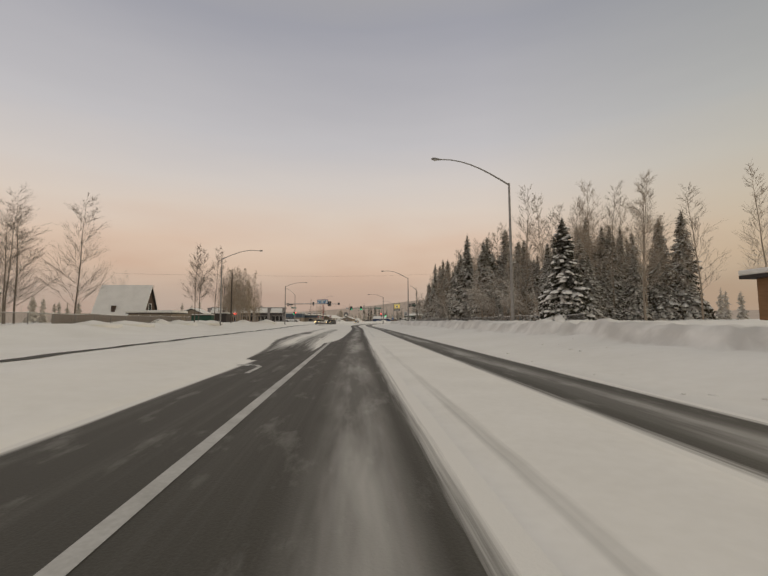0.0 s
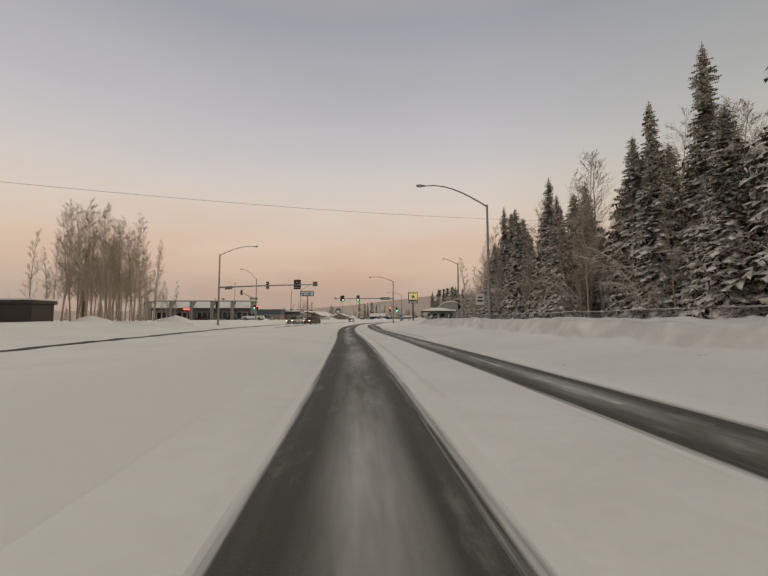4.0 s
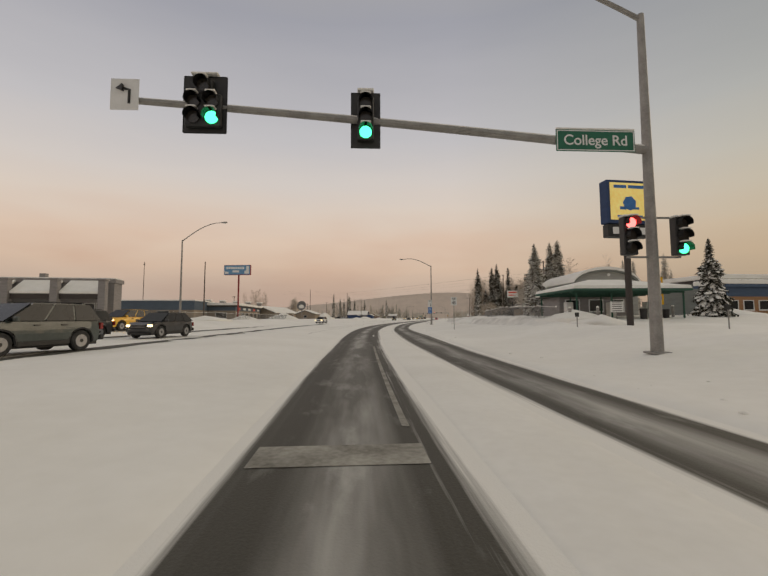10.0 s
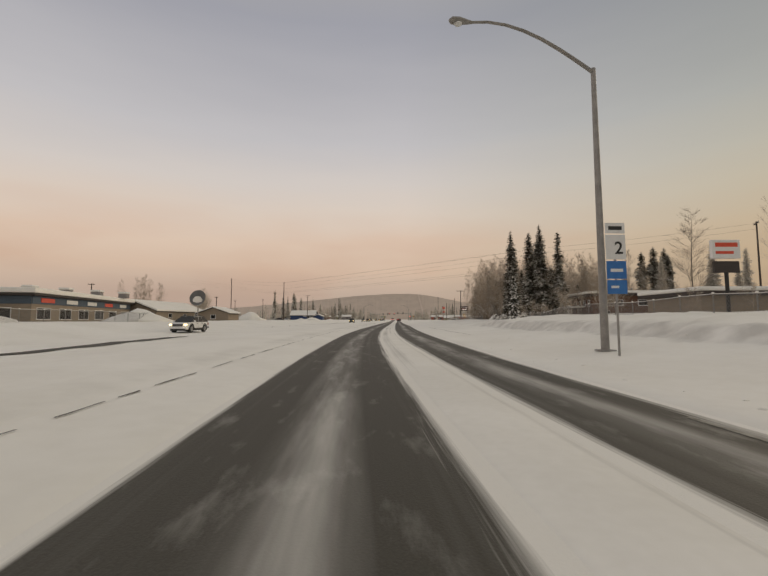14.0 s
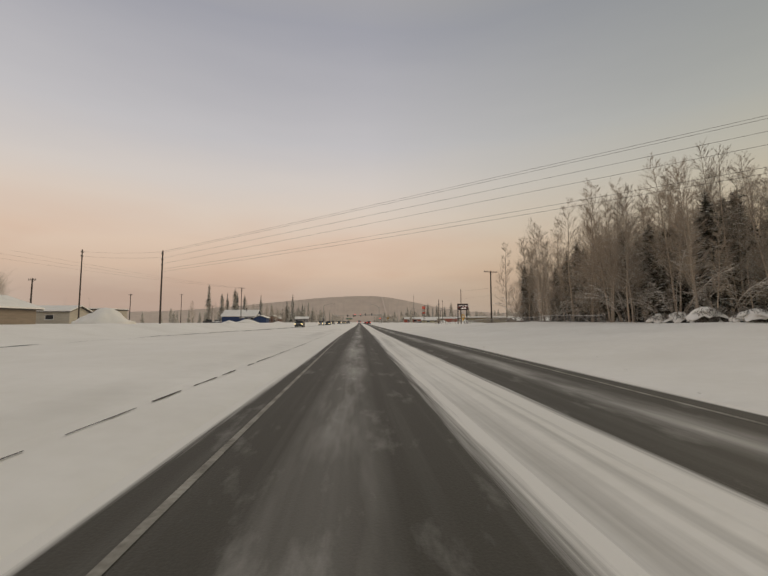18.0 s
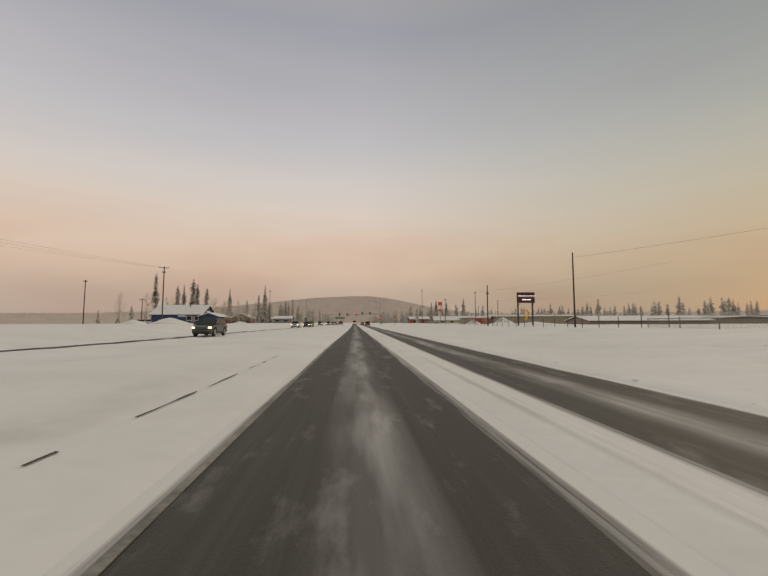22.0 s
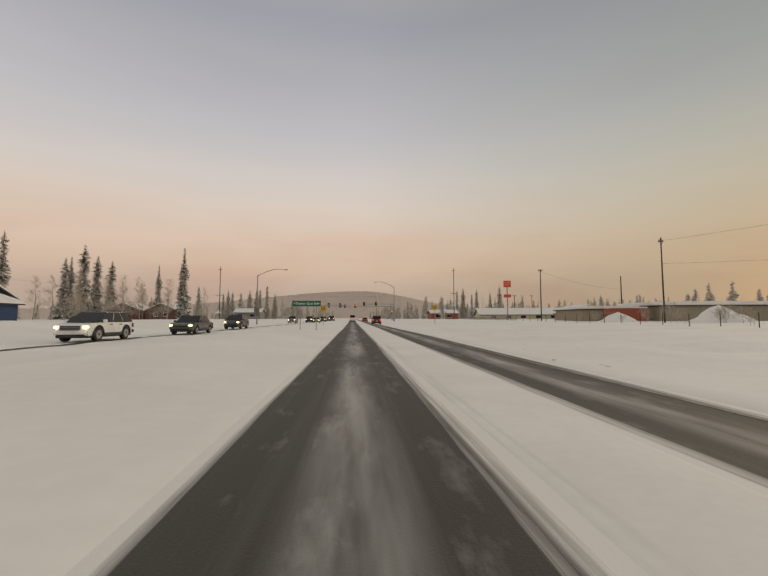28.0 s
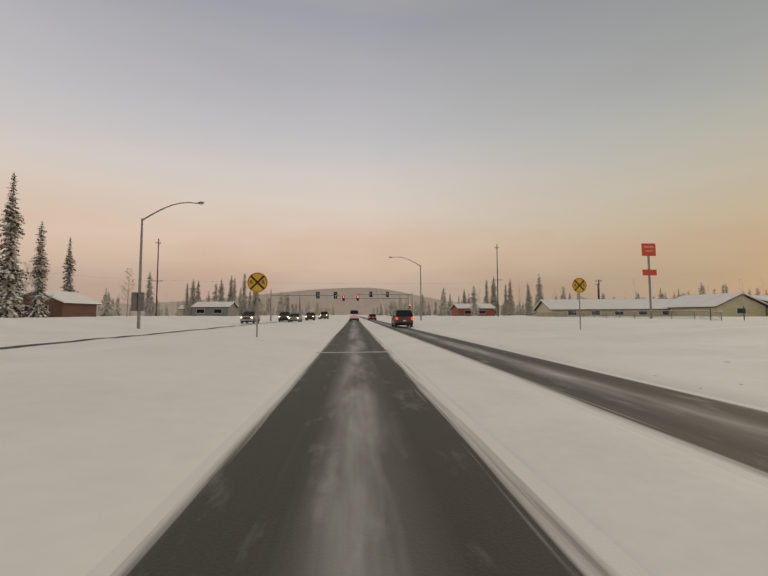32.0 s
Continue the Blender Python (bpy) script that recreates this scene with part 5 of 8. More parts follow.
wire(at(437, 36.4, 7.6), at(424, 84, 9.8), 0.5)
wire(at(437, 36.4, 10.3), at(400, 70, 14.5), 0.5)
utility_pole(474, 56.6, 10.0)
utility_pole(531, -43.5, 18.5, [(1.0, 0.6, 0), (9.5, 1.2, 0)])
utility_pole(541.5, 37.7, 19.8, [(1.0, 0.6, 0), (9.5, 1.2, 0)])
utility_pole(300, -72, 10.5, [(0.3, 0.9, 0)])
utility_pole(232, -42.5, 14.4, label="tall dark wooden pole beside the shop sign")
utility_pole(300, -113, 25.5, [(1.0, 0.6, 0)], label="tall slender mast pole behind the shops")
utility_pole(280, -113, 14.2, [(0.5, 0.6, 0)])
utility_pole(400, -76, 11.0, [(0.4, 0.7, 0)])
utility_pole(430, -72, 13.0, [(0.4, 0.6, 0)])
utility_pole(330, -54, 8.8, [(0.3, 0.6, 0)])
utility_pole(448, -66, 9.0, [(0.3, 0.9, 0)])
utility_pole(520, 52, 8.6, [(0.3, 0.7, 0)])
utility_pole(556, 74, 10.5, [(0.3, 0.7, 0)])
wire(at(86, -25.2, 10.8), at(108.8, 30, 14.4), 0.6)
utility_pole(108.8, 30, 14.6, label="dark utility pole among the trees")
wire(at(86, -25.2, 10.8), at(60, -80, 11.0), 0.8)
utility_pole(280, 31.5, 15.2, [(0.3, 1.0, 65), (1.5, 0.8, 65)], label="dark utility pole rising among the birches")
for dz, dd in ((0.0, -0.3), (0.05, 0.3), (1.0, 0.0), (1.9, 0.0)):
    wire(at(326.5 + dd, -31.2, 12.8 - dz), at(280 + dd, 31.5, 15.0 - dz), 0.1)
for k in range(2):
    wire(at(326.5, -31.2, 10.0 - 0.4 * k), at(280, 31.5, 11.6 - 0.4 * k), 0.3)
for dz in (0.0, 0.9):
    wire(at(326.5, -31.2, 12.8 - dz), at(342, -54.2, 15.4 - dz), 0.3)
    wire(at(280, 31.5, 15.0 - dz), at(262, 57, 15.5 - dz), 0.3)
utility_pole(262, 57, 15.7, [(0.3, 1.0, 65)], label="dark utility pole behind the low house")
for k in range(3):
    wire(at(408, -42.0 - 0.9 * k, 13.6), at(340, -66 - 2 * k, 15.2 - 0.6 * k), 0.5)
wire(at(531, -43.5, 9.2), at(541.5, 37.7, 9.6), 0.5)
wire(at(531, -43.5, 8.9), at(470, -75, 10.0), 0.5)
wire(at(459.5, 32.2, 9.2), at(474, 56.6, 7.2), 0.6)
wire(at(362, 26.0, 9.0), at(330, 60, 13.0), 0.5)


# ---- vehicles ----
def paint(name, c, k=1.35):
    return material(name, c, tuple(min(1, v * k + 0.02) for v in c), scale=1.2, rough=0.35, coat=0.4)


def vehicle(kind, mat, m, label, front=True, amber=False, group="traffic"):
    """Local +y is ahead."""
    spec = {"suv": (4.6, 1.90, 1.78), "pickup": (5.7, 2.0, 1.88), "sedan": (4.7, 1.82, 1.46), "van": (5.6, 2.0, 2.3), "crossover": (4.5, 1.84, 1.62)}[kind]
    L, W, H = spec
    root = empty("car" if kind in ("suv", "sedan", "crossover") else kind + ("_truck" if kind == "pickup" else ""), m, label, {"suv": "car", "sedan": "car", "crossover": "car", "pickup": "pickup truck", "van": "van"}[kind], group)
    y0, y1 = -L / 2, L / 2
    belt, hood, sill = H * 0.625, H * 0.60, 0.30
    r = 0.385 if kind != "sedan" else 0.32
    # lower body: side outline with wheel arches
    def arch(yc):
        return [(yc + (r + 0.07) * math.cos(radians(q)), r + (r + 0.07) * math.sin(radians(q))) for q in range(0, 181, 20)]
    fa, ra = y1 - 0.92, y0 + 0.95
    top = [(y1 - 0.02, 0.45), (y1, 0.62), (y1 - 0.08, hood - 0.12), (y1 - 0.35, hood), (y1 - L * 0.27, belt)]
    tail = [(y0 + 0.05, belt), (y0, belt - 0.18), (y0 - 0.03, 0.55), (y0 + 0.05, 0.36)]
    outline = [(y1 - 0.1, 0.32)] + top + tail + [(ra - r - 0.1, sill)]
    low = [(p[0], max(p[1], sill)) for p in arch(ra)[::-1]] + [(p[0], max(p[1], sill)) for p in arch(fa)[::-1]]
    bm = bmesh.new()
    prism(bm, outline + low, -W / 2, W / 2)
    for v in bm.verts:
        v.co = Vector((v.co.y, v.co.x, v.co.z))
    bmesh.ops.reverse_faces(bm, faces=bm.faces)
    # flanks swell at the shoulder and the plan rounds off at both ends
    for z in (0.45, 0.62, belt - 0.22, belt - 0.08):
        bmesh.ops.bisect_plane(bm, geom=list(bm.verts) + list(bm.edges) + list(bm.faces), plane_co=(0, 0, z), plane_no=(0, 0, 1))
    for y in (y0 + 0.22, y0 + 0.55, y1 - 0.22, y1 - 0.5, y1 - 0.85):
        bmesh.ops.bisect_plane(bm, geom=list(bm.verts) + list(bm.edges) + list(bm.faces), plane_co=(0, y, 0), plane_no=(0, 1, 0))
    for x in (-W * 0.33, W * 0.33):
        bmesh.ops.bisect_plane(bm, geom=list(bm.verts) + list(bm.edges) + list(bm.faces), plane_co=(x, 0, 0), plane_no=(1, 0, 0))
    for v in bm.verts:
        u = (v.co.z - 0.72) / 0.45
        v.co.x *= 1 - 0.05 * u * u
        e = max(0.0, (abs(v.co.y) - (L / 2 - 0.85)) / 0.85)
        v.co.x *= 1 - 0.11 * e * e
        if abs(v.co.x) > W * 0.36 and abs(v.co.y) > L / 2 - 0.3:
            v.co.y -= math.copysign(0.13, v.co.y)
    bmesh.ops.recalc_face_normals(bm, faces=bm.faces)
    bmesh.ops.bevel(bm, geom=[e for e in bm.edges if e.calc_face_angle(0) > 0.75 and e.verts[0].co.z + e.verts[1].co.z > 1.1 and abs(e.verts[0].co.x - e.verts[1].co.x) < 0.2], offset=0.05, segments=2, affect="EDGES")
    body = part("body", bm, mat, root)
    # cabin
    if kind == "pickup":
        ca, cb, ta, tb = y1 - L * 0.27, y0 + 2.05, y1 - L * 0.27 - 0.75, y0 + 2.2
    elif kind == "sedan":
        ca, cb, ta, tb = y1 - L * 0.26, y0 + 0.75, y1 - L * 0.26 - 0.85, y0 + 1.35
    else:
        ca, cb, ta, tb = y1 - L * 0.22, y0 + 0.07, y1 - L * 0.22 - 0.98, y0 + (0.5 if kind != "crossover" else 0.85)
    wb, wt = W / 2 * 0.94, W / 2 * 0.78
    def ring(y_front, y_back, w, z):
        return [Vector((-w, y_back, z)), Vector((w, y_back, z)), Vector((w, y_front, z)), Vector((-w, y_front, z))]
    bm = bmesh.new()
    lo = [bm.verts.new(v) for v in ring(ca, cb, wb, belt - 0.03)]
    hi = [bm.verts.new(v) for v in ring(ta, tb, wt, H - 0.02)]
    bm.faces.new(hi)
    bm.faces.new(lo[::-1])
    for k in range(4):
        bm.faces.new((lo[k], lo[(k + 1) % 4], hi[(k + 1) % 4], hi[k]))
    bmesh.ops.recalc_face_normals(bm, faces=bm.faces)
    bmesh.ops.bevel(bm, geom=list(bm.edges), offset=0.09, segments=3, affect="EDGES")
    part("cabin", bm, mat, root)
    # glass: windscreen, rear window, side windows with pillars between
    lo, hi = ring(ca, cb, wb, belt), ring(ta, tb, wt, H - 0.02)
    def pane(nm, corners, push, inset=0.10):
        c = sum(corners, Vector()) / 4
        nrm = (corners[1] - corners[0]).cross(corners[3] - corners[0]).normalized()
        if nrm.dot(c - Vector((0, (ca + cb) / 2, c.z))) < 0:
            nrm = -nrm
        bm = bmesh.new()
        f0 = [bm.verts.new(c + (p - c) * (1 - inset) + nrm * push) for p in corners]
        f1 = [bm.verts.new(c + (p - c) * (1 - inset) - nrm * 0.02) for p in corners]
        bm.faces.new(f0)
        for k in range(4):
            bm.faces.new((f0[k], f0[(k + 1) % 4], f1[(k + 1) % 4], f1[k]))
        bmesh.ops.recalc_face_normals(bm, faces=bm.faces)
        part(nm, bm, CARGLASS, root)
    pane("windscreen", [lo[3], lo[2], hi[2], hi[3]], 0.012, 0.07)
    pane("rear_window", [lo[0], lo[1], hi[1], hi[0]], 0.012, 0.10)
    cuts = (0.0, 0.36, 0.68, 1.0) if kind in ("suv", "van", "crossover") else (0.0, 0.5, 1.0)
    for sg, (i, j) in ((1, (2, 1)), (-1, (3, 0))):
        for u, w in zip(cuts, cuts[1:]):
            a0, a1 = lo[i].lerp(lo[j], u), lo[i].lerp(lo[j], w)
            b0, b1 = hi[i].lerp(hi[j], u), hi[i].lerp(hi[j], w)
            pane("side_window", [a0, a1, b1, b0], 0.012, 0.085)
        part("mirror", boxed(min(sg * (W / 2 - 0.02), sg * (W / 2 + 0.18)), max(sg * (W / 2 - 0.02), sg * (W / 2 + 0.18)), ca - 0.35, ca - 0.22, belt, belt + 0.17, 0.03), mat, root)
        for nm, dy in (("door_handle", ca - 1.0), ("door_handle", ca - 1.95)):
            part(nm, boxed(min(sg * W / 2 * 0.96, sg * (W / 2 + 0.02)), max(sg * W / 2 * 0.96, sg * (W / 2 + 0.02)), dy - 0.1, dy + 0.1, belt - 0.14, belt - 0.10), BLACK, root)
    # wheels under dark arch lips
    for yc in (fa, ra):
        for sg in (-1, 1):
            lip = [(sg * (W / 2 - 0.035), yc + (r + 0.085) * math.cos(radians(q)), r + (r + 0.085) * math.sin(radians(q))) for q in range(-8, 189, 14)]
            part("wheel_arch", tube(bmesh.new(), lip, 0.045, 5), BLACK, root)
            wh = new("wheel")
            wh.parent = root
            wh.matrix_local = Matrix.Translation((sg * (W / 2 - 0.13), yc, r))
            part("tyre", tube(bmesh.new(), [(-0.12, 0, 0), (-0.09, 0, 0), (0.09, 0, 0), (0.12, 0, 0)], [r - 0.05, r, r, r - 0.05], 20), RUBBER, wh)
            bm = tube(bmesh.new(), [(sg * 0.10, 0, 0), (sg * 0.126, 0, 0)], [r * 0.64, r * 0.60], 16)
            rim = part("rim", bm, RIM, wh)
            part("hub", tube(bmesh.new(), [(sg * 0.12, 0, 0), (sg * 0.135, 0, 0)], 0.07, 8), BLACK, wh)
    # face and tail
    part("grille", boxed(-W * 0.26, W * 0.26, y1 - 0.06, y1 + 0.012, 0.62, hood - 0.13, 0.01), BLACK, root)
    for k in range(3):
        part("grille_bar", boxed(-W * 0.25, W * 0.25, y1 + 0.012, y1 + 0.022, 0.68 + 0.08 * k, 0.70 + 0.08 * k), RIM, root)
    part("front_bumper", boxed(-W * 0.42, W * 0.42, y1 - 0.2, y1 + 0.05, 0.40, 0.58, 0.05), mat if kind != "pickup" else RIM, root)
    part("air_intake", boxed(-W * 0.36, W * 0.36, y1 - 0.2, y1 + 0.03, 0.24, 0.39, 0.03), BLACK, root)
    part("rear_bumper", boxed(-W * 0.46, W * 0.46, y0 - 0.08, y0 + 0.1, 0.38, 0.58, 0.04), BLACK if kind != "pickup" else RIM, root)
    part("number_plate", boxed(-0.16, 0.16, y0 - 0.1, y0 - 0.085, 0.62, 0.76), SIGNWHITE, root, "pale plate with plain bars")
    for sg in (-1, 1):
        x0, x1 = sorted((sg * W * 0.31, sg * W * 0.44))
        part("headlight", boxed(x0, x1, y1 - 0.24, y1 - 0.03, hood - 0.25, hood - 0.12, 0.03), HEADLAMP if front else SIGNWHITE, root)
        x0, x1 = sorted((sg * W * 0.36, sg * W * 0.455))
        part("tail_light", boxed(x0, x1, y0 - 0.04, y0 + 0.1, belt - 0.32, belt - 0.06, 0.02), TAIL if abs(m.to_euler().z) < 1.2 else TAILOFF, root)
        if amber:
            part("turn_lamp", boxed(*sorted((sg * W * 0.40, sg * W * 0.46)), y1 - 0.16, y1 + 0.01, 0.60, 0.68), AMBER, root)
    if kind == "pickup":
        part("truck_bed", boxed(-W / 2 * 0.82, W / 2 * 0.82, y0 + 0.12, y0 + 1.95, belt - 0.01, belt + 0.015), BLACK, root)
        part("bed_snow", boxed(-W / 2 * 0.78, W / 2 * 0.78, y0 + 0.16, y0 + 1.9, belt + 0.016, belt + 0.06, 0.02), ROOF_SNOW, root)
    else:
        for sg in (-1, 1):
            part("roof_rail", tube(bmesh.new(), [(sg * wt * 0.86, tb + 0.2, H + 0.03), (sg * wt * 0.86, ta - 0.15, H + 0.03)], 0.02, 5), BLACK, root)
    for sg in (-1, 1):
        x0, x1 = sorted((sg * (W / 2 - 0.05), sg * (W / 2 + 0.006)))
        part("side_cladding", boxed(x0, x1, ra + r + 0.1, fa - r - 0.1, sill - 0.02, sill + 0.16, 0.02), BLACK, root)
    part("underbody", boxed(-W / 2 * 0.85, W / 2 * 0.85, y0 + 0.2, y1 - 0.2, 0.22, 0.36), BLACK, root)
    return root


TAILOFF = material("unlit_tail_lamp", (0.22, 0.015, 0.012), rough=0.25)
WHITEP, SILVER, GREY = paint("white_car_paint", (0.68, 0.68, 0.67)), paint("silver_car_paint", (0.32, 0.32, 0.31)), paint("grey_green_car_paint", (0.038, 0.05, 0.045))
DARKP, BLUEP, REDP = paint("black_car_paint", (0.02, 0.02, 0.022)), paint("dark_blue_car_paint", (0.028, 0.04, 0.06)), paint("dark_red_car_paint", (0.09, 0.02, 0.02))
YELLOWP = paint("yellow_car_paint", (0.75, 0.42, 0.03))


def rz(s, d):
    return ground_z(s, d) + 0.02


def drive(kind, mat, s, d, turn, label, **k):
    return vehicle(kind, mat, on_road(s, d, turn, rz(s, d)), label, **k)


drive("pickup", WHITEP, 166.6, -29.2, 88, "white crew cab pickup truck on the crossing road", front=False)
drive("pickup", SILVER, 161.4, -16.4, 158, "silver pickup truck with dirty sides waiting to turn", amber=False)
drive("suv", GREY, 157.6, -11.8, 164, "dark grey-green sport utility car with lights on")
drive("suv", YELLOWP, 178, -20.6, 168, "yellow taxi estate car behind the waiting traffic", amber=True)
drive("suv", DARKP, 168.5, -18.2, 150, "black sport utility car with amber lamps lit", amber=True)
drive("crossover", DARKP, 169.9, -13.2, 172, "black crossover car with yellow headlights on")
drive("crossover", WHITEP, 241, -17.6, 178, "white crossover car with yellow headlights on")
drive("crossover", GREY, 354, -13.3, 180, "dark grey-green crossover car on the oncoming lanes")
drive("crossover", WHITEP, 416, -14.3, 180, "white sport utility car with yellow headlights on")
drive("sedan", GREY, 425.4, -12.6, 180, "dark grey-green saloon car with headlights on")
drive("crossover", DARKP, 441, -13.4, 180, "black crossover car with headlights on")
drive("suv", REDP, 480, 5.2, 0, "dark red sport utility car ahead with lit tail lights", front=False)
for s, d, kind, mat, tn, lab in ((524, 0.2, "van", WHITEP, 0, "white van waiting at the lights"), (533, 4.4, "sedan", REDP, 0, "red car with lit brake lights at the crossing"),
                                 (506, -9.6, "sedan", SILVER, 180, "silver car with bright headlights"), (512, -12.2, "suv", DARKP, 180, "dark car with bright headlights"),
                                 (528, -9.4, "suv", DARKP, 180, "black car with bright headlights in a queue"), (540, -7.2, "pickup", BLUEP, 180, "blue pickup truck with bright headlights"),
                                 (556, -9.0, "sedan", GREY, 180, "grey car with bright headlights"), (498, -15.0, "suv", SILVER, 180, "silver sport utility car with headlights on")):
    drive(kind, mat, s, d, tn, lab)
for s, d, mat in ((212, -44, SILVER), (214, -60, DARKP), (210, -70, REDP), (452, -52, SILVER), (449, -64, WHITEP), (455, -70, DARKP)):
    vehicle("sedan", mat, stand(s, d, 75), "parked car dusted with snow near a building", front=False, group="parked cars")


# ---- buildings ----
def wall_mat(name, c, k=1.3, bump=0.2, stretch=(1, 1, 6)):
    return material(name, c, tuple(min(1, v * k) for v in c), scale=0.9, rough=0.8, bump=bump, stretch=stretch)


BROWNW, TANW, GREYW = wall_mat("dark_brown_boards", (0.075, 0.05, 0.035)), wall_mat("tan_boards", (0.25, 0.205, 0.155)), wall_mat("grey_stucco", (0.22, 0.205, 0.20))
BLUEW, NAVYW, YELW = wall_mat("blue_metal_siding", (0.075, 0.10, 0.13)), wall_mat("bright_blue_siding", (0.028, 0.052, 0.125)), wall_mat("pale_yellow_siding", (0.50, 0.46, 0.29))
GREENW, ORANGEW, REDW = wall_mat("dark_green_trim", (0.03, 0.085, 0.06)), wall_mat("orange_brown_boards", (0.26, 0.145, 0.07)), wall_mat("red_siding", (0.30, 0.085, 0.055))
CREAMW = wall_mat("cream_stucco", (0.40, 0.365, 0.30))
STOREW = wall_mat("tan_metal_siding", (0.29, 0.255, 0.18), 1.25, 0.4, (6, 6, 0.3))
SHOPBLUE, PALETRIM = wall_mat("shop_blue_fascia", (0.055, 0.085, 0.14)), wall_mat("grey_green_boards", (0.17, 0.18, 0.165))
DARKTRIM = wall_mat("dark_fascia", (0.05, 0.042, 0.038))
LITWIN = material("lit_window", (1.0, 0.72, 0.35), (1.0, 0.82, 0.5), glow=1.2)
NEON = material("red_neon", (1.0, 0.05, 0.03), (1.0, 0.1, 0.06), glow=4.0)


def window(root, x, y, z, w, h, axis, out, lit=False):
    """A window in a wall that faces along the axis."""
    fr = new("window")
    fr.parent = root
    if axis == "y":
        fr.matrix_local = Matrix.Translation((x, y, z)) @ Matrix.Rotation(0 if out < 0 else math.pi, 4, "Z")
    else:
        fr.matrix_local = Matrix.Translation((x, y, z)) @ Matrix.Rotation(math.pi / 2 if out > 0 else -math.pi / 2, 4, "Z")
    bm = bmesh.new()
    for a in ((-w / 2 - 0.08, w / 2 + 0.08, -0.05, 0.03, h / 2, h / 2 + 0.08), (-w / 2 - 0.08, w / 2 + 0.08, -0.05, 0.03, -h / 2 - 0.08, -h / 2),
              (-w / 2 - 0.08, -w / 2, -0.05, 0.03, -h / 2, h / 2), (w / 2, w / 2 + 0.08, -0.05, 0.03, -h / 2, h / 2)):
        box(bm, *a)
    part("window_frame", bm, SIGNWHITE, fr)
    part("pane", boxed(-w / 2, w / 2, -0.015, 0.02, -h / 2, h / 2), LITWIN if lit else GLASS, fr)
    part("window_sill", boxed(-w / 2 - 0.1, w / 2 + 0.1, -0.11, -0.02, -h / 2 - 0.13, -h / 2 - 0.082), SIGNWHITE, fr)


def door(root, x, y, axis, out, mat):
    d = part("door", boxed(-0.48, 0.48, -0.04, 0.03, 0.02, 2.05), mat, root)
    if axis == "y":
        d.matrix_local = Matrix.Translation((x, y, 0.1)) @ Matrix.Rotation(0 if out < 0 else math.pi, 4, "Z")
    else:
        d.matrix_local = Matrix.Translation((x, y, 0.1)) @ Matrix.Rotation(math.pi / 2 if out > 0 else -math.pi / 2, 4, "Z")
    part("door_handle", boxed(0.36, 0.42, -0.09, -0.04, 0.98, 1.04), GALV, d)


def gable_house(s, d, lx, ly, wall_h, peak, ridge, mat, label, turn=0.0, eave=0.5, windows=(), snow=0.22, base=0.0, name="house", gable_mat=None):
    """ridge 'x': along d, 'y': along s."""
    m = stand(s, d, turn)
    m.translation.z += base
    root = empty(name, m, label, "house")
    hx, hy = lx / 2, ly / 2
    span, run = (hy, hx) if ridge == "x" else (hx, hy)
    rot = Matrix.Rotation(math.pi / 2, 4, "Z") if ridge == "x" else Matrix.Identity(4)
    # walls: pentagon shell drawn along the ridge
    bm = prism(bmesh.new(), [(-span, -0.5), (span, -0.5), (span, wall_h), (0, peak), (-span, wall_h)], -run, run)
    w = part("wall", bm, mat, root)
    w.matrix_local = rot
    if gable_mat:
        for sg in (-1, 1):
            gb = part("gable", prism(bmesh.new(), [(-span, wall_h), (span, wall_h), (0, peak)], sg * run, sg * (run + 0.03)), gable_mat, root)
            gb.matrix_local = rot
    k = (peak - wall_h) / span
    for sg in (-1, 1):
        o = [(0, peak + 0.003), (sg * (span + eave), wall_h - k * eave + 0.003), (sg * (span + eave), wall_h - k * eave + 0.16), (0, peak + 0.16)]
        rf = part("roof", prism(bmesh.new(), o, -run - eave, run + eave), DARKTRIM, root)
        rf.matrix_local = rot
        o = [(0, peak + 0.165), (sg * (span + eave + 0.06), wall_h - k * eave + 0.165), (sg * (span + eave + 0.06), wall_h - k * eave + 0.12 + snow), (sg * (span + eave - 0.3), wall_h - k * (eave - 0.3) + 0.17 + snow), (0, peak + 0.16 + snow)]
        sn = part("roof_snow", prism(bmesh.new(), o, -run - eave - 0.04, run + eave + 0.04), ROOF_SNOW, root, "thick smooth snow on the roof")
        sn.matrix_local = rot
    for x, y, z, ww, hh, ax, out in windows:
        window(root, x, y, z, ww, hh, ax, out)
    return root


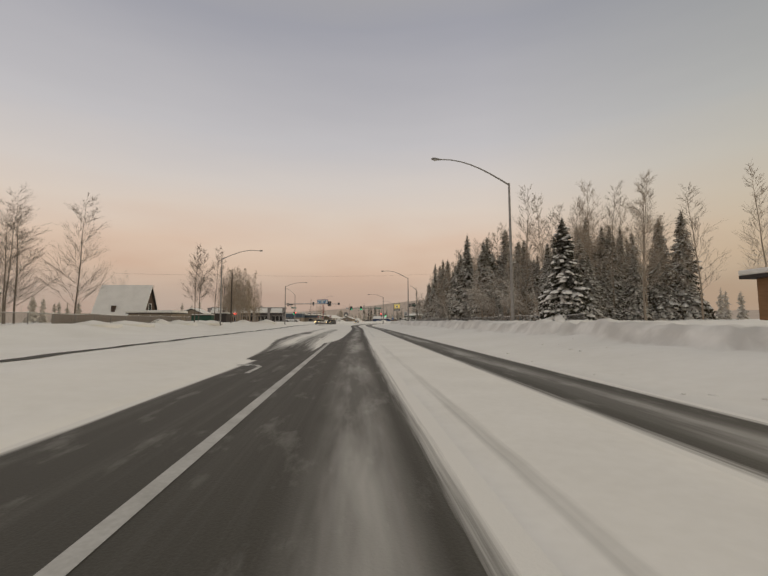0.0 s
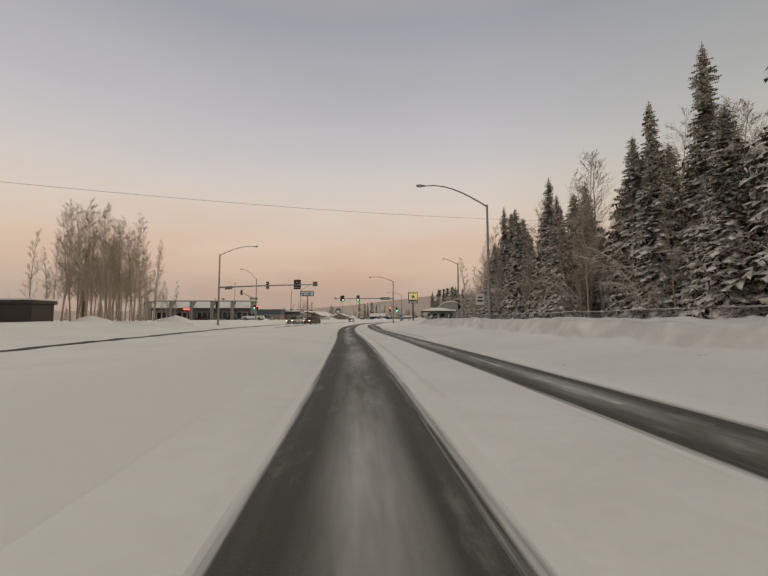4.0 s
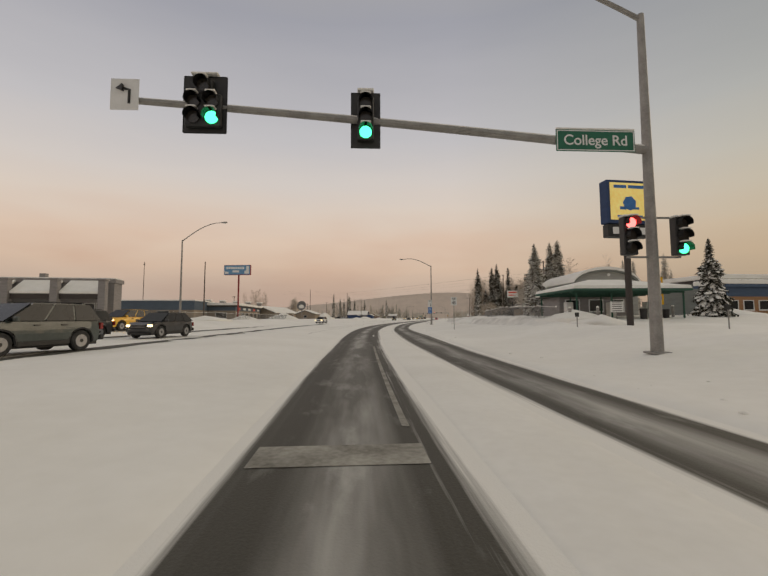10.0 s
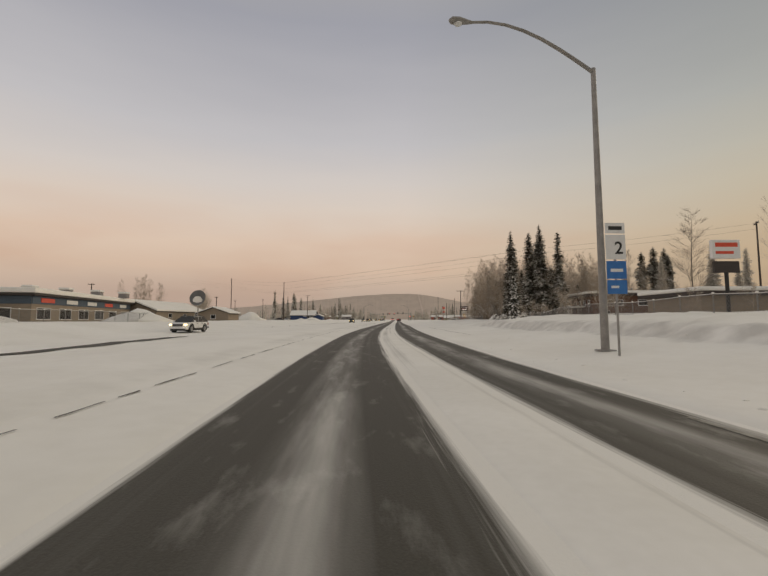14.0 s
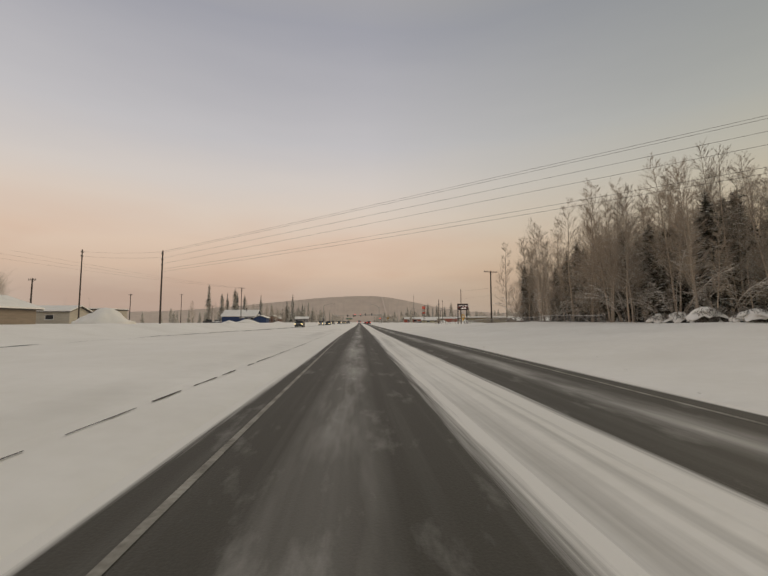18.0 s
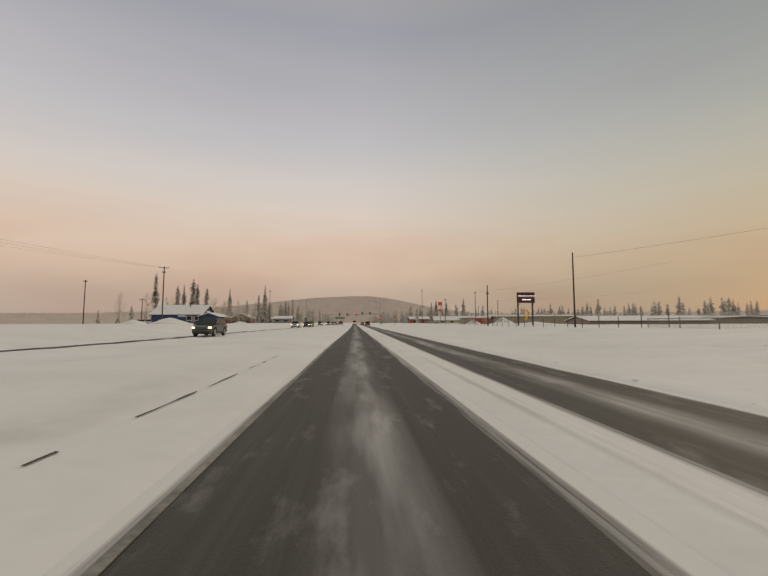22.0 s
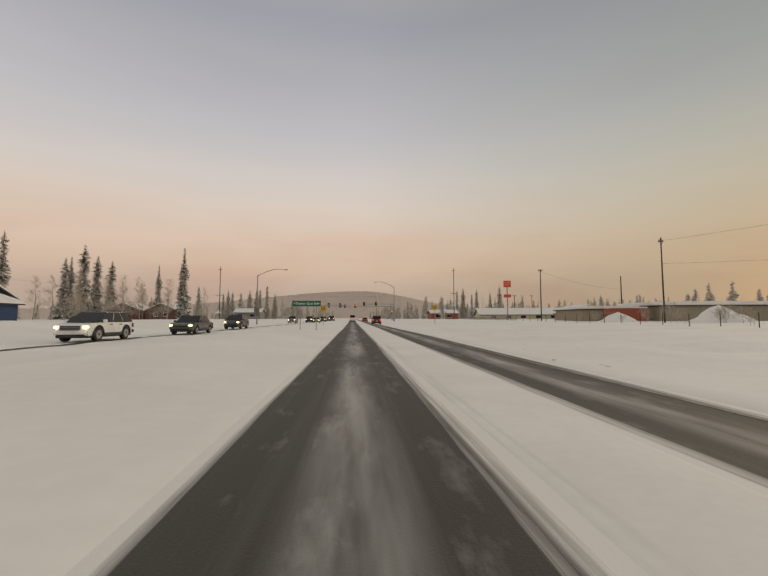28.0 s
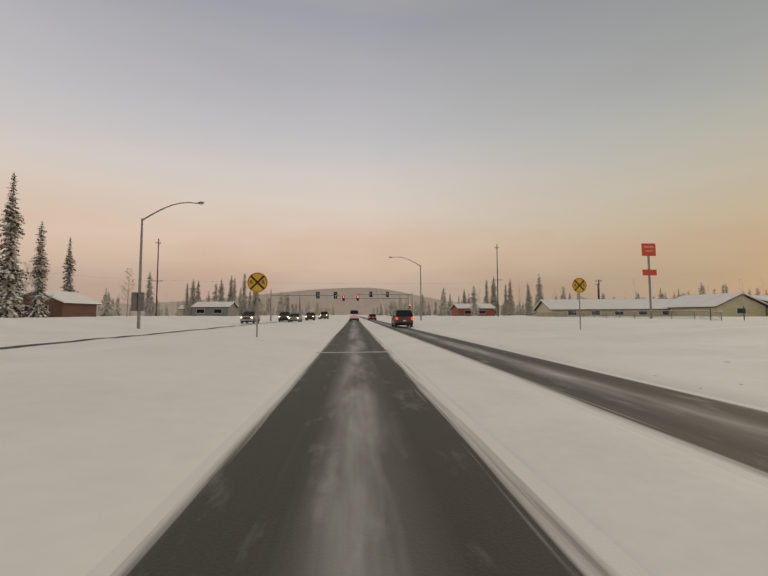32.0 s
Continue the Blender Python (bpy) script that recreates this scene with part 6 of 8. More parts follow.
def flat_building(s, d, lx, ly, h, mat, label, turn=0.0, snow=0.35, trim=DARKTRIM, windows=(), doors=(), over=0.4, base=0.0, band=None, name="building", deck=0.35):
    m = stand(s, d, turn)
    m.translation.z += base
    root = empty(name, m, label, "building")
    hx, hy = lx / 2, ly / 2
    part("wall", boxed(-hx, hx, -hy, hy, -0.6, h, 0.02), mat, root)
    part("roof", boxed(-hx - over, hx + over, -hy - over, hy + over, h + 0.003, h + deck, 0.03), trim, root)
    bm = boxed(-hx - over - 0.05, hx + over + 0.05, -hy - over - 0.05, hy + over + 0.05, h + deck + 0.003, h + deck + 0.003 + snow, 0.1)
    part("roof_snow", bm, ROOF_SNOW, root, "thick smooth snow on the roof")
    if band:
        part("wall_band", boxed(-hx - 0.02, hx + 0.02, -hy - 0.02, -hy - 0.003, h * 0.62, h * 0.98), band, root)
    for x, y, z, ww, hh, ax, out in windows:
        window(root, x, y, z, ww, hh, ax, out)
    for x, y, ax, out in doors:
        door(root, x, y, ax, out, DARKTRIM)
    return root


# A-shaped house behind the board fence
aframe = gable_house(77, -41.0, 8.0, 6.0, 0.7, 6.5, "x", BROWNW, "steep-roofed brown house with a thick white snow roof", eave=0.35, snow=0.24,
                     windows=((4.02, 0, 2.9, 0.9, 1.1, "x", 1),))
part("dormer", boxed(-1.2, -0.6, -2.6, -1.6, 2.0, 3.1, 0.03), BROWNW, aframe, "small dark dormer through the roof snow")
flat_building(68, -31.6, 6.4, 5, 1.6, TANW, "low tan shed with a snowy flat roof", over=0.3, snow=0.4, deck=0.1)
gable_house(92, -34.3, 4.2, 4.5, 1.9, 2.8, "y", TANW, "small pale house with a snowy gable roof", eave=0.3, snow=0.2, windows=((0.8, -2.27, 1.1, 0.7, 0.7, "y", -1),))
skip = empty("waste_skip", stand(75, -27.0, 0), "dark green steel waste container with snow on its lid", "waste container")
part("body", boxed(-1.7, 1.7, -0.8, 0.8, 0.05, 1.35, 0.04), GREENW, skip)
part("lid", boxed(-1.75, 1.75, -0.85, 0.85, 1.353, 1.43, 0.02), DARKTRIM, skip)
part("snow_cap", boxed(-1.7, 1.7, -0.8, 0.8, 1.433, 1.62, 0.08), ROOF_SNOW, skip)
for k in range(5):
    part("rib", boxed(-1.5 + 0.72 * k, -1.42 + 0.72 * k, -0.86, -0.803, 0.1, 1.3), GREENW, skip)
flat_building(100, -31.9, 4.2, 3.0, 1.7, DARKTRIM, "small dark shed with snow on top", over=0.2, snow=0.2)
flat_building(32, 44.0, 12, 9, 4.0, ORANGEW, "orange-brown wooden building with a snowy eave", over=0.9, snow=0.5, windows=((-2.5, -4.52, 1.6, 1.6, 1.2, "y", -1), (2.5, -4.52, 1.6, 1.6, 1.2, "y", -1)))
flat_building(47, -47, 10, 7, 3.4, BROWNW, "low brown building under snow", snow=0.4)

# arcade with columns beyond the crossing
m = stand(212, -70, 14)
m = Matrix.Translation((0, 0, 0.2)) @ m @ Matrix.Diagonal((1, 1, 1.3, 1))
arcade = empty("arcade_shop", m, "long grey stucco shop row with square columns and snowy awnings", "building")
part("wall", boxed(-19.5, 19.5, 0, 3.2, -0.8, 5.2, 0.03), GREYW, arcade)
part("parapet", boxed(-19.8, 19.8, -0.2, 3.4, 5.203, 5.75, 0.03), GREYW, arcade)
for k in range(6):
    x = -19.2 + k * 7.68
    part("column", boxed(x - 0.6, x + 0.6, -4.2, -3.0, -0.8, 5.3, 0.05), GREYW, arcade)
    part("column_cap", boxed(x - 0.75, x + 0.75, -4.35, -2.85, 5.303, 5.55, 0.04), GREYW, arcade)
    if k < 5:
        bm = boxed(x + 0.62, x + 7.06, -3.75, -0.2, 0.0, 0.34, 0.05)
        for v in bm.verts:
            v.co.z += 3.45 + 1.75 * (v.co.y + 3.75) / 3.55
        part("awning_snow", bm, ROOF_SNOW, arcade, "sloping snowy awning")
        part("fascia", boxed(x + 0.65, x + 7.03, -3.6, -3.3, 2.75, 3.38, 0.02), DARKTRIM, arcade)
        for j in range(3):
            window(arcade, x + 1.9 + j * 2.0, -0.03, 1.2, 1.6, 2.0, "y", -1)
bm = bmesh.new()
for k, w in enumerate((0.5, 0.4, 0.5, 0.45)):
    box(bm, -6.8 + 0.65 * k, -6.8 + 0.65 * k + w, -3.68, -3.62, 2.9, 3.3)
part("neon_sign", bm, NEON, arcade, "glowing red shop sign")
part("roof_snow", boxed(-19.6, 19.6, 0.0, 3.2, 5.753, 5.95, 0.08), ROOF_SNOW, arcade)
part("chimney", boxed(6, 7, 1.4, 2.4, 5.753, 6.6), GREYW, arcade)

# long low mall building
bluebox = flat_building(252, -68, 24, 16, 4.8, TANW, "blue-topped tan shop building with a low roof", turn=12, over=0.2, snow=0.3, trim=BLUEW, windows=((4, -8.02, 1.6, 3, 1.6, "y", -1), (-4, -8.02, 1.6, 3, 1.6, "y", -1)))
part("wall_cladding", boxed(-12.1, 12.1, -8.12, -8.005, 2.7, 4.78, 0.02), BLUEW, bluebox, "blue-grey metal cladding")
part("wall_cladding", boxed(12.005, 12.12, -8.0, 8.0, 2.7, 4.78, 0.02), BLUEW, bluebox, "blue-grey metal cladding")
mall = flat_building(274, -60, 14, 36, 3.9, TANW, "long low tan shop building with snow on the roof", turn=13.5, over=0.8, snow=0.75,
              windows=tuple((7.02, -15 + 6 * k, 1.3, 3.4, 1.6, "x", 1) for k in range(6)) + ((-3, -18.02, 1.3, 3, 1.6, "y", -1), (3, -18.02, 1.3, 3, 1.6, "y", -1)))
part("fascia", boxed(7.005, 7.12, -18, 18, 2.7, 3.85, 0.02), BLUEW, mall, "blue-grey metal fascia")
part("fascia", boxed(-7, 7, -18.12, -18.005, 2.7, 3.85, 0.02), BLUEW, mall, "blue-grey metal fascia")
for k in range(5):
    part("wall_sign", boxed(7.125, 7.18, -16 + 7 * k, -12.5 + 7 * k, 2.95, 3.6), SIGNWHITE if k % 3 else SIGNRED, mall, "plain shop sign panel")
for k in range(5):
    vent = tagged(finish("roof_vent", boxed(-0.8, 0.8, -0.8, 0.8, 0, 0.9, 0.05), GREYW), "grey roof ventilator with a snow cap", "roof vent", "roof vents")
    vent.matrix_world = on_road(263 + 6 * k, -60.5 + 1.4 * k, 13.5, 6.05)
    part("snow_cap", boxed(-0.95, 0.95, -0.95, 0.95, 0.903, 1.3, 0.15), ROOF_SNOW, vent)
gable_house(306, -57.5, 11, 24, 2.4, 4.6, "y", TANW, "tan low building with a broad snowy gable roof", snow=0.35, windows=((-2, -12.02, 1.2, 1.8, 0.9, "y", -1), (5.52, -6, 1.3, 1.4, 0.9, "x", 1), (5.52, 1, 1.3, 1.4, 0.9, "x", 1), (5.52, 7, 1.3, 1.4, 0.9, "x", 1)))
gable_house(309, -43.8, 8, 7, 2.0, 3.4, "y", TANW, "small tan porch building with a snowy roof", windows=((0, -3.52, 1.1, 1.2, 0.9, "y", -1),))
litshop = flat_building(398, -92, 26, 12, 4.2, CREAMW, "distant cream shop with lit sign", over=0.3, windows=((6, -6.02, 1.6, 4, 1.6, "y", -1), (-5, -6.02, 1.6, 4, 1.6, "y", -1)))
for x in (-9, -1, 6.5):
    part("floodlight", disc(bmesh.new(), (x, -6.5, 3.5), (0, 1, 0.3), 0.28, 0.12, 12), HEADLAMP, litshop, "bright yellow floodlight")
gable_house(351, -64, 8, 6, 2.6, 3.6, "x", CREAMW, "small cream building with snow on the roof", windows=((0, -3.02, 1.4, 1.6, 0.9, "y", -1),))

# canopy, round-roofed hall and shops on the east
m = Matrix.Translation((0, 0, -0.25)) @ stand(178, 20.8) @ Matrix.Diagonal((0.86, 1, 1, 1))
can = empty("canopy", m, "green-edged canopy under thick snow on thin posts", "canopy")
part("canopy_roof", boxed(-5.4, 5.4, -4.0, 4.0, 2.24, 2.42, 0.03), GREENW, can)
for k in range(5):
    part("joist", boxed(-5.2, 5.2, -3.3 + 1.6 * k, -3.15 + 1.6 * k, 2.10, 2.237), GREENW, can)
bm = bmesh.new()
rim_ = [bm.verts.new(v) for v in ((-5.35, -3.95, 2.423), (5.35, -3.95, 2.423), (5.35, 3.95, 2.423), (-5.35, 3.95, 2.423))]
top_ = [bm.verts.new(v) for v in ((-5.3, -3.9, 2.66), (5.3, -3.9, 2.66), (5.3, 3.9, 2.66), (-5.3, 3.9, 2.66))]
peak_ = [bm.verts.new(v) for v in ((-1.6, 0, 3.45), (1.6, 0, 3.45))]
for k in range(4):
    bm.faces.new((rim_[k], rim_[(k + 1) % 4], top_[(k + 1) % 4], top_[k]))
bm.faces.new((top_[0], top_[1], peak_[1], peak_[0]))
bm.faces.new((top_[1], top_[2], peak_[1]))
bm.faces.new((top_[2], top_[3], peak_[0], peak_[1]))
bm.faces.new((top_[3], top_[0], peak_[0]))
bm.faces.new(rim_[::-1])
part("canopy_snow", bm, ROOF_SNOW, can, "smooth hipped load of white snow")
for x in (-4.9, -1.7, 1.7, 4.9):
    for y in (-3.5, 3.5):
        part("post", boxed(x - 0.055, x + 0.055, y - 0.055, y + 0.055, -0.8, 2.095), GREENW, can)
for x in (-3.8, 0.5, 4.2):
    part("pump", boxed(x - 0.35, x + 0.35, -0.3, 0.3, -0.3, 1.5, 0.05), SIGNWHITE, can, "pale fuel pump")
for s, d in ((173.2, 17.6), (173.6, 20.2), (174.2, 22.8), (176.5, 25.6), (180, 26.2), (172.6, 15.2)):
    bol = empty("bollard", stand(s, d), "short grey steel bollard capped with snow", "bollard", "bollards by the canopy")
    part("post", tube(bmesh.new(), [(0, 0, -0.3), (0, 0, 0.95)], 0.11, 10), GALV, bol)
    part("snow_cap", tube(bmesh.new(), [(0, 0, 0.953), (0, 0, 1.03), (0, 0, 1.08)], [0.12, 0.10, 0.03], 10), ROOF_SNOW, bol)
for s, d in ((174.0, 21.6), (175.6, 24.4)):
    bin_ = empty("waste_bin", stand(s, d), "black round waste bin beside the pumps", "waste bin", "waste bins")
    part("body", tube(bmesh.new(), [(0, 0, -0.1), (0, 0, 0.75)], [0.22, 0.28], 12), BLACK, bin_)
    part("rim", tube(bmesh.new(), [(0, 0, 0.753), (0, 0, 0.80)], [0.30, 0.29], 12), BLACK, bin_)
flat_building(186.8, 22.9, 7.0, 4.4, 2.0, GREYW, "low grey kiosk with dark windows", over=0.6, snow=0.6, deck=0.15, windows=((-2.2, -2.22, 1.1, 1.3, 1.1, "y", -1), (0.2, -2.22, 1.1, 1.3, 1.1, "y", -1), (2.4, -2.22, 1.1, 1.1, 1.1, "y", -1)))
m = stand(191.5, 26.0)
quon = empty("round_roofed_hall", m, "small hall with a curved roof under snow", "building")
arc = [(3.5 * math.cos(radians(a)), 3.3 + 1.7 * math.sin(radians(a))) for a in range(0, 181, 12)]
shell = [(3.5, -0.5)] + arc + [(-3.5, -0.5)]
part("end_wall", prism(bmesh.new(), shell, -3.0, -2.9), wall_mat("pale_frosted_panels", (0.30, 0.30, 0.28)), quon)
part("back_wall", prism(bmesh.new(), shell, 6.9, 7.0), GREYW, quon)
for sg in (-1, 1):
    part("side_wall", boxed(*sorted((sg * 3.5, sg * 3.4)), -2.9, 6.9, -0.5, 3.3), PALETRIM, quon)
part("roof", prism(bmesh.new(), [(x * 1.05, (z - 3.3) * 1.05 + 3.36) for x, z in arc] + arc[::-1], -3.4, 7.3), PALETRIM, quon)
part("roof_snow", prism(bmesh.new(), [(x * 1.07, (z - 3.3) * 1.22 + 3.40) for x, z in arc[1:-1]] + [(x * 1.052, (z - 3.3) * 1.052 + 3.365) for x, z in arc[1:-1]][::-1], -3.45, 7.35), ROOF_SNOW, quon)
for x in (-2.0, 2.0):
    window(quon, x, -3.02, 2.4, 1.1, 0.8, "y", -1)
part("flood_lamp", disc(bmesh.new(), (0.4, -3.06, 4.6), (0, 1, 0.2), 0.16, 0.1, 10), SIGNWHITE, quon, "white globe lamp under the curved eave")
flat_building(200, 47, 12, 9, 4.2, PALETRIM, "grey-green shop building with a snowy roof", turn=8, over=0.3, snow=0.6)
shop = flat_building(193, 43.5, 6.4, 3.0, 3.3, SHOPBLUE, "small shop with a blue fascia under thick snow", turn=8, over=0.4, snow=0.55, trim=SHOPBLUE)
part("front", boxed(-3.15, 3.15, -1.6, -1.51, -0.4, 2.2, 0.01), ORANGEW, shop, "orange-brown wooden front")
for k in range(3):
    window(shop, -2.0 + 2.0 * k, -1.63, 1.2, 1.2, 1.0, "y", -1)
flat_building(160, 74, 14, 10, 3.4, TANW, "distant low shop with lamps under its eave", over=0.5)
REDBROWN = wall_mat("red_brown_siding", (0.115, 0.062, 0.04))
lodge = flat_building(271, 41.2, 12.5, 10, 3.7, REDBROWN, "two-storey red-brown house with wide snowy eaves", turn=-6, over=0.9, snow=0.4,
              windows=tuple((-6.27, -3.6 + 2.1 * k, 2.6, 0.7, 0.9, "x", -1) for k in range(4)) + ((-3.4, -5.02, 2.6, 3.4, 0.8, "y", -1), (1.5, -5.02, 2.6, 1.8, 0.8, "y", -1), (-4.2, -5.02, 0.9, 1.0, 0.9, "y", -1)), doors=((3.2, -5.02, "y", -1),))
part("porch_roof", boxed(-8.2, -6.3, -1.2, 2.4, 1.75, 1.9, 0.03), DARKTRIM, lodge)
part("porch_snow", boxed(-8.3, -6.3, -1.3, 2.5, 1.903, 2.2, 0.12), ROOF_SNOW, lodge, "pillow of snow on the porch roof")
part("chimney", tube(bmesh.new(), [(1.5, -1, 4.0), (1.5, -1, 5.2)], 0.16, 8), GALV, lodge)
flat_building(238, 34, 12, 7, 1.7, TANW, "low shed with a snowy flat roof behind the fence", over=0.6, snow=0.35)

# west side further on
bluehouse = gable_house(444, -51.5, 14, 11, 2.6, 5.2, "x", NAVYW, "bright blue building with a snowy gable roof", eave=0.5, snow=0.25,
            windows=((3.5, -5.52, 1.5, 1.4, 1.2, "y", -1), (5.6, -5.52, 1.5, 1.0, 1.2, "y", -1), (7.02, 1.5, 1.5, 1.6, 1.2, "x", 1)), base=0.2)
gable_house(441, -42.3, 5, 6, 1.9, 2.8, "y", NAVYW, "blue entrance porch with a snowy roof", base=0.2)
part("stovepipe", tube(bmesh.new(), [(2.2, -1.5, 4.0), (2.2, -1.5, 6.4)], 0.12, 8), BLACK, bluehouse)
part("wall_sign", boxed(7.03, 7.08, -1.6, 1.4, 3.2, 3.7), SIGNWHITE, bluehouse, "white sign with plain bars on the gable")
part("wall_sign", boxed(0.4, 2.6, -5.6, -5.53, 1.9, 2.4), SIGNWHITE, bluehouse, "white sign with plain bars on the wall")
door(bluehouse, 4.6, -5.52, "y", -1, GREYW)
LOGW = wall_mat("red_brown_logs", (0.12, 0.062, 0.045), 1.4, 0.5, (0.5, 0.5, 8))
gable_house(512, -51.5, 8, 9, 2.4, 4.2, "y", LOGW, "brown cabin with a snowy gable roof", windows=((1.2, -4.52, 1.4, 1.1, 0.9, "y", -1), (-1.4, -4.52, 1.4, 0.9, 0.9, "y", -1)))
gable_house(514, -62.5, 8.5, 9, 2.6, 4.4, "y", LOGW, "dark log cabin with a snowy roof", windows=((0, -4.52, 1.5, 1.2, 1.0, "y", -1),))
for s, d, lx, mt in ((566, -42, 10, GREYW), (600, -58, 14, YELW), (576, 41, 12, REDW), (612, 50, 14, GREYW)):
    gable_house(s, d, lx, 9, 2.6, 4.0, "x", mt, "low distant shop with a snowy roof", windows=((2, -4.52, 1.4, 2.2, 1.1, "y", -1), (-3, -4.52, 1.4, 2.2, 1.1, "y", -1)))
# east side further on
flat_building(464, 44, 9, 12, 1.9, STOREW, "long low tan storage building with snow on the roof", turn=-8, over=0.4, snow=0.5, deck=0.14)
flat_building(457, 62, 26, 12, 2.4, STOREW, "long tan storage building under snow", turn=-8, over=0.4, snow=0.6, deck=0.14)
for s, d in ((455, 44.2),):
    m = stand(s, d, -8)
    crate = empty("shipping_container", m, "red steel container standing in the snow", "container", "red containers")
    part("body", boxed(-2.9, 2.9, -1.2, 1.2, 0.0, 2.2, 0.03), REDW, crate)
    part("snow_cap", boxed(-2.85, 2.85, -1.15, 1.15, 2.203, 2.42, 0.08), ROOF_SNOW, crate)
    for k in range(12):
        part("rib", boxed(-2.7 + 0.48 * k, -2.6 + 0.48 * k, -1.24, -1.203, 0.1, 2.1), REDW, crate)
gable_house(519, 53, 26, 10, 1.4, 3.2, "x", YELW, "pale yellow long building with a snowy gable roof", turn=-8, windows=tuple((-9 + 4.5 * k, -5.02, 0.7, 1.6, 0.8, "y", -1) for k in range(5)))
gable_house(508, 66, 9, 12, 1.8, 3.8, "y", YELW, "pale yellow gable-ended building under snow", windows=((0, -6.02, 1.0, 1.6, 0.9, "y", -1),))
gable_house(505, 84, 26, 11, 1.8, 3.4, "x", YELW, "long pale yellow building under snow", windows=tuple((-9 + 4.5 * k, -5.52, 0.9, 1.6, 0.8, "y", -1) for k in range(5)))
gable_house(430, 82, 34, 14, 0.9, 2.1, "x", TANW, "long low yard building under a broad snowy roof", turn=-4)
flat_building(432, 110, 30, 8, 1.6, TANW, "long low distant yard building under snow", over=0.2, snow=0.5)


def snow_pile(s, d, r, h, label="cone-shaped pile of cleared white snow"):
    bm = bmesh.new()
    bmesh.ops.create_uvsphere(bm, u_segments=26, v_segments=12, radius=1)
    rnd = random.Random(int(s * 7 + d))
    for v in bm.verts:
        rr = math.hypot(v.co.x, v.co.y)
        z = max(v.co.z, 0)
        k = 1 + 0.22 * noise.noise(v.co * 1.9 + Vector((s, d, 0))) + 0.1 * noise.noise(v.co * 5 + Vector((d, s, 0)))
        v.co = Vector((v.co.x * r * k, v.co.y * r * k, h * k * max(0.0, 1.04 - min(rr, 1.0)) ** 0.85 * (1 if v.co.z > -0.05 else 0) - (0.4 if v.co.z <= 0 else 0.02)))
    for f in bm.faces:
        f.smooth = True
    ob = tagged(finish("snow_mound", bm, SNOW), label, "snow mound", "snow mounds")
    ob.matrix_world = stand(s, d, rnd.uniform(0, 360))
    return ob


for s, d, r, h in ((404, 40, 8, 0.9), (414, 36, 5, 0.8), (450, 39.5, 2.6, 1.6), (440, 46.0, 3.6, 2.2), (334, -44.5, 4.6, 2.9), (341, -48, 3.5, 1.6), (205, -27, 4, 0.7), (172, -30, 3.5, 1.1), (173, 15.6, 2.6, 0.85), (169, 15.6, 1.8, 0.7), (196, 12, 2.0, 0.7), (176, 40, 5, 0.8),
                   (186, 37, 4, 0.85), (405, -39, 4.0, 1.4), (398, -43, 2.6, 1.0), (455, -38, 2.5, 0.9), (262, -36, 4.5, 2.0), (56, -26, 1.6, 0.6), (118, -25, 2.5, 0.9), (103, -27, 2, 0.7),
                   (150, 38, 4, 0.7), (41, -25.0, 2.2, 0.5), (47, -25.3, 2.8, 0.45), (60, -25.0, 2.4, 0.55), (68, -25.2, 3.0, 0.5), (74, -25.4, 2.0, 0.6), (232, -33, 3, 1.0), (240, -36, 2.4, 0.9)):
    snow_pile(s, d, r, h)


# ---- signs ----
BOARDDARK = material("dark_sign_board", (0.03, 0.028, 0.026), (0.05, 0.046, 0.042), rough=0.6)
LITSIGN = material("lit_yellow_sign", (0.9, 0.6, 0.12), (1.0, 0.75, 0.25), glow=0.8)
def post_sign(s, d, z0, z1, w, plate_mat, label, posts=1, mat=GALV, turn=0.0, category="road sign", name="road_sign", thick=0.02, r=0.035):
    m = stand(s, d, turn)
    root = empty(name, m, label, category)
    g = m.translation.z
    for k in range(posts):
        x = 0 if posts == 1 else -w * 0.22 + w * 0.56 * k / (posts - 1)
        part("post", tube(bmesh.new(), [(x, 0.02, -0.3), (x, 0.02, z1 - g - 0.05 if name == "road_sign" else z0 - g)], r, 6), mat, root)
    plate = part("sign_plate", boxed(-w / 2, w / 2, -thick - 0.02, -0.02, z0 - g, z1 - g, 0.006), plate_mat, root)
    return root, (z0 + z1) / 2 - g, thick + 0.02


X90 = Matrix.Rotation(radians(90), 4, "X")


def words(root, text, x, y, z, size, mat):
    return lettering(text, size, mat, root, Matrix.Translation((x, y, z)) @ X90)


def bars(root, rows, y, mat, name="writing_bar"):
    for x0, x1, z0, z1 in rows:
        part(name, boxed(x0, x1, y - 0.006, y, z0, z1), mat, root)


def arrow(bm, x, z, sg, size, y):
    box(bm, min(x, x + sg * size * 0.55), max(x, x + sg * size * 0.55), y - 0.006, y, z - size * 0.12, z + size * 0.12)
    a = [bm.verts.new((x + sg * size * 0.5, yy, z + size * 0.42)) for yy in (y, y - 0.006)]
    c = [bm.verts.new((x + sg * size * 0.5, yy, z - size * 0.42)) for yy in (y, y - 0.006)]
    t = [bm.verts.new((x + sg * size, yy, z)) for yy in (y, y - 0.006)]
    bm.faces.new((a[1], c[1], t[1]))
    bm.faces.new((a[0], t[0], c[0]))


# guide sign before the second crossing
root, zc, th = post_sign(430.0, -4.15, 2.42, 2.94, 2.6, SIGNGREEN, "long green guide sign on two steel posts", posts=2)
words(root, "Trainor Gate Rd", 0, -th - 0.004, zc, 0.30, SIGNWHITE)
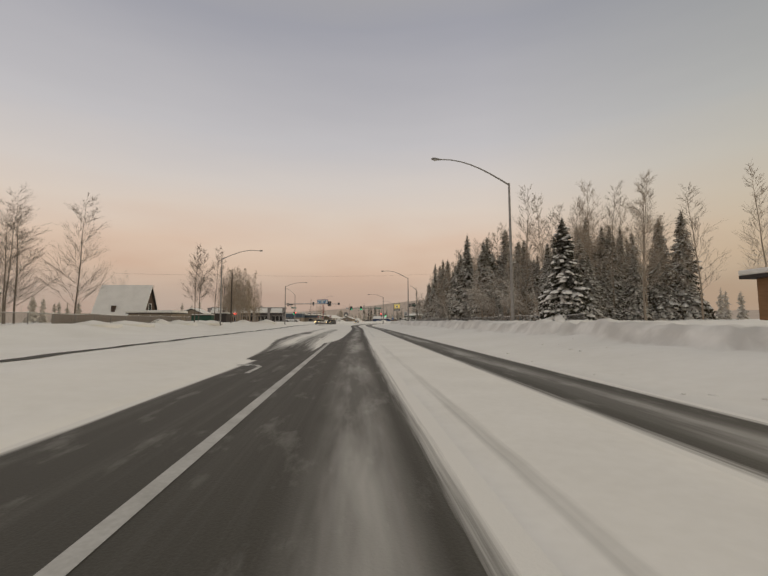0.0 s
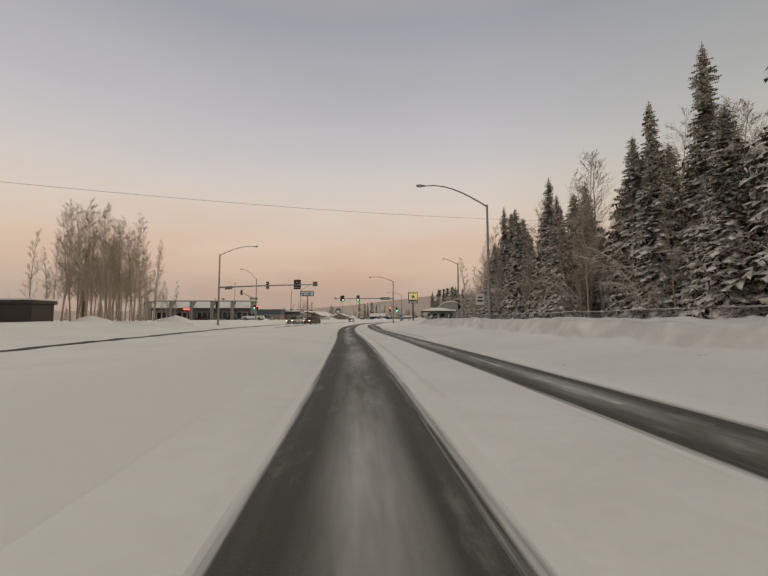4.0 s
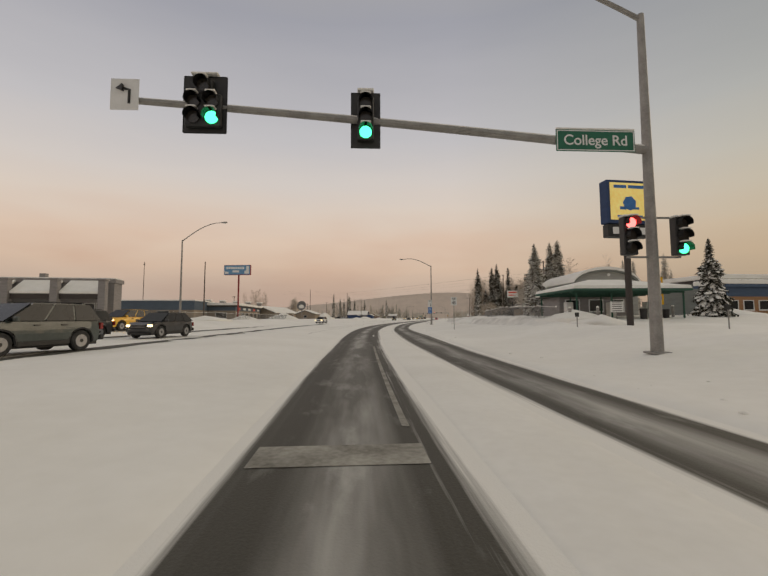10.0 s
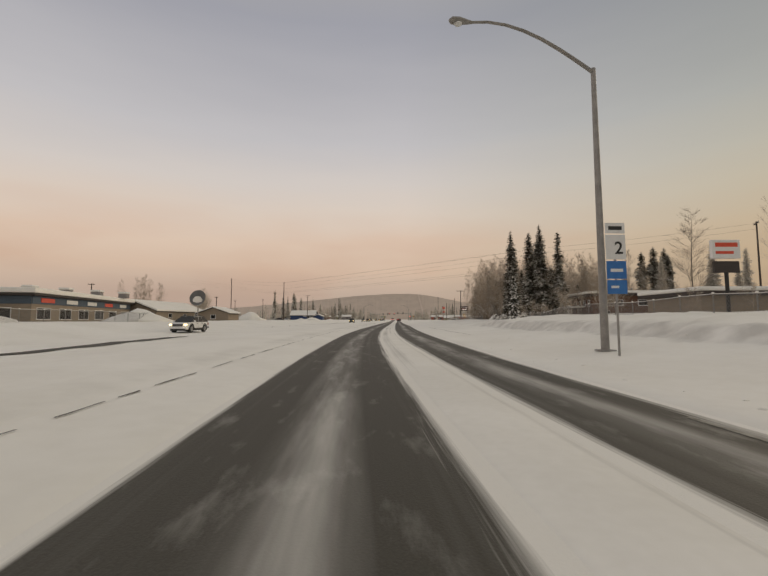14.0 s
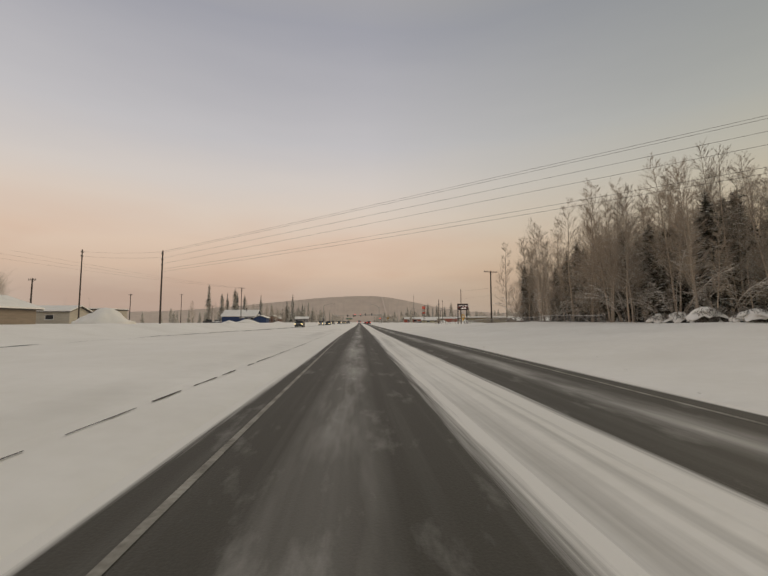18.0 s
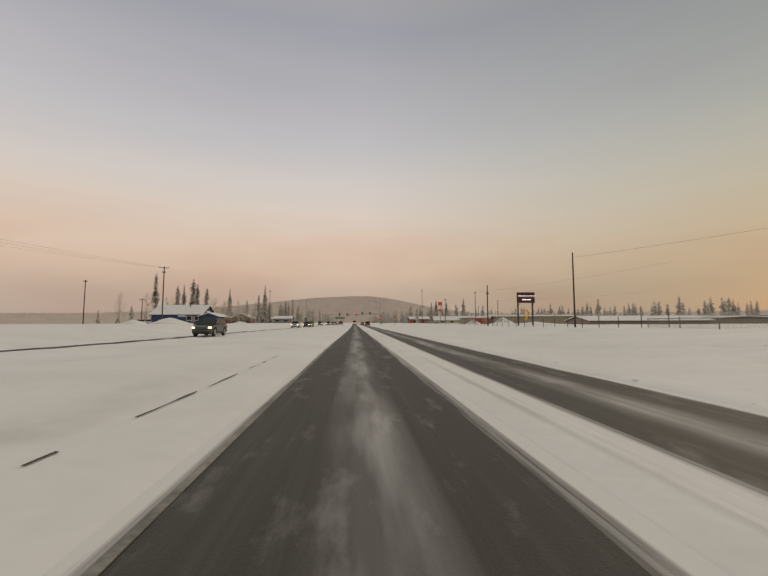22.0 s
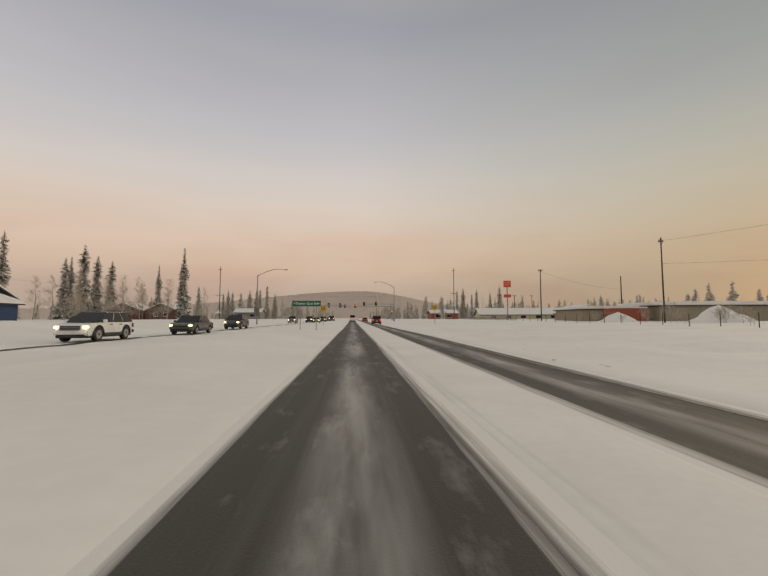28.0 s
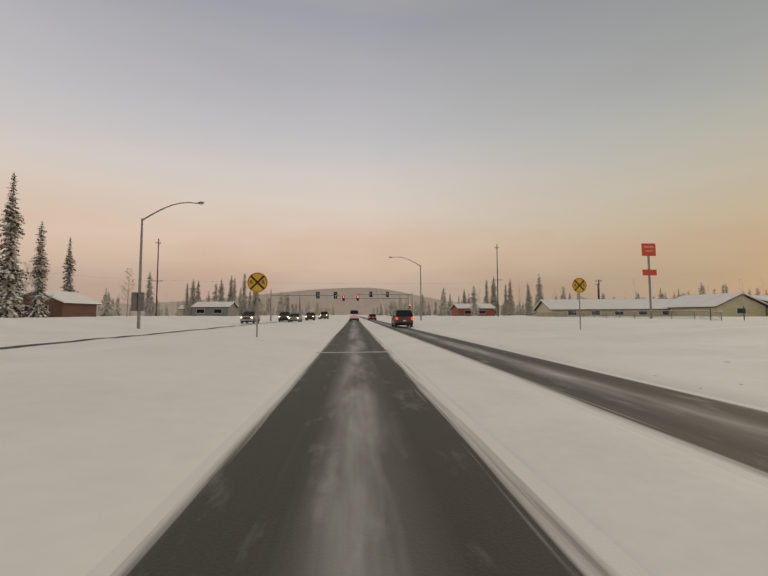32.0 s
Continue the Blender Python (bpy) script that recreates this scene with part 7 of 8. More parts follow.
bm = bmesh.new()
arrow(bm, -1.02, zc, -1, 0.2, -th - 0.002)
arrow(bm, 1.0, zc, 1, 0.2, -th - 0.002)
part("arrows", bm, SIGNWHITE, root)
# speed limit
root, zc, th = post_sign(182.85, 8.4, 2.56, 3.36, 0.56, SIGNWHITE, "white speed limit sign on a steel post")
words(root, "SPEED", 0, -th - 0.004, zc + 0.28, 0.145, BLACK)
words(root, "LIMIT", 0, -th - 0.004, zc + 0.13, 0.145, BLACK)
words(root, "45", 0, -th - 0.004, zc - 0.17, 0.40, BLACK)
# route marker and blue plate by the lamp
root, zc, th = post_sign(213.0, 8.2, 3.2, 4.0, 0.66, SIGNWHITE, "white route marker above small blue service signs")
words(root, "2", 0.1, -th - 0.004, zc - 0.05, 0.56, BLACK)
plate = part("upper_plate", boxed(-0.32, 0.32, -0.04, -0.02, zc + 0.44, zc + 0.78), SIGNWHITE, root, "white plate with a plain bar")
bars(plate, ((-0.22, 0.22, zc + 0.55, zc + 0.67),), -0.042, BLACK)
part("blue_plate", boxed(-0.32, 0.32, -0.04, -0.02, zc - 1.02, zc - 0.45), SIGNBLUE, root, "blue service plate")
part("blue_plate", boxed(-0.32, 0.32, -0.04, -0.02, zc - 1.5, zc - 1.06), SIGNBLUE, root, "blue service plate")
bars(root, ((-0.2, 0.2, zc - 0.8, zc - 0.7), (-0.2, 0.05, zc - 1.32, zc - 1.24)), -0.042, SIGNWHITE)
# regulatory sign on the east verge
root, zc, th = post_sign(90, 11.1, 2.5, 3.4, 0.75, SIGNWHITE, "white regulatory sign on a steel post")
bars(root, ((-0.2, 0.2, zc + 0.1, zc + 0.22), (-0.25, 0.25, zc - 0.2, zc - 0.05)), -th - 0.001, BLACK)
# no-turn sign before the first crossing on the median
root, zc, th = post_sign(122.9, -7.4, 2.33, 3.1, 0.62, SIGNWHITE, "white no-turn sign with a red ring on a steel post")
bm = bmesh.new()
tube(bm, [(0.26 * math.cos(radians(q)), -th - 0.006, zc + 0.04 + 0.26 * math.sin(radians(q))) for q in range(0, 361, 20)], 0.03, 4)
tube(bm, [(-0.18, -th - 0.006, zc + 0.22), (0.18, -th - 0.006, zc - 0.14)], 0.03, 4)
part("ring", bm, SIGNRED, root)
bm = bmesh.new()
tube(bm, [(0.09, -th - 0.004, zc - 0.12), (0.09, -th - 0.004, zc + 0.08), (0.0, -th - 0.004, zc + 0.15), (-0.09, -th - 0.004, zc + 0.08), (-0.09, -th - 0.004, zc + 0.02)], 0.025, 4)
tube(bm, [(-0.09, -th - 0.004, zc + 0.03), (-0.09, -th - 0.004, zc - 0.10)], [0.075, 0.002], 4)
part("arrow", bm, BLACK, root)
# rail crossing warnings
for s, d, z in ((456.0, -4.4, 2.85), (461.0, 14.1, 3.1)):
    m = stand(s, d)
    root = empty("road_sign", m, "round yellow railroad crossing warning sign with a black cross", "road sign", "railroad warning signs")
    g = z - m.translation.z
    part("post", tube(bmesh.new(), [(0, 0, -0.3), (0, 0, g)], 0.035, 6), GALV, root)
    plate = part("sign_plate", disc(bmesh.new(), (0, -0.05, g), (0, 1, 0), 0.47, 0.02, 32), SIGNYELLOW, root)
    bm = bmesh.new()
    for q in (45, 135):
        c, s_ = math.cos(radians(q)) * 0.44, math.sin(radians(q)) * 0.44
        tube(bm, [(-c, -0.066, g - s_), (c, -0.066, g + s_)], 0.055, 4)
    for v in bm.verts:
        v.co.y = -0.064 + (v.co.y + 0.066) * 0.05
    part("cross", bm, BLACK, root)
    part("rim", tube(bmesh.new(), [(0.43 * math.cos(radians(q)), -0.062, g + 0.43 * math.sin(radians(q))) for q in range(0, 361, 12)], 0.012, 4), BLACK, root)
    for x in (-0.27, 0.27):
        words(root, "R", x, -0.066, g, 0.24, BLACK)
# bank sign at the crossing
YELLOWLIT = material("lit_yellow_panel", (0.80, 0.52, 0.07), (0.95, 0.76, 0.26), scale=0.8, glow=0.28)
m = stand(162.6, 13.5, 6)
root = empty("pylon_sign", m, "pylon sign with yellow panel, blue emblem and dark letter board", "sign")
g = m.translation.z
part("post", tube(bmesh.new(), [(0, 0, -0.3), (0, 0, 5.3 - g)], 0.16, 10), DARKTRIM, root)
part("cabinet", boxed(-1.2, 1.2, -0.3, 0.3, 6.05 - g, 8.25 - g, 0.04), NAVYW, root)
part("panel", boxed(-1.05, 1.05, -0.33, -0.303, 6.2 - g, 8.1 - g), YELLOWLIT, root)
bm = bmesh.new()
tube(bm, [(0.0, -0.335, 7.05 - g), (0.0, -0.34, 7.05 - g)], 0.38, 7)
box(bm, -0.55, -0.2, -0.34, -0.335, 6.72 - g, 6.88 - g)
box(bm, 0.15, 0.52, -0.34, -0.335, 6.74 - g, 6.86 - g)
part("emblem", bm, SIGNBLUE, root)
bars(root, ((-0.85, -0.15, 7.82 - g, 7.98 - g), (-0.05, 0.85, 7.82 - g, 7.98 - g), (-0.7, 0.7, 6.32 - g, 6.44 - g)), -0.334, SIGNBLUE)
part("letter_board", boxed(-1.15, 1.15, -0.22, 0.22, 5.35 - g, 6.0 - g, 0.03), BLACK, root)
bars(root, ((-0.9, -0.55, 5.5 - g, 5.85 - g), (-0.4, -0.05, 5.5 - g, 5.85 - g), (0.1, 0.45, 5.5 - g, 5.85 - g), (0.6, 0.9, 5.5 - g, 5.85 - g)), -0.222, SIGNWHITE)
DARKRED = material("dark_red_paint", (0.20, 0.02, 0.02), (0.30, 0.04, 0.035), rough=0.5)
# mall sign on a red post
m = stand(237, -37.2, 4)
root = empty("pylon_sign", m, "blue and white shop sign on a tall red post", "sign")
g = m.translation.z
part("post", tube(bmesh.new(), [(0.3, 0, -0.3), (0.3, 0, 11.8 - g)], 0.2, 10), DARKRED, root)
part("cabinet", boxed(-3.2, 3.2, -0.35, 0.35, 11.8 - g, 14.2 - g, 0.04), DARKRED, root)
part("panel", boxed(-3.12, 3.12, -0.38, -0.353, 11.9 - g, 14.1 - g), material("faded_blue_panel", (0.10, 0.22, 0.44), (0.16, 0.36, 0.52), rough=0.5), root)
bars(root, ((-2.6, -2.15, 13.2 - g, 13.75 - g), (-2.05, -1.6, 13.2 - g, 13.75 - g), (-1.5, -1.05, 13.2 - g, 13.75 - g), (-0.95, -0.5, 13.2 - g, 13.75 - g), (-0.4, 0.05, 13.2 - g, 13.75 - g),
            (0.15, 0.6, 13.2 - g, 13.75 - g), (0.7, 1.15, 13.2 - g, 13.75 - g), (1.25, 1.7, 13.2 - g, 13.75 - g), (-1.1, 0.5, 12.4 - g, 12.9 - g)), -0.382, SIGNWHITE)
bars(root, ((-3.0, -2.1, 12.1 - g, 12.6 - g), (1.8, 2.9, 12.1 - g, 12.8 - g), (2.2, 2.9, 12.8 - g, 13.9 - g)), -0.382, SIGNWHITE, "white_patch")
# dark board on two posts
m = stand(398.5, 35.6)
root = empty("sign_board", m, "dark letter board on two posts with white bars of text", "sign")
g = m.translation.z
for x in (-1.72, 1.38):
    part("post", boxed(x - 0.12, x + 0.12, -0.12, 0.12, -0.4, 7.2 - g), BLACK, root)
    part("brace", tube(bmesh.new(), [(x, -0.05, 4.6 - g), (x + (0.5 if x < 0 else 0.45), -0.05, 5.3 - g)], 0.04, 5), BLACK, root)
BOARD = material("dark_red_brown_board", (0.035, 0.017, 0.015), (0.06, 0.03, 0.026), rough=0.6)
part("board", boxed(-1.9, 1.9, -0.22, 0.12, 5.3 - g, 7.5 - g, 0.06), BOARD, root)
part("divider", boxed(-1.8, 1.8, -0.24, -0.222, 6.32 - g, 6.38 - g), SIGNRED, root)
BOARDLIT = material("lit_letters", (0.95, 0.82, 0.74), (1.0, 0.9, 0.82), glow=0.7)
words(root, "WEDNESDAY NIGHTS", 0.1, -0.226, 6.72 - g, 0.36, BOARDLIT)
bars(root, ((-0.85, 0.1, 5.85 - g, 6.08 - g), (0.2, 1.0, 5.85 - g, 6.08 - g)), -0.222, BOARDLIT)
ribbon = []
for k in range(25):
    q = k / 24
    a = (q - 0.5) * 2
    ribbon.append((0.46 * math.sin(a * math.pi * 1.22), -0.1 - 0.12 * a, 3.75 - g - 2.05 * abs(a) ** 1.35))
part("yellow_ribbon", tube(bmesh.new(), ribbon, 0.15, 6), SIGNYELLOW, root, "looped yellow ribbon hung below the board")
m = stand(386.5, -72.6)
root = empty("lit_sign", m, "small lit yellow sign under two floodlights", "sign")
part("post", tube(bmesh.new(), [(0, 0, -0.3), (0, 0, 1.4)], 0.1, 8), BLACK, root)
part("panel", boxed(-1.1, 1.1, -0.15, 0.15, 1.4, 2.35, 0.03), LITSIGN, root)
bars(root, ((-0.8, 0.7, 2.0, 2.15), (-0.8, 0.3, 1.65, 1.8)), -0.152, BLACK)
for x in (-1.2, 1.2):
    part("floodlight", disc(bmesh.new(), (x, -0.3, 2.7), (0, 1, 0.2), 0.2, 0.1, 12), HEADLAMP, root)
# lit board over the fuel lane east of the crossing
m = stand(163.8, 42.8, -20) @ Matrix.Diagonal((0.68, 1, 1, 1))
root = empty("canopy_sign", m, "long dark sign board over small bright lamps on posts", "sign")
g = m.translation.z
for x in (-0.9, -0.3, 0.3, 0.9):
    part("post", tube(bmesh.new(), [(x, 0, -0.3), (x, 0, 4.95 - g)], 0.07, 6), DARKTRIM, root)
part("board", boxed(-2.6, 2.6, -0.15, 0.15, 4.95 - g, 5.5 - g, 0.04), BOARDDARK, root)
bars(root, ((-2.1, -1.0, 5.1 - g, 5.36 - g), (-0.7, 0.5, 5.1 - g, 5.36 - g), (0.8, 2.1, 5.1 - g, 5.36 - g)), -0.152, SIGNWHITE)
for x in (-1.6, -0.8, 1.7):
    part("lamp", boxed(x - 0.4, x + 0.4, -0.5, -0.3, 4.6 - g, 4.78 - g, 0.05), HEADLAMP, root, "bright strip lamp")
# red signs on one tall post
m = stand(483, 35.4)
root = empty("pylon_sign", m, "two orange-red square signs on one tall post", "sign")
g = m.translation.z
part("post", tube(bmesh.new(), [(0, 0, -0.3), (0, 0, 9.6 - g)], 0.12, 8), GALV, root)
for z0, z1 in ((8.25, 9.75), (5.9, 6.6)):
    part("panel", boxed(-0.85, 0.85, -0.16, -0.0, z0 - g, z1 - g, 0.02), SIGNRED, root)
bars(root, ((-0.6, 0.6, 9.2 - g, 9.45 - g), (-0.5, 0.5, 8.75 - g, 8.95 - g)), -0.163, material("pale_red_print", (0.75, 0.25, 0.18)))
# yellow upright banner sign at the canopy
root, zc, th = post_sign(181, 27.4, 2.5, 5.1, 0.6, SIGNYELLOW, "tall yellow upright sign by the canopy", category="sign", name="upright_sign", thick=0.15, r=0.06)
bars(root, ((-0.12, 0.12, zc + 0.5, zc + 0.9), (-0.12, 0.12, zc - 0.2, zc + 0.2), (-0.12, 0.12, zc - 0.9, zc - 0.5)), -th - 0.002, SIGNBLUE)
# pale price panel by the pumps
root, zc, th = post_sign(172.4, 18.6, 1.7, 2.5, 0.95, SIGNWHITE, "pale panel of faint writing on a thin post", category="sign", name="price_sign", thick=0.03, r=0.03)
bars(root, tuple((-0.36, 0.36, zc - 0.32 + 0.16 * k, zc - 0.26 + 0.16 * k) for k in range(5)), -th - 0.002, DULLBACK)
# roadside shop sign
m = stand(228.4, 25.3)
root = empty("pylon_sign", m, "white and red roadside shop sign on a post", "sign")
g = m.translation.z
part("post", tube(bmesh.new(), [(0, 0, -0.3), (0, 0, 4.9 - g)], 0.12, 8), BLACK, root)
part("panel", boxed(-1.0, 1.0, -0.15, 0.15, 5.5 - g, 6.8 - g, 0.03), SIGNWHITE, root)
bars(root, ((-0.8, 0.8, 6.3 - g, 6.6 - g), (-0.8, 0.5, 5.8 - g, 6.0 - g)), -0.152, SIGNRED)
part("lower_board", boxed(-0.9, 0.9, -0.12, 0.12, 4.5 - g, 5.3 - g, 0.03), DARKTRIM, root)
# dish on the tan building
m = stand(286, -38.3)
dish = empty("satellite_dish", m, "large round dish antenna half filled with snow", "dish antenna")
g = m.translation.z
part("post", tube(bmesh.new(), [(0, 0, -0.3), (0, 0, 5.2 - g)], 0.12, 8), GALV, dish)
bm = bmesh.new()
bmesh.ops.create_cone(bm, cap_ends=False, segments=28, radius1=0.25, radius2=1.7, depth=0.7)
reflector = part("reflector", bm, material("dish_mesh", (0.12, 0.12, 0.12), (0.2, 0.2, 0.2), rough=0.6), dish)
reflector.matrix_local = Matrix.Translation((0, 0, 5.9 - g)) @ Matrix.Rotation(radians(75), 4, "X")
part("snow_fill", disc(bmesh.new(), (0, -0.22, 5.35 - g), (0, 1, 0.2), 1.0, 0.2, 20), ROOF_SNOW, dish)
# push-button post with a dark box by the crossing
m = stand(128, 13.7)
root = empty("signal_post", m, "grey post carrying a small black signal box", "traffic signal")
part("post", tube(bmesh.new(), [(0, 0, -0.3), (0, 0, 2.3 - m.translation.z)], 0.05, 8), GALV, root)
box_part = part("signal_box", boxed(-0.24, 0.24, -0.16, 0.16, 1.85 - m.translation.z, 2.3 - m.translation.z, 0.03), BLACK, root)
part("snow_cap", boxed(-0.23, 0.23, -0.15, 0.15, 2.302 - m.translation.z, 2.38 - m.translation.z, 0.03), ROOF_SNOW, box_part)
# small marker posts on the east verge by the crossing
for s, d, h in ((150, 12.2, 1.0), (155, 15.5, 1.1), (161, 17.2, 1.2), (147, 18.0, 1.4), (166, 12.5, 0.9)):
    m = stand(s, d)
    root = empty("marker_post", m, "thin grey marker post in the snow", "post", "marker posts")
    part("shaft", tube(bmesh.new(), [(0, 0, -0.2), (0, 0, h)], 0.03, 6), GALV, root)
    part("cap", boxed(-0.11, 0.11, -0.05, 0.05, h - 0.25, h, 0.02), BLACK, root)


# ---- fences ----
def chain_fence(points, h, gap, label, wires=True, rail=True, group="chain link fences"):
    root = empty("chain_link_fence" if wires else "post_fence", Matrix.Translation(at(points[0][0], points[0][1], 0)), label, "fence", group)
    inv = root.matrix_world.inverted()
    line = []
    for (s0, d0), (s1, d1) in zip(points, points[1:]):
        n = max(1, int(math.hypot(s1 - s0, d1 - d0) / gap))
        line += [(s0 + (s1 - s0) * k / n, d0 + (d1 - d0) * k / n) for k in range(n)]
    line.append(points[-1])
    post = tube(bmesh.new(), [(0, 0, -0.3), (0, 0, h), (0, 0, h + 0.04)], [0.035, 0.035, 0.015], 6)
    me = bpy.data.meshes.new("post")
    post.to_mesh(me)
    post.free()
    me.materials.append(CHAIN if rail else WOODPOLE)
    cap = boxed(-0.06, 0.06, -0.06, 0.06, h + 0.03, h + 0.12, 0.03)
    mc = bpy.data.meshes.new("snow_cap")
    cap.to_mesh(mc)
    cap.free()
    mc.materials.append(ROOF_SNOW)
    tops = []
    for s, d in line:
        p = inv @ at(s, d, ground_z(s, d))
        ob = new("post", me)
        ob.parent = root
        ob.location = p
        if rail:
            ob2 = new("snow_cap", mc)
            ob2.parent = ob
        tops.append(p + Vector((0, 0, h)))
    if rail:
        part("top_rail", tube(bmesh.new(), tops, 0.024, 5), CHAIN, root)
        part("rail_snow", tube(bmesh.new(), [p + Vector((0, 0, 0.03)) for p in tops], 0.016, 5), ROOF_SNOW, root)
    if wires:
        verts, faces = [], []
        for a, b in zip(tops, tops[1:]):
            ln = (b - a).length
            n = int(ln / 0.22)
            for k in range(-int(h / 0.22), n + 1):
                for sg in (1, -1):
                    u0, u1 = (k * 0.22, k * 0.22 + h) if sg > 0 else (k * 0.22 + h, k * 0.22)
                    z0, z1 = 0.0, h
                    # clip to the bay
                    pts = []
                    for u, z in ((u0, z0), (u1, z1)):
                        pts.append([u, z])
                    (ua, za), (ub, zb) = sorted(pts)
                    if ub <= 0 or ua >= ln:
                        continue
                    sl = (zb - za) / (ub - ua)
                    if ua < 0:
                        za, ua = za - sl * ua, 0
                    if ub > ln:
                        zb, ub = zb - sl * (ub - ln), ln
                    pa = a.lerp(b, ua / ln) + Vector((0, 0, za - h))
                    pb = a.lerp(b, ub / ln) + Vector((0, 0, zb - h))
                    bar(verts, faces, pa, pb, 0.008, 0.008, 3)
        me2 = bpy.data.meshes.new("wire_mesh")
        me2.from_pydata(verts, [], faces)
        me2.materials.append(CHAIN)
        ob = new("wire_mesh", me2)
        ob.parent = root
    return root


chain_fence([(30, 17.2), (80, 17.5), (105, 16.5), (112, 14.9)], 0.6, 3.0, "frosted chain link fence along the wood")
chain_fence([(173, 14.35), (184, 14.6), (200, 15.5), (222, 19), (246, 22), (262, 23.3), (276, 24.6)], 0.95, 3.0, "frosted chain link fence beside the snow bank")
chain_fence([(296, 23.4), (345, 22.5)], 0.7, 3.0, "frosted chain link fence before the birch wood")
chain_fence([(346, 25.0), (385, 25.5), (425, 29), (470, 31)], 1.1, 3.2, "line of short dark posts across the snow field", wires=False, rail=False)
chain_fence([(470, 32), (520, 36)], 0.8, 3.0, "frosted chain link fence by the yellow buildings")
chain_fence([(262, -34), (232, -31), (205, -32)], 1.3, 3.0, "frosted chain link fence before the shop building")


def board_fence(s0, s1, d, h, mat, label):
    root = empty("board_fence", Matrix.Translation(at(s0, d, 0)), label, "fence")
    inv = root.matrix_world.inverted()
    plank = bpy.data.meshes.new("plank")
    bm = boxed(-0.02, 0.02, -0.145, 0.145, -0.3, h, 0.008)
    bm.to_mesh(plank)
    bm.free()
    plank.materials.append(mat)
    rnd = random.Random(4)
    n = int((s1 - s0) / 0.31)
    for k in range(n):
        s = s0 + k * 0.31
        ob = new("plank", plank)
        ob.parent = root
        ob.matrix_local = inv @ (Matrix.Translation(at(s, d, ground_z(s, d) + rnd.uniform(-0.03, 0.03))) @ Matrix.Rotation(head(s) + rnd.uniform(-0.02, 0.02), 4, "Z"))
    a, b = at(s0, d - 0.06, ground_z(s0, d) + h * 0.75), at(s1, d - 0.06, ground_z(s1, d) + h * 0.75)
    part("rail", tube(bmesh.new(), [inv @ a, inv @ b], 0.045, 4), mat, root)
    return root


chain_fence([(26, -25.7), (56, -25.7), (66, -26.0)], 0.95, 2.6, "frosted chain link fence before the board fence")
board_fence(38, 63, -26.5, 1.0, wall_mat("weathered_fence_boards", (0.22, 0.185, 0.155)), "weathered grey-brown board fence in deep snow")

# bare bushes bowed under round caps of snow
HEDGE = snowy("hedge_twigs", (0.045, 0.036, 0.028), (0.12, 0.10, 0.08), cover=0.30, frost=0.08)
bush_rng = random.Random(41)
for i in range(17):
    s = 262 + 1.75 * i + bush_rng.uniform(-0.5, 0.5)
    d = 22.2 + 0.085 * (s - 262) + bush_rng.uniform(-0.5, 0.9)
    r, top = bush_rng.uniform(0.6, 1.15), bush_rng.uniform(0.5, 1.0)
    hd = empty("snowy_bush", stand(s, d, bush_rng.uniform(0, 360)), "round bare bush under a thick cap of snow", "bush", "snowy bushes")
    verts, faces = [], []
    for k in range(int(620 * r)):
        a, q, z = bush_rng.uniform(0, 6.28), bush_rng.random() ** 0.5, bush_rng.random()
        rr = r * q * (0.55 + 0.55 * z)
        c = Vector((rr * math.cos(a), rr * math.sin(a), z * top * 1.12))
        w = (Vector((math.cos(a), math.sin(a), 0)) * 0.5 + Vector((bush_rng.gauss(0, 0.5), bush_rng.gauss(0, 0.5), bush_rng.uniform(0.2, 1.2)))).normalized() * bush_rng.uniform(0.08, 0.22)
        bar(verts, faces, c - w, c + w, 0.012, 0.008, 3)
    me = bpy.data.meshes.new("twigs")
    me.from_pydata(verts, [], faces)
    me.materials.append(HEDGE)
    new("twigs", me).parent = hd
    bm = bmesh.new()
    bmesh.ops.create_uvsphere(bm, u_segments=22, v_segments=12, radius=1)
    for v in bm.verts:
        k = 1 + 0.75 * noise.noise(v.co * 1.7 + Vector((s, d, 0))) + 0.30 * noise.noise(v.co * 4.2 + Vector((d, s, 0)))
        v.co = Vector((v.co.x * r * 0.85 * k, v.co.y * r * 0.85 * k, top - 0.16 + v.co.z * (0.30 if v.co.z > 0 else 0.14) * k - 0.25 * (v.co.x ** 2 + v.co.y ** 2) * k * k))
    for f in bm.faces:
        f.smooth = True
    part("snow_cap", bm, ROOF_SNOW, hd, "thick rounded cap of snow")
# brush in the yard east of the road
for i in range(26):
    tree("shrub", random.Random(i).choice(BUSH), 424 + 30 * random.Random(i + 50).random(), 33 + 12 * random.Random(i + 90).random(), 0.9 + 1.1 * random.Random(i + 130).random(), "bare frosted shrub in the snowy yard", "yard shrubs", 1.3)
for i in range(16):
    tree("shrub", random.Random(i + 300).choice(BUSH), 462 + 34 * random.Random(i + 350).random(), -40 - 22 * random.Random(i + 390).random(), 1.8 + 2.0 * random.Random(i + 430).random(), "bare brown shrub among the spruces", "bare shrubs", 1.4)
# snow-bent shrubs along the fences
sh = random.Random(12)
for i in range(34):
    s = sh.choice((sh.uniform(262, 345), sh.uniform(262, 300), sh.uniform(44, 120)))
    d = 24.2 if s > 200 else 18.6
    tree("shrub", sh.choice(BUSH), s, d + sh.uniform(-0.4, 0.8), sh.uniform(1.0, 2.2), "bare shrub bent under snow", "snowy shrubs", 1.2)

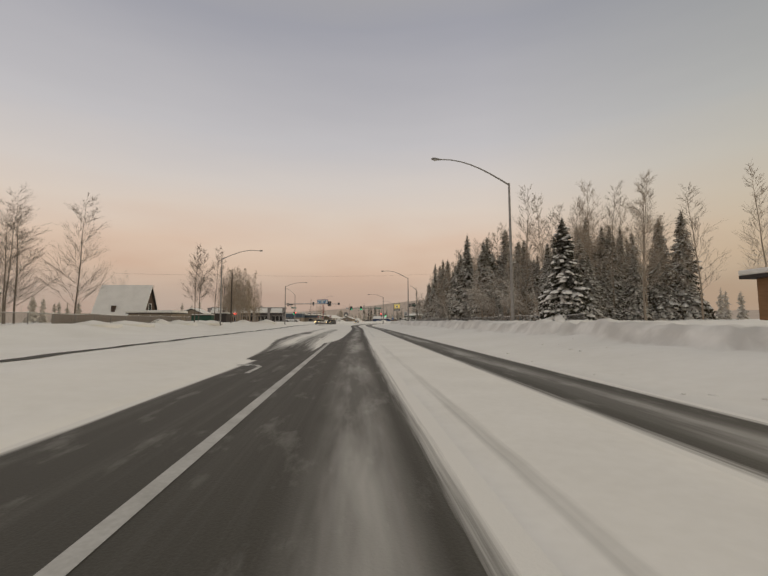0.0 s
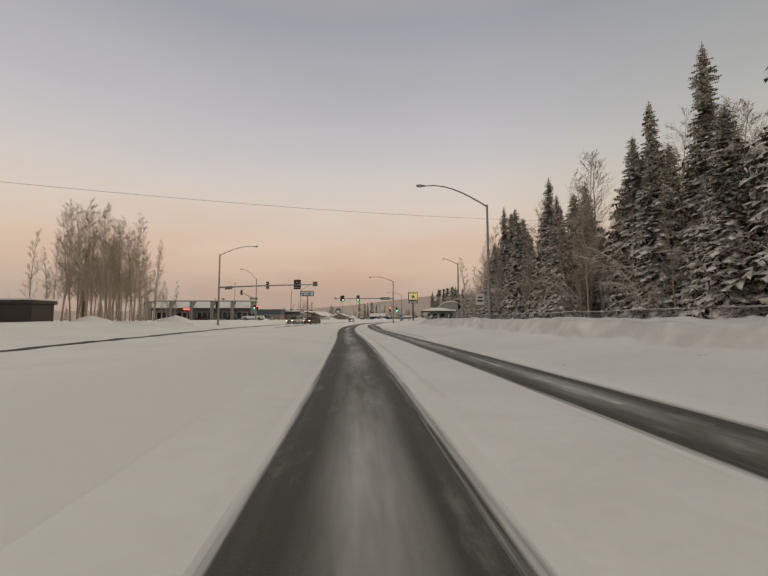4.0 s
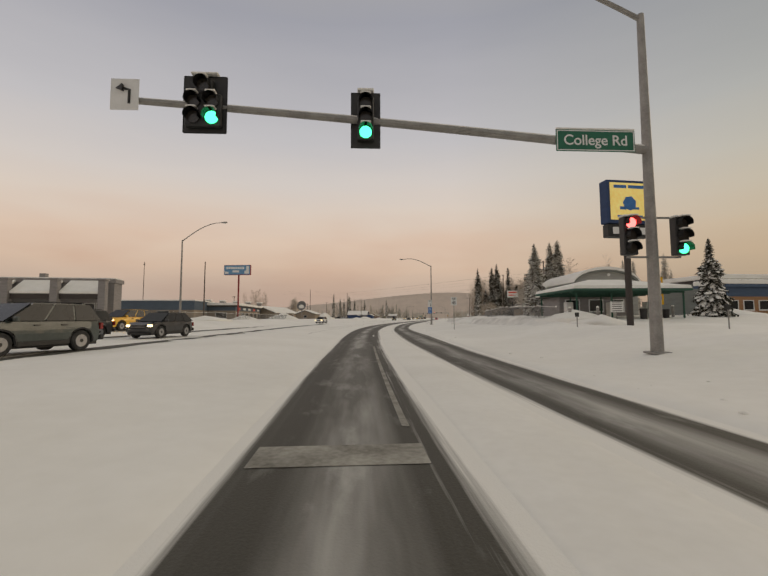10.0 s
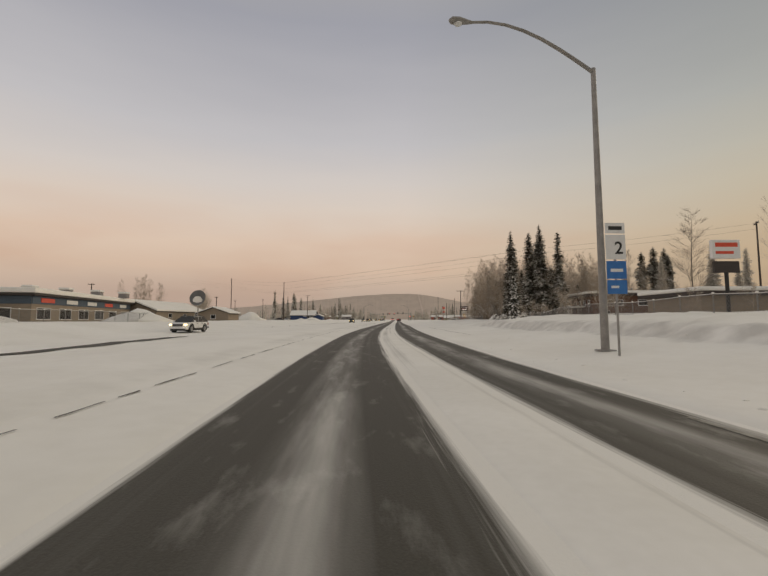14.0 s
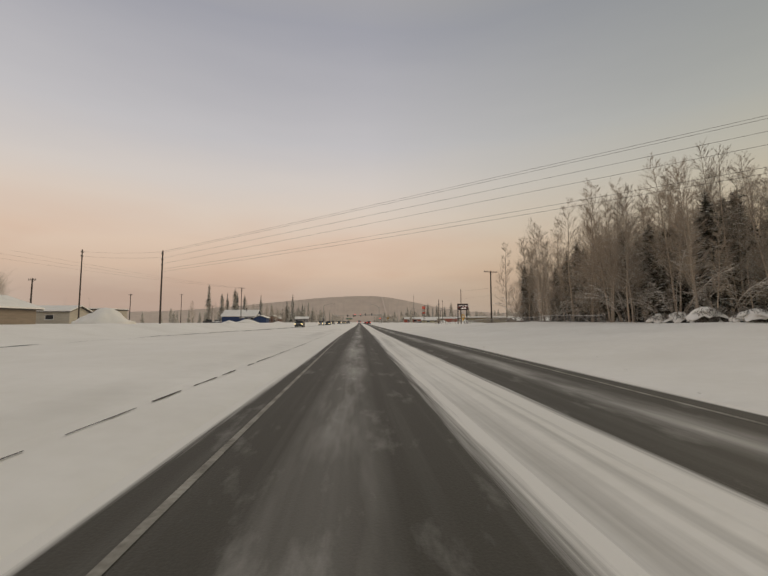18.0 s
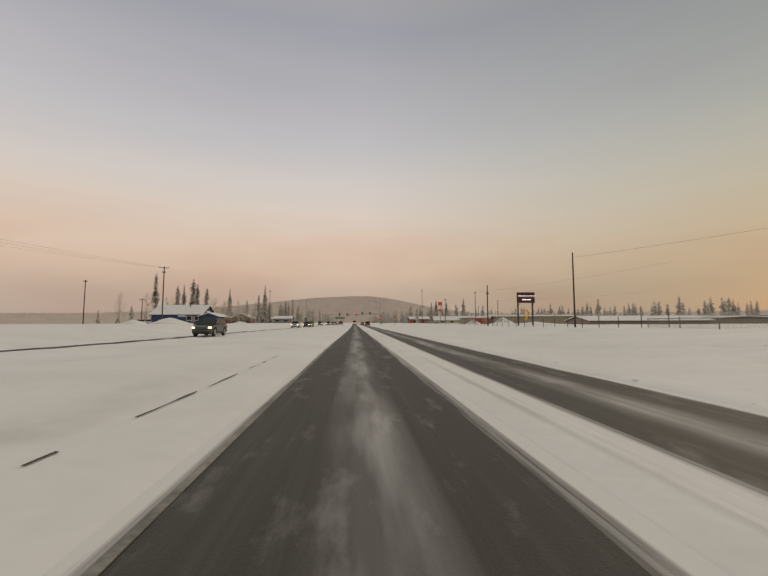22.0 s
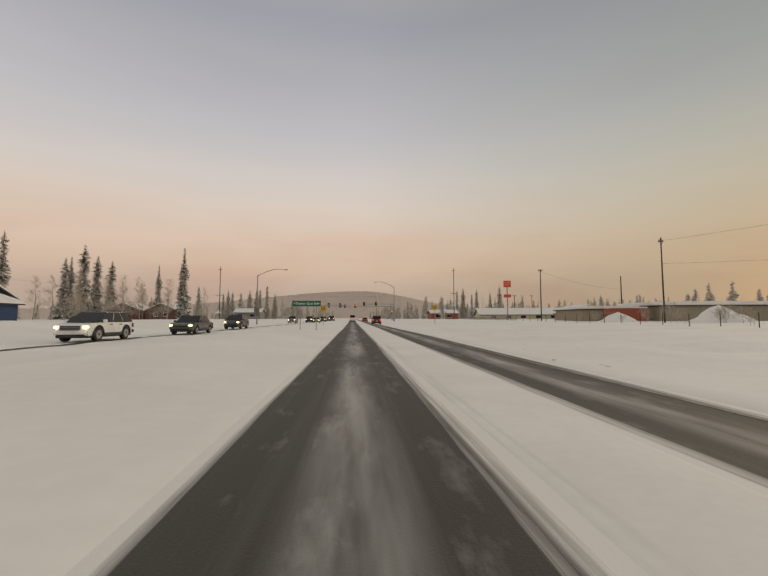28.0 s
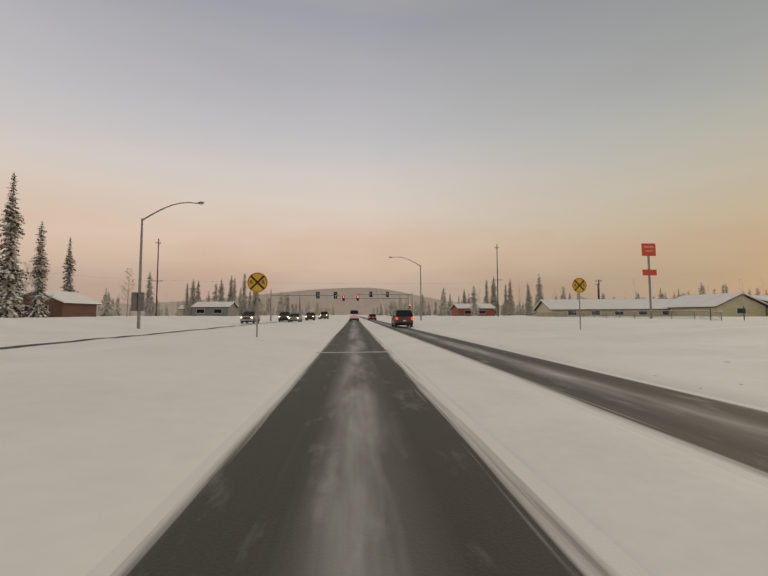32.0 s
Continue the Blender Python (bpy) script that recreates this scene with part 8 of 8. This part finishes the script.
# ---- road details ----
KERB = material("dark_kerb", (0.05, 0.042, 0.035), (0.09, 0.08, 0.07), rough=0.9)
def paint_line(name, s0, s1, d, w, label, z=0.006, step=1.0):
    return strip(name, list(np.arange(s0, s1 + 0.01, step)), lambda s: (d - w / 2 + 0.15 * rag(s, 80), d + w / 2 + 0.15 * rag(s, 90)), FAINTPAINT if name == "edge_line" else PAINT, lambda s, dd: z, label=label, category="road marking")


paint_line("lane_line", -10, 30, -1.58, 0.17, "worn solid white turn lane line", step=0.5)
for s, d in ((172.2, 0.67), (230.9, 1.05), (246.1, 1.15), (251.4, 1.24)):
    paint_line("lane_dash", s - 0.05, s + 3.0, d, 0.12, "worn white lane dash", step=0.5)
paint_line("edge_line", 147.5, 162, 0.64, 0.09, "worn pale edge line", step=0.5)
for s in np.arange(62.5, 121, 5.0):
    paint_line("lane_dash", s, s + 3.0, 4.12, 0.13, "worn white lane dash", step=0.5)
tagged(strip("kerb", list(np.arange(84, 124, 0.5)), lambda q: (STRIP_R(q) + 0.26 + 0.3 * rag(q, 3), STRIP_R(q) + 0.31 + 0.4 * rag(q, 5)), KERB, lambda q, d: ground_z(q, d) + 0.012), "dark line of a kerb in the snow edge", "kerb")
paint_line("edge_line", 242, 345, -1.31, 0.08, "worn pale edge line", step=0.7)
right_line = knots([(160, 4.3), (172, 4.5), (194, 4.38), (212, 4.5), (232, 4.75), (254, 5.05), (275, 5.5), (298, 5.8), (330, 5.5), (395, 5.35), (440, 5.4)])
for a, c in ((163, 206), (240, 308), (385, 420)):
    strip("edge_line", list(np.arange(a, c, 0.7)), lambda q: (right_line(q) - 0.045 + 0.15 * rag(q, 81), right_line(q) + 0.045 + 0.15 * rag(q, 91)), FAINTPAINT, lambda q, d: 0.006,
          label="worn pale edge line of the right lane", category="road marking")
bm = boxed(-1.12, 0.98, -0.22, 0.22, 0.005, 0.008)
ob = tagged(finish("stop_line", bm, PAINT), "worn white stop line across the lane", "road marking", "", "structure")
ob.matrix_world = on_road(121.9, 0)
bm = boxed(3.0, 4.95, -0.22, 0.22, 0.005, 0.008)
ob = tagged(finish("stop_line", bm, PAINT), "worn white stop line across the right lane", "road marking", "", "structure")
ob.matrix_world = on_road(121.9, 0)
for s in (146.5, 143.2):
    bm = boxed(-0.95, 0.72, -0.3, 0.3, 0.005, 0.008)
    ob = tagged(finish("crosswalk_line", bm, FAINTPAINT), "snow-dusted white crosswalk line", "road marking", "", "structure")
    ob.matrix_world = on_road(s, 0)
bm = boxed(-1.2, 1.3, -0.15, 0.15, 0.005, 0.008)
tagged(finish("stop_line", bm, PAINT), "thin white line across the lane", "road marking", "", "structure").matrix_world = on_road(451, 0)
# strip of packed snow left between the wheel tracks
def patch_drift(q, d):
    """Packed snow left down the middle of the lane, solid towards the stop line and blown thin before it."""
    c = 0.02 + 0.05 * lumps(q, 3, 0.6)
    h = 0.22 + 0.08 * lumps(q, 5, 0.9) + 0.09 * lumps(q, 7 + 4 * d, 2.2) + 0.06 * lumps(q, 3 + 9 * d, 4.5)
    solid = 0.49 + 0.14 * lumps(q, 9, 0.5) + 0.26 * smooth((q - 109) / 5)
    return max(0.0, solid * smooth((q - 98) / 4) - 0.85 * (abs(d - c) / h) ** 2.2 - 0.9 * smooth((q - 119.6) / 1.4))


strip("snow_patch", list(np.arange(97.0, 121.8, 0.15)), lambda q: [0.02 + 0.05 * k for k in range(-10, 11)], ASPHALT,
      lambda q, d: 0.004 + 0.010 * patch_drift(q, d), label="ragged strip of packed snow on the lane", category="snow", drift=patch_drift, spine=lane_spine)
# left-turn arrow
bm = bmesh.new()
tube(bm, [(0.0, -1.2, 0.004), (0.0, 0.3, 0.004), (-0.2, 0.75, 0.004), (-0.45, 0.85, 0.004)], 0.09, 4)
tube(bm, [(-0.4, 0.85, 0.004), (-0.95, 0.85, 0.004)], [0.4, 0.002], 4)
for v in bm.verts:
    v.co.z = 0.006 + 0.004 * (v.co.z > 0.004)
tagged(finish("lane_arrow", bm, PAINT), "white left-turn arrow painted on the turn lane", "road marking", "", "structure").matrix_world = on_road(12.1, -2.75)
# kerb of the median showing through the snow
kd = knots([(170, -4.0), (193, -3.6), (236, -3.45), (280, -2.78), (307, -2.72), (325, -2.68)])
kr = random.Random(6)
s = 172.0
while s < 330:
    ln = kr.choice((kr.uniform(0.5, 1.3), kr.uniform(1.2, 2.4)))
    tagged(strip("kerb", list(np.arange(s, s + ln, 0.2)), lambda q: (kd(q) - 0.017 + 0.03 * lumps(q, 1, 1.3), kd(q) + 0.012 + 0.03 * lumps(q, 2, 1.7)), KERB, lambda q, d: ground_z(q, d) + 0.02), "dark kerb edge showing through the snow", "kerb")
    s += ln + kr.choice((0.2, 0.3, 0.4, 0.9)) * kr.uniform(0.5, 1.5)
tagged(strip("kerb", list(np.arange(232, 262, 0.5)), lambda q: (8.0 + 0.3 * rag(q, 3), 8.06 + 0.3 * rag(q, 5)), KERB, lambda q, d: ground_z(q, d) + 0.02), "dark line of a kerb in the snow bank", "kerb")


# half-drifted wheel tracks of the turn lane
TURN_D = [-5.05, -4.95] + [-4.85 + 0.1 * k for k in range(30)] + [-1.88, -1.8]


def turn_drift(q, d):
    """Two wheel tracks blown over in long streaks, with thinner snow between them."""
    w = min((abs(d - c) / h) ** 2 for c, h in ((-2.85, 0.62), (-4.35, 0.42)))
    begun = smooth((q - 16) / 9)
    bare = 0.16 + 0.29 * begun + 0.07 * lumps(q, 2, 0.25) + 0.12 * smooth((q - 22) / 30) + 0.42 * smooth((q - 54) / 9)
    fade = 0.4 * begun * smooth((d + 2.25) / 0.5) + 0.95 * smooth((-3.55 - 1.1 * smooth((q - 13) / 15) - d) / 0.3)
    hole = 0.30 * smooth((q - 30) / 8) * (1 - smooth((q - 52) / 7)) * smooth(lumps(q, 3 + (d < -3.6) * 4, 0.16) * 3.2) * (w < 1.4)
    return min(1.3, bare - hole + min(0.36, 0.30 * w) * (0.25 + 0.75 * begun) + fade)


strip("wheel_track", list(np.arange(14.2, 76.0, 0.5)), lambda q: [d + 0.1 * lumps(q, 6, 0.2) for d in TURN_D], ASPHALT,
      lambda q, d: ground_z(q, d) + (0.008 if -5.0 < d - 0.1 * lumps(q, 6, 0.2) < -1.84 and 14.5 < q < 75.0 else -0.03),
      label="dark wheel tracks of the turn lane half covered by drifted snow", category="road", drift=turn_drift)
# gritty band of old plough dirt beside the median's kerb
strip("snow_patch", list(np.arange(186, 335, 1.0)), lambda q: [kd(q) - 0.75 + 0.2 * lumps(q, 14, 0.1) + 0.13 * k for k in range(-5, 6)], SNOW,
      lambda q, d: ground_z(q, d) + (0.009 if abs(d - kd(q) + 0.75 - 0.2 * lumps(q, 14, 0.1)) < 0.6 else -0.02),
      label="gritty tan band in the median's snow", category="snow",
      drift=lambda q, d: 0.40 * max(0.0, 1 - (abs(d - kd(q) + 0.75 - 0.2 * lumps(q, 14, 0.1)) / 0.6) ** 2) * (0.6 + 0.8 * lumps(q, 16, 0.15)))

# loose lumps of ploughed snow on the banks
verts, faces = [], []
cl = random.Random(33)
for i in range(1100):
    s = cl.uniform(-5, 470)
    d = STRIP_R(s) + cl.choice((cl.uniform(0.2, 1.2), cl.uniform(2.0, RUN_R(s) + 3)))
    if s > 125 and d > STRIP_R(s) + 2 and cl.random() < 0.7:
        continue
    r = 0.025 + 0.075 * cl.random() ** 3
    p = at(s, d, ground_z(s, d))
    n = len(verts)
    for q in ((1, 0, 0), (0, 1, 0), (-1, 0, 0), (0, -1, 0), (0, 0, 1), (0.6, 0.6, 0.55), (-0.6, 0.6, 0.5), (-0.6, -0.6, 0.55), (0.6, -0.6, 0.5)):
        k = r * cl.uniform(0.7, 1.25)
        verts.append((p.x + q[0] * k, p.y + q[1] * k, p.z + q[2] * k * 0.55 - 0.008))
    for f in ((0, 1, 5), (1, 2, 6), (2, 3, 7), (3, 0, 8), (0, 5, 8), (1, 6, 5), (2, 7, 6), (3, 8, 7), (4, 8, 5), (4, 5, 6), (4, 6, 7), (4, 7, 8)):
        faces.append(tuple(n + v for v in f))
me = bpy.data.meshes.new("snow_lumps")
me.from_pydata(verts, [], faces)
me.materials.append(SNOW)
me.polygons.foreach_set("use_smooth", np.ones(len(me.polygons), dtype=bool))
tagged(new("snow_lumps", me), "loose lumps of ploughed snow on the banks", "snow", "", "stuff")
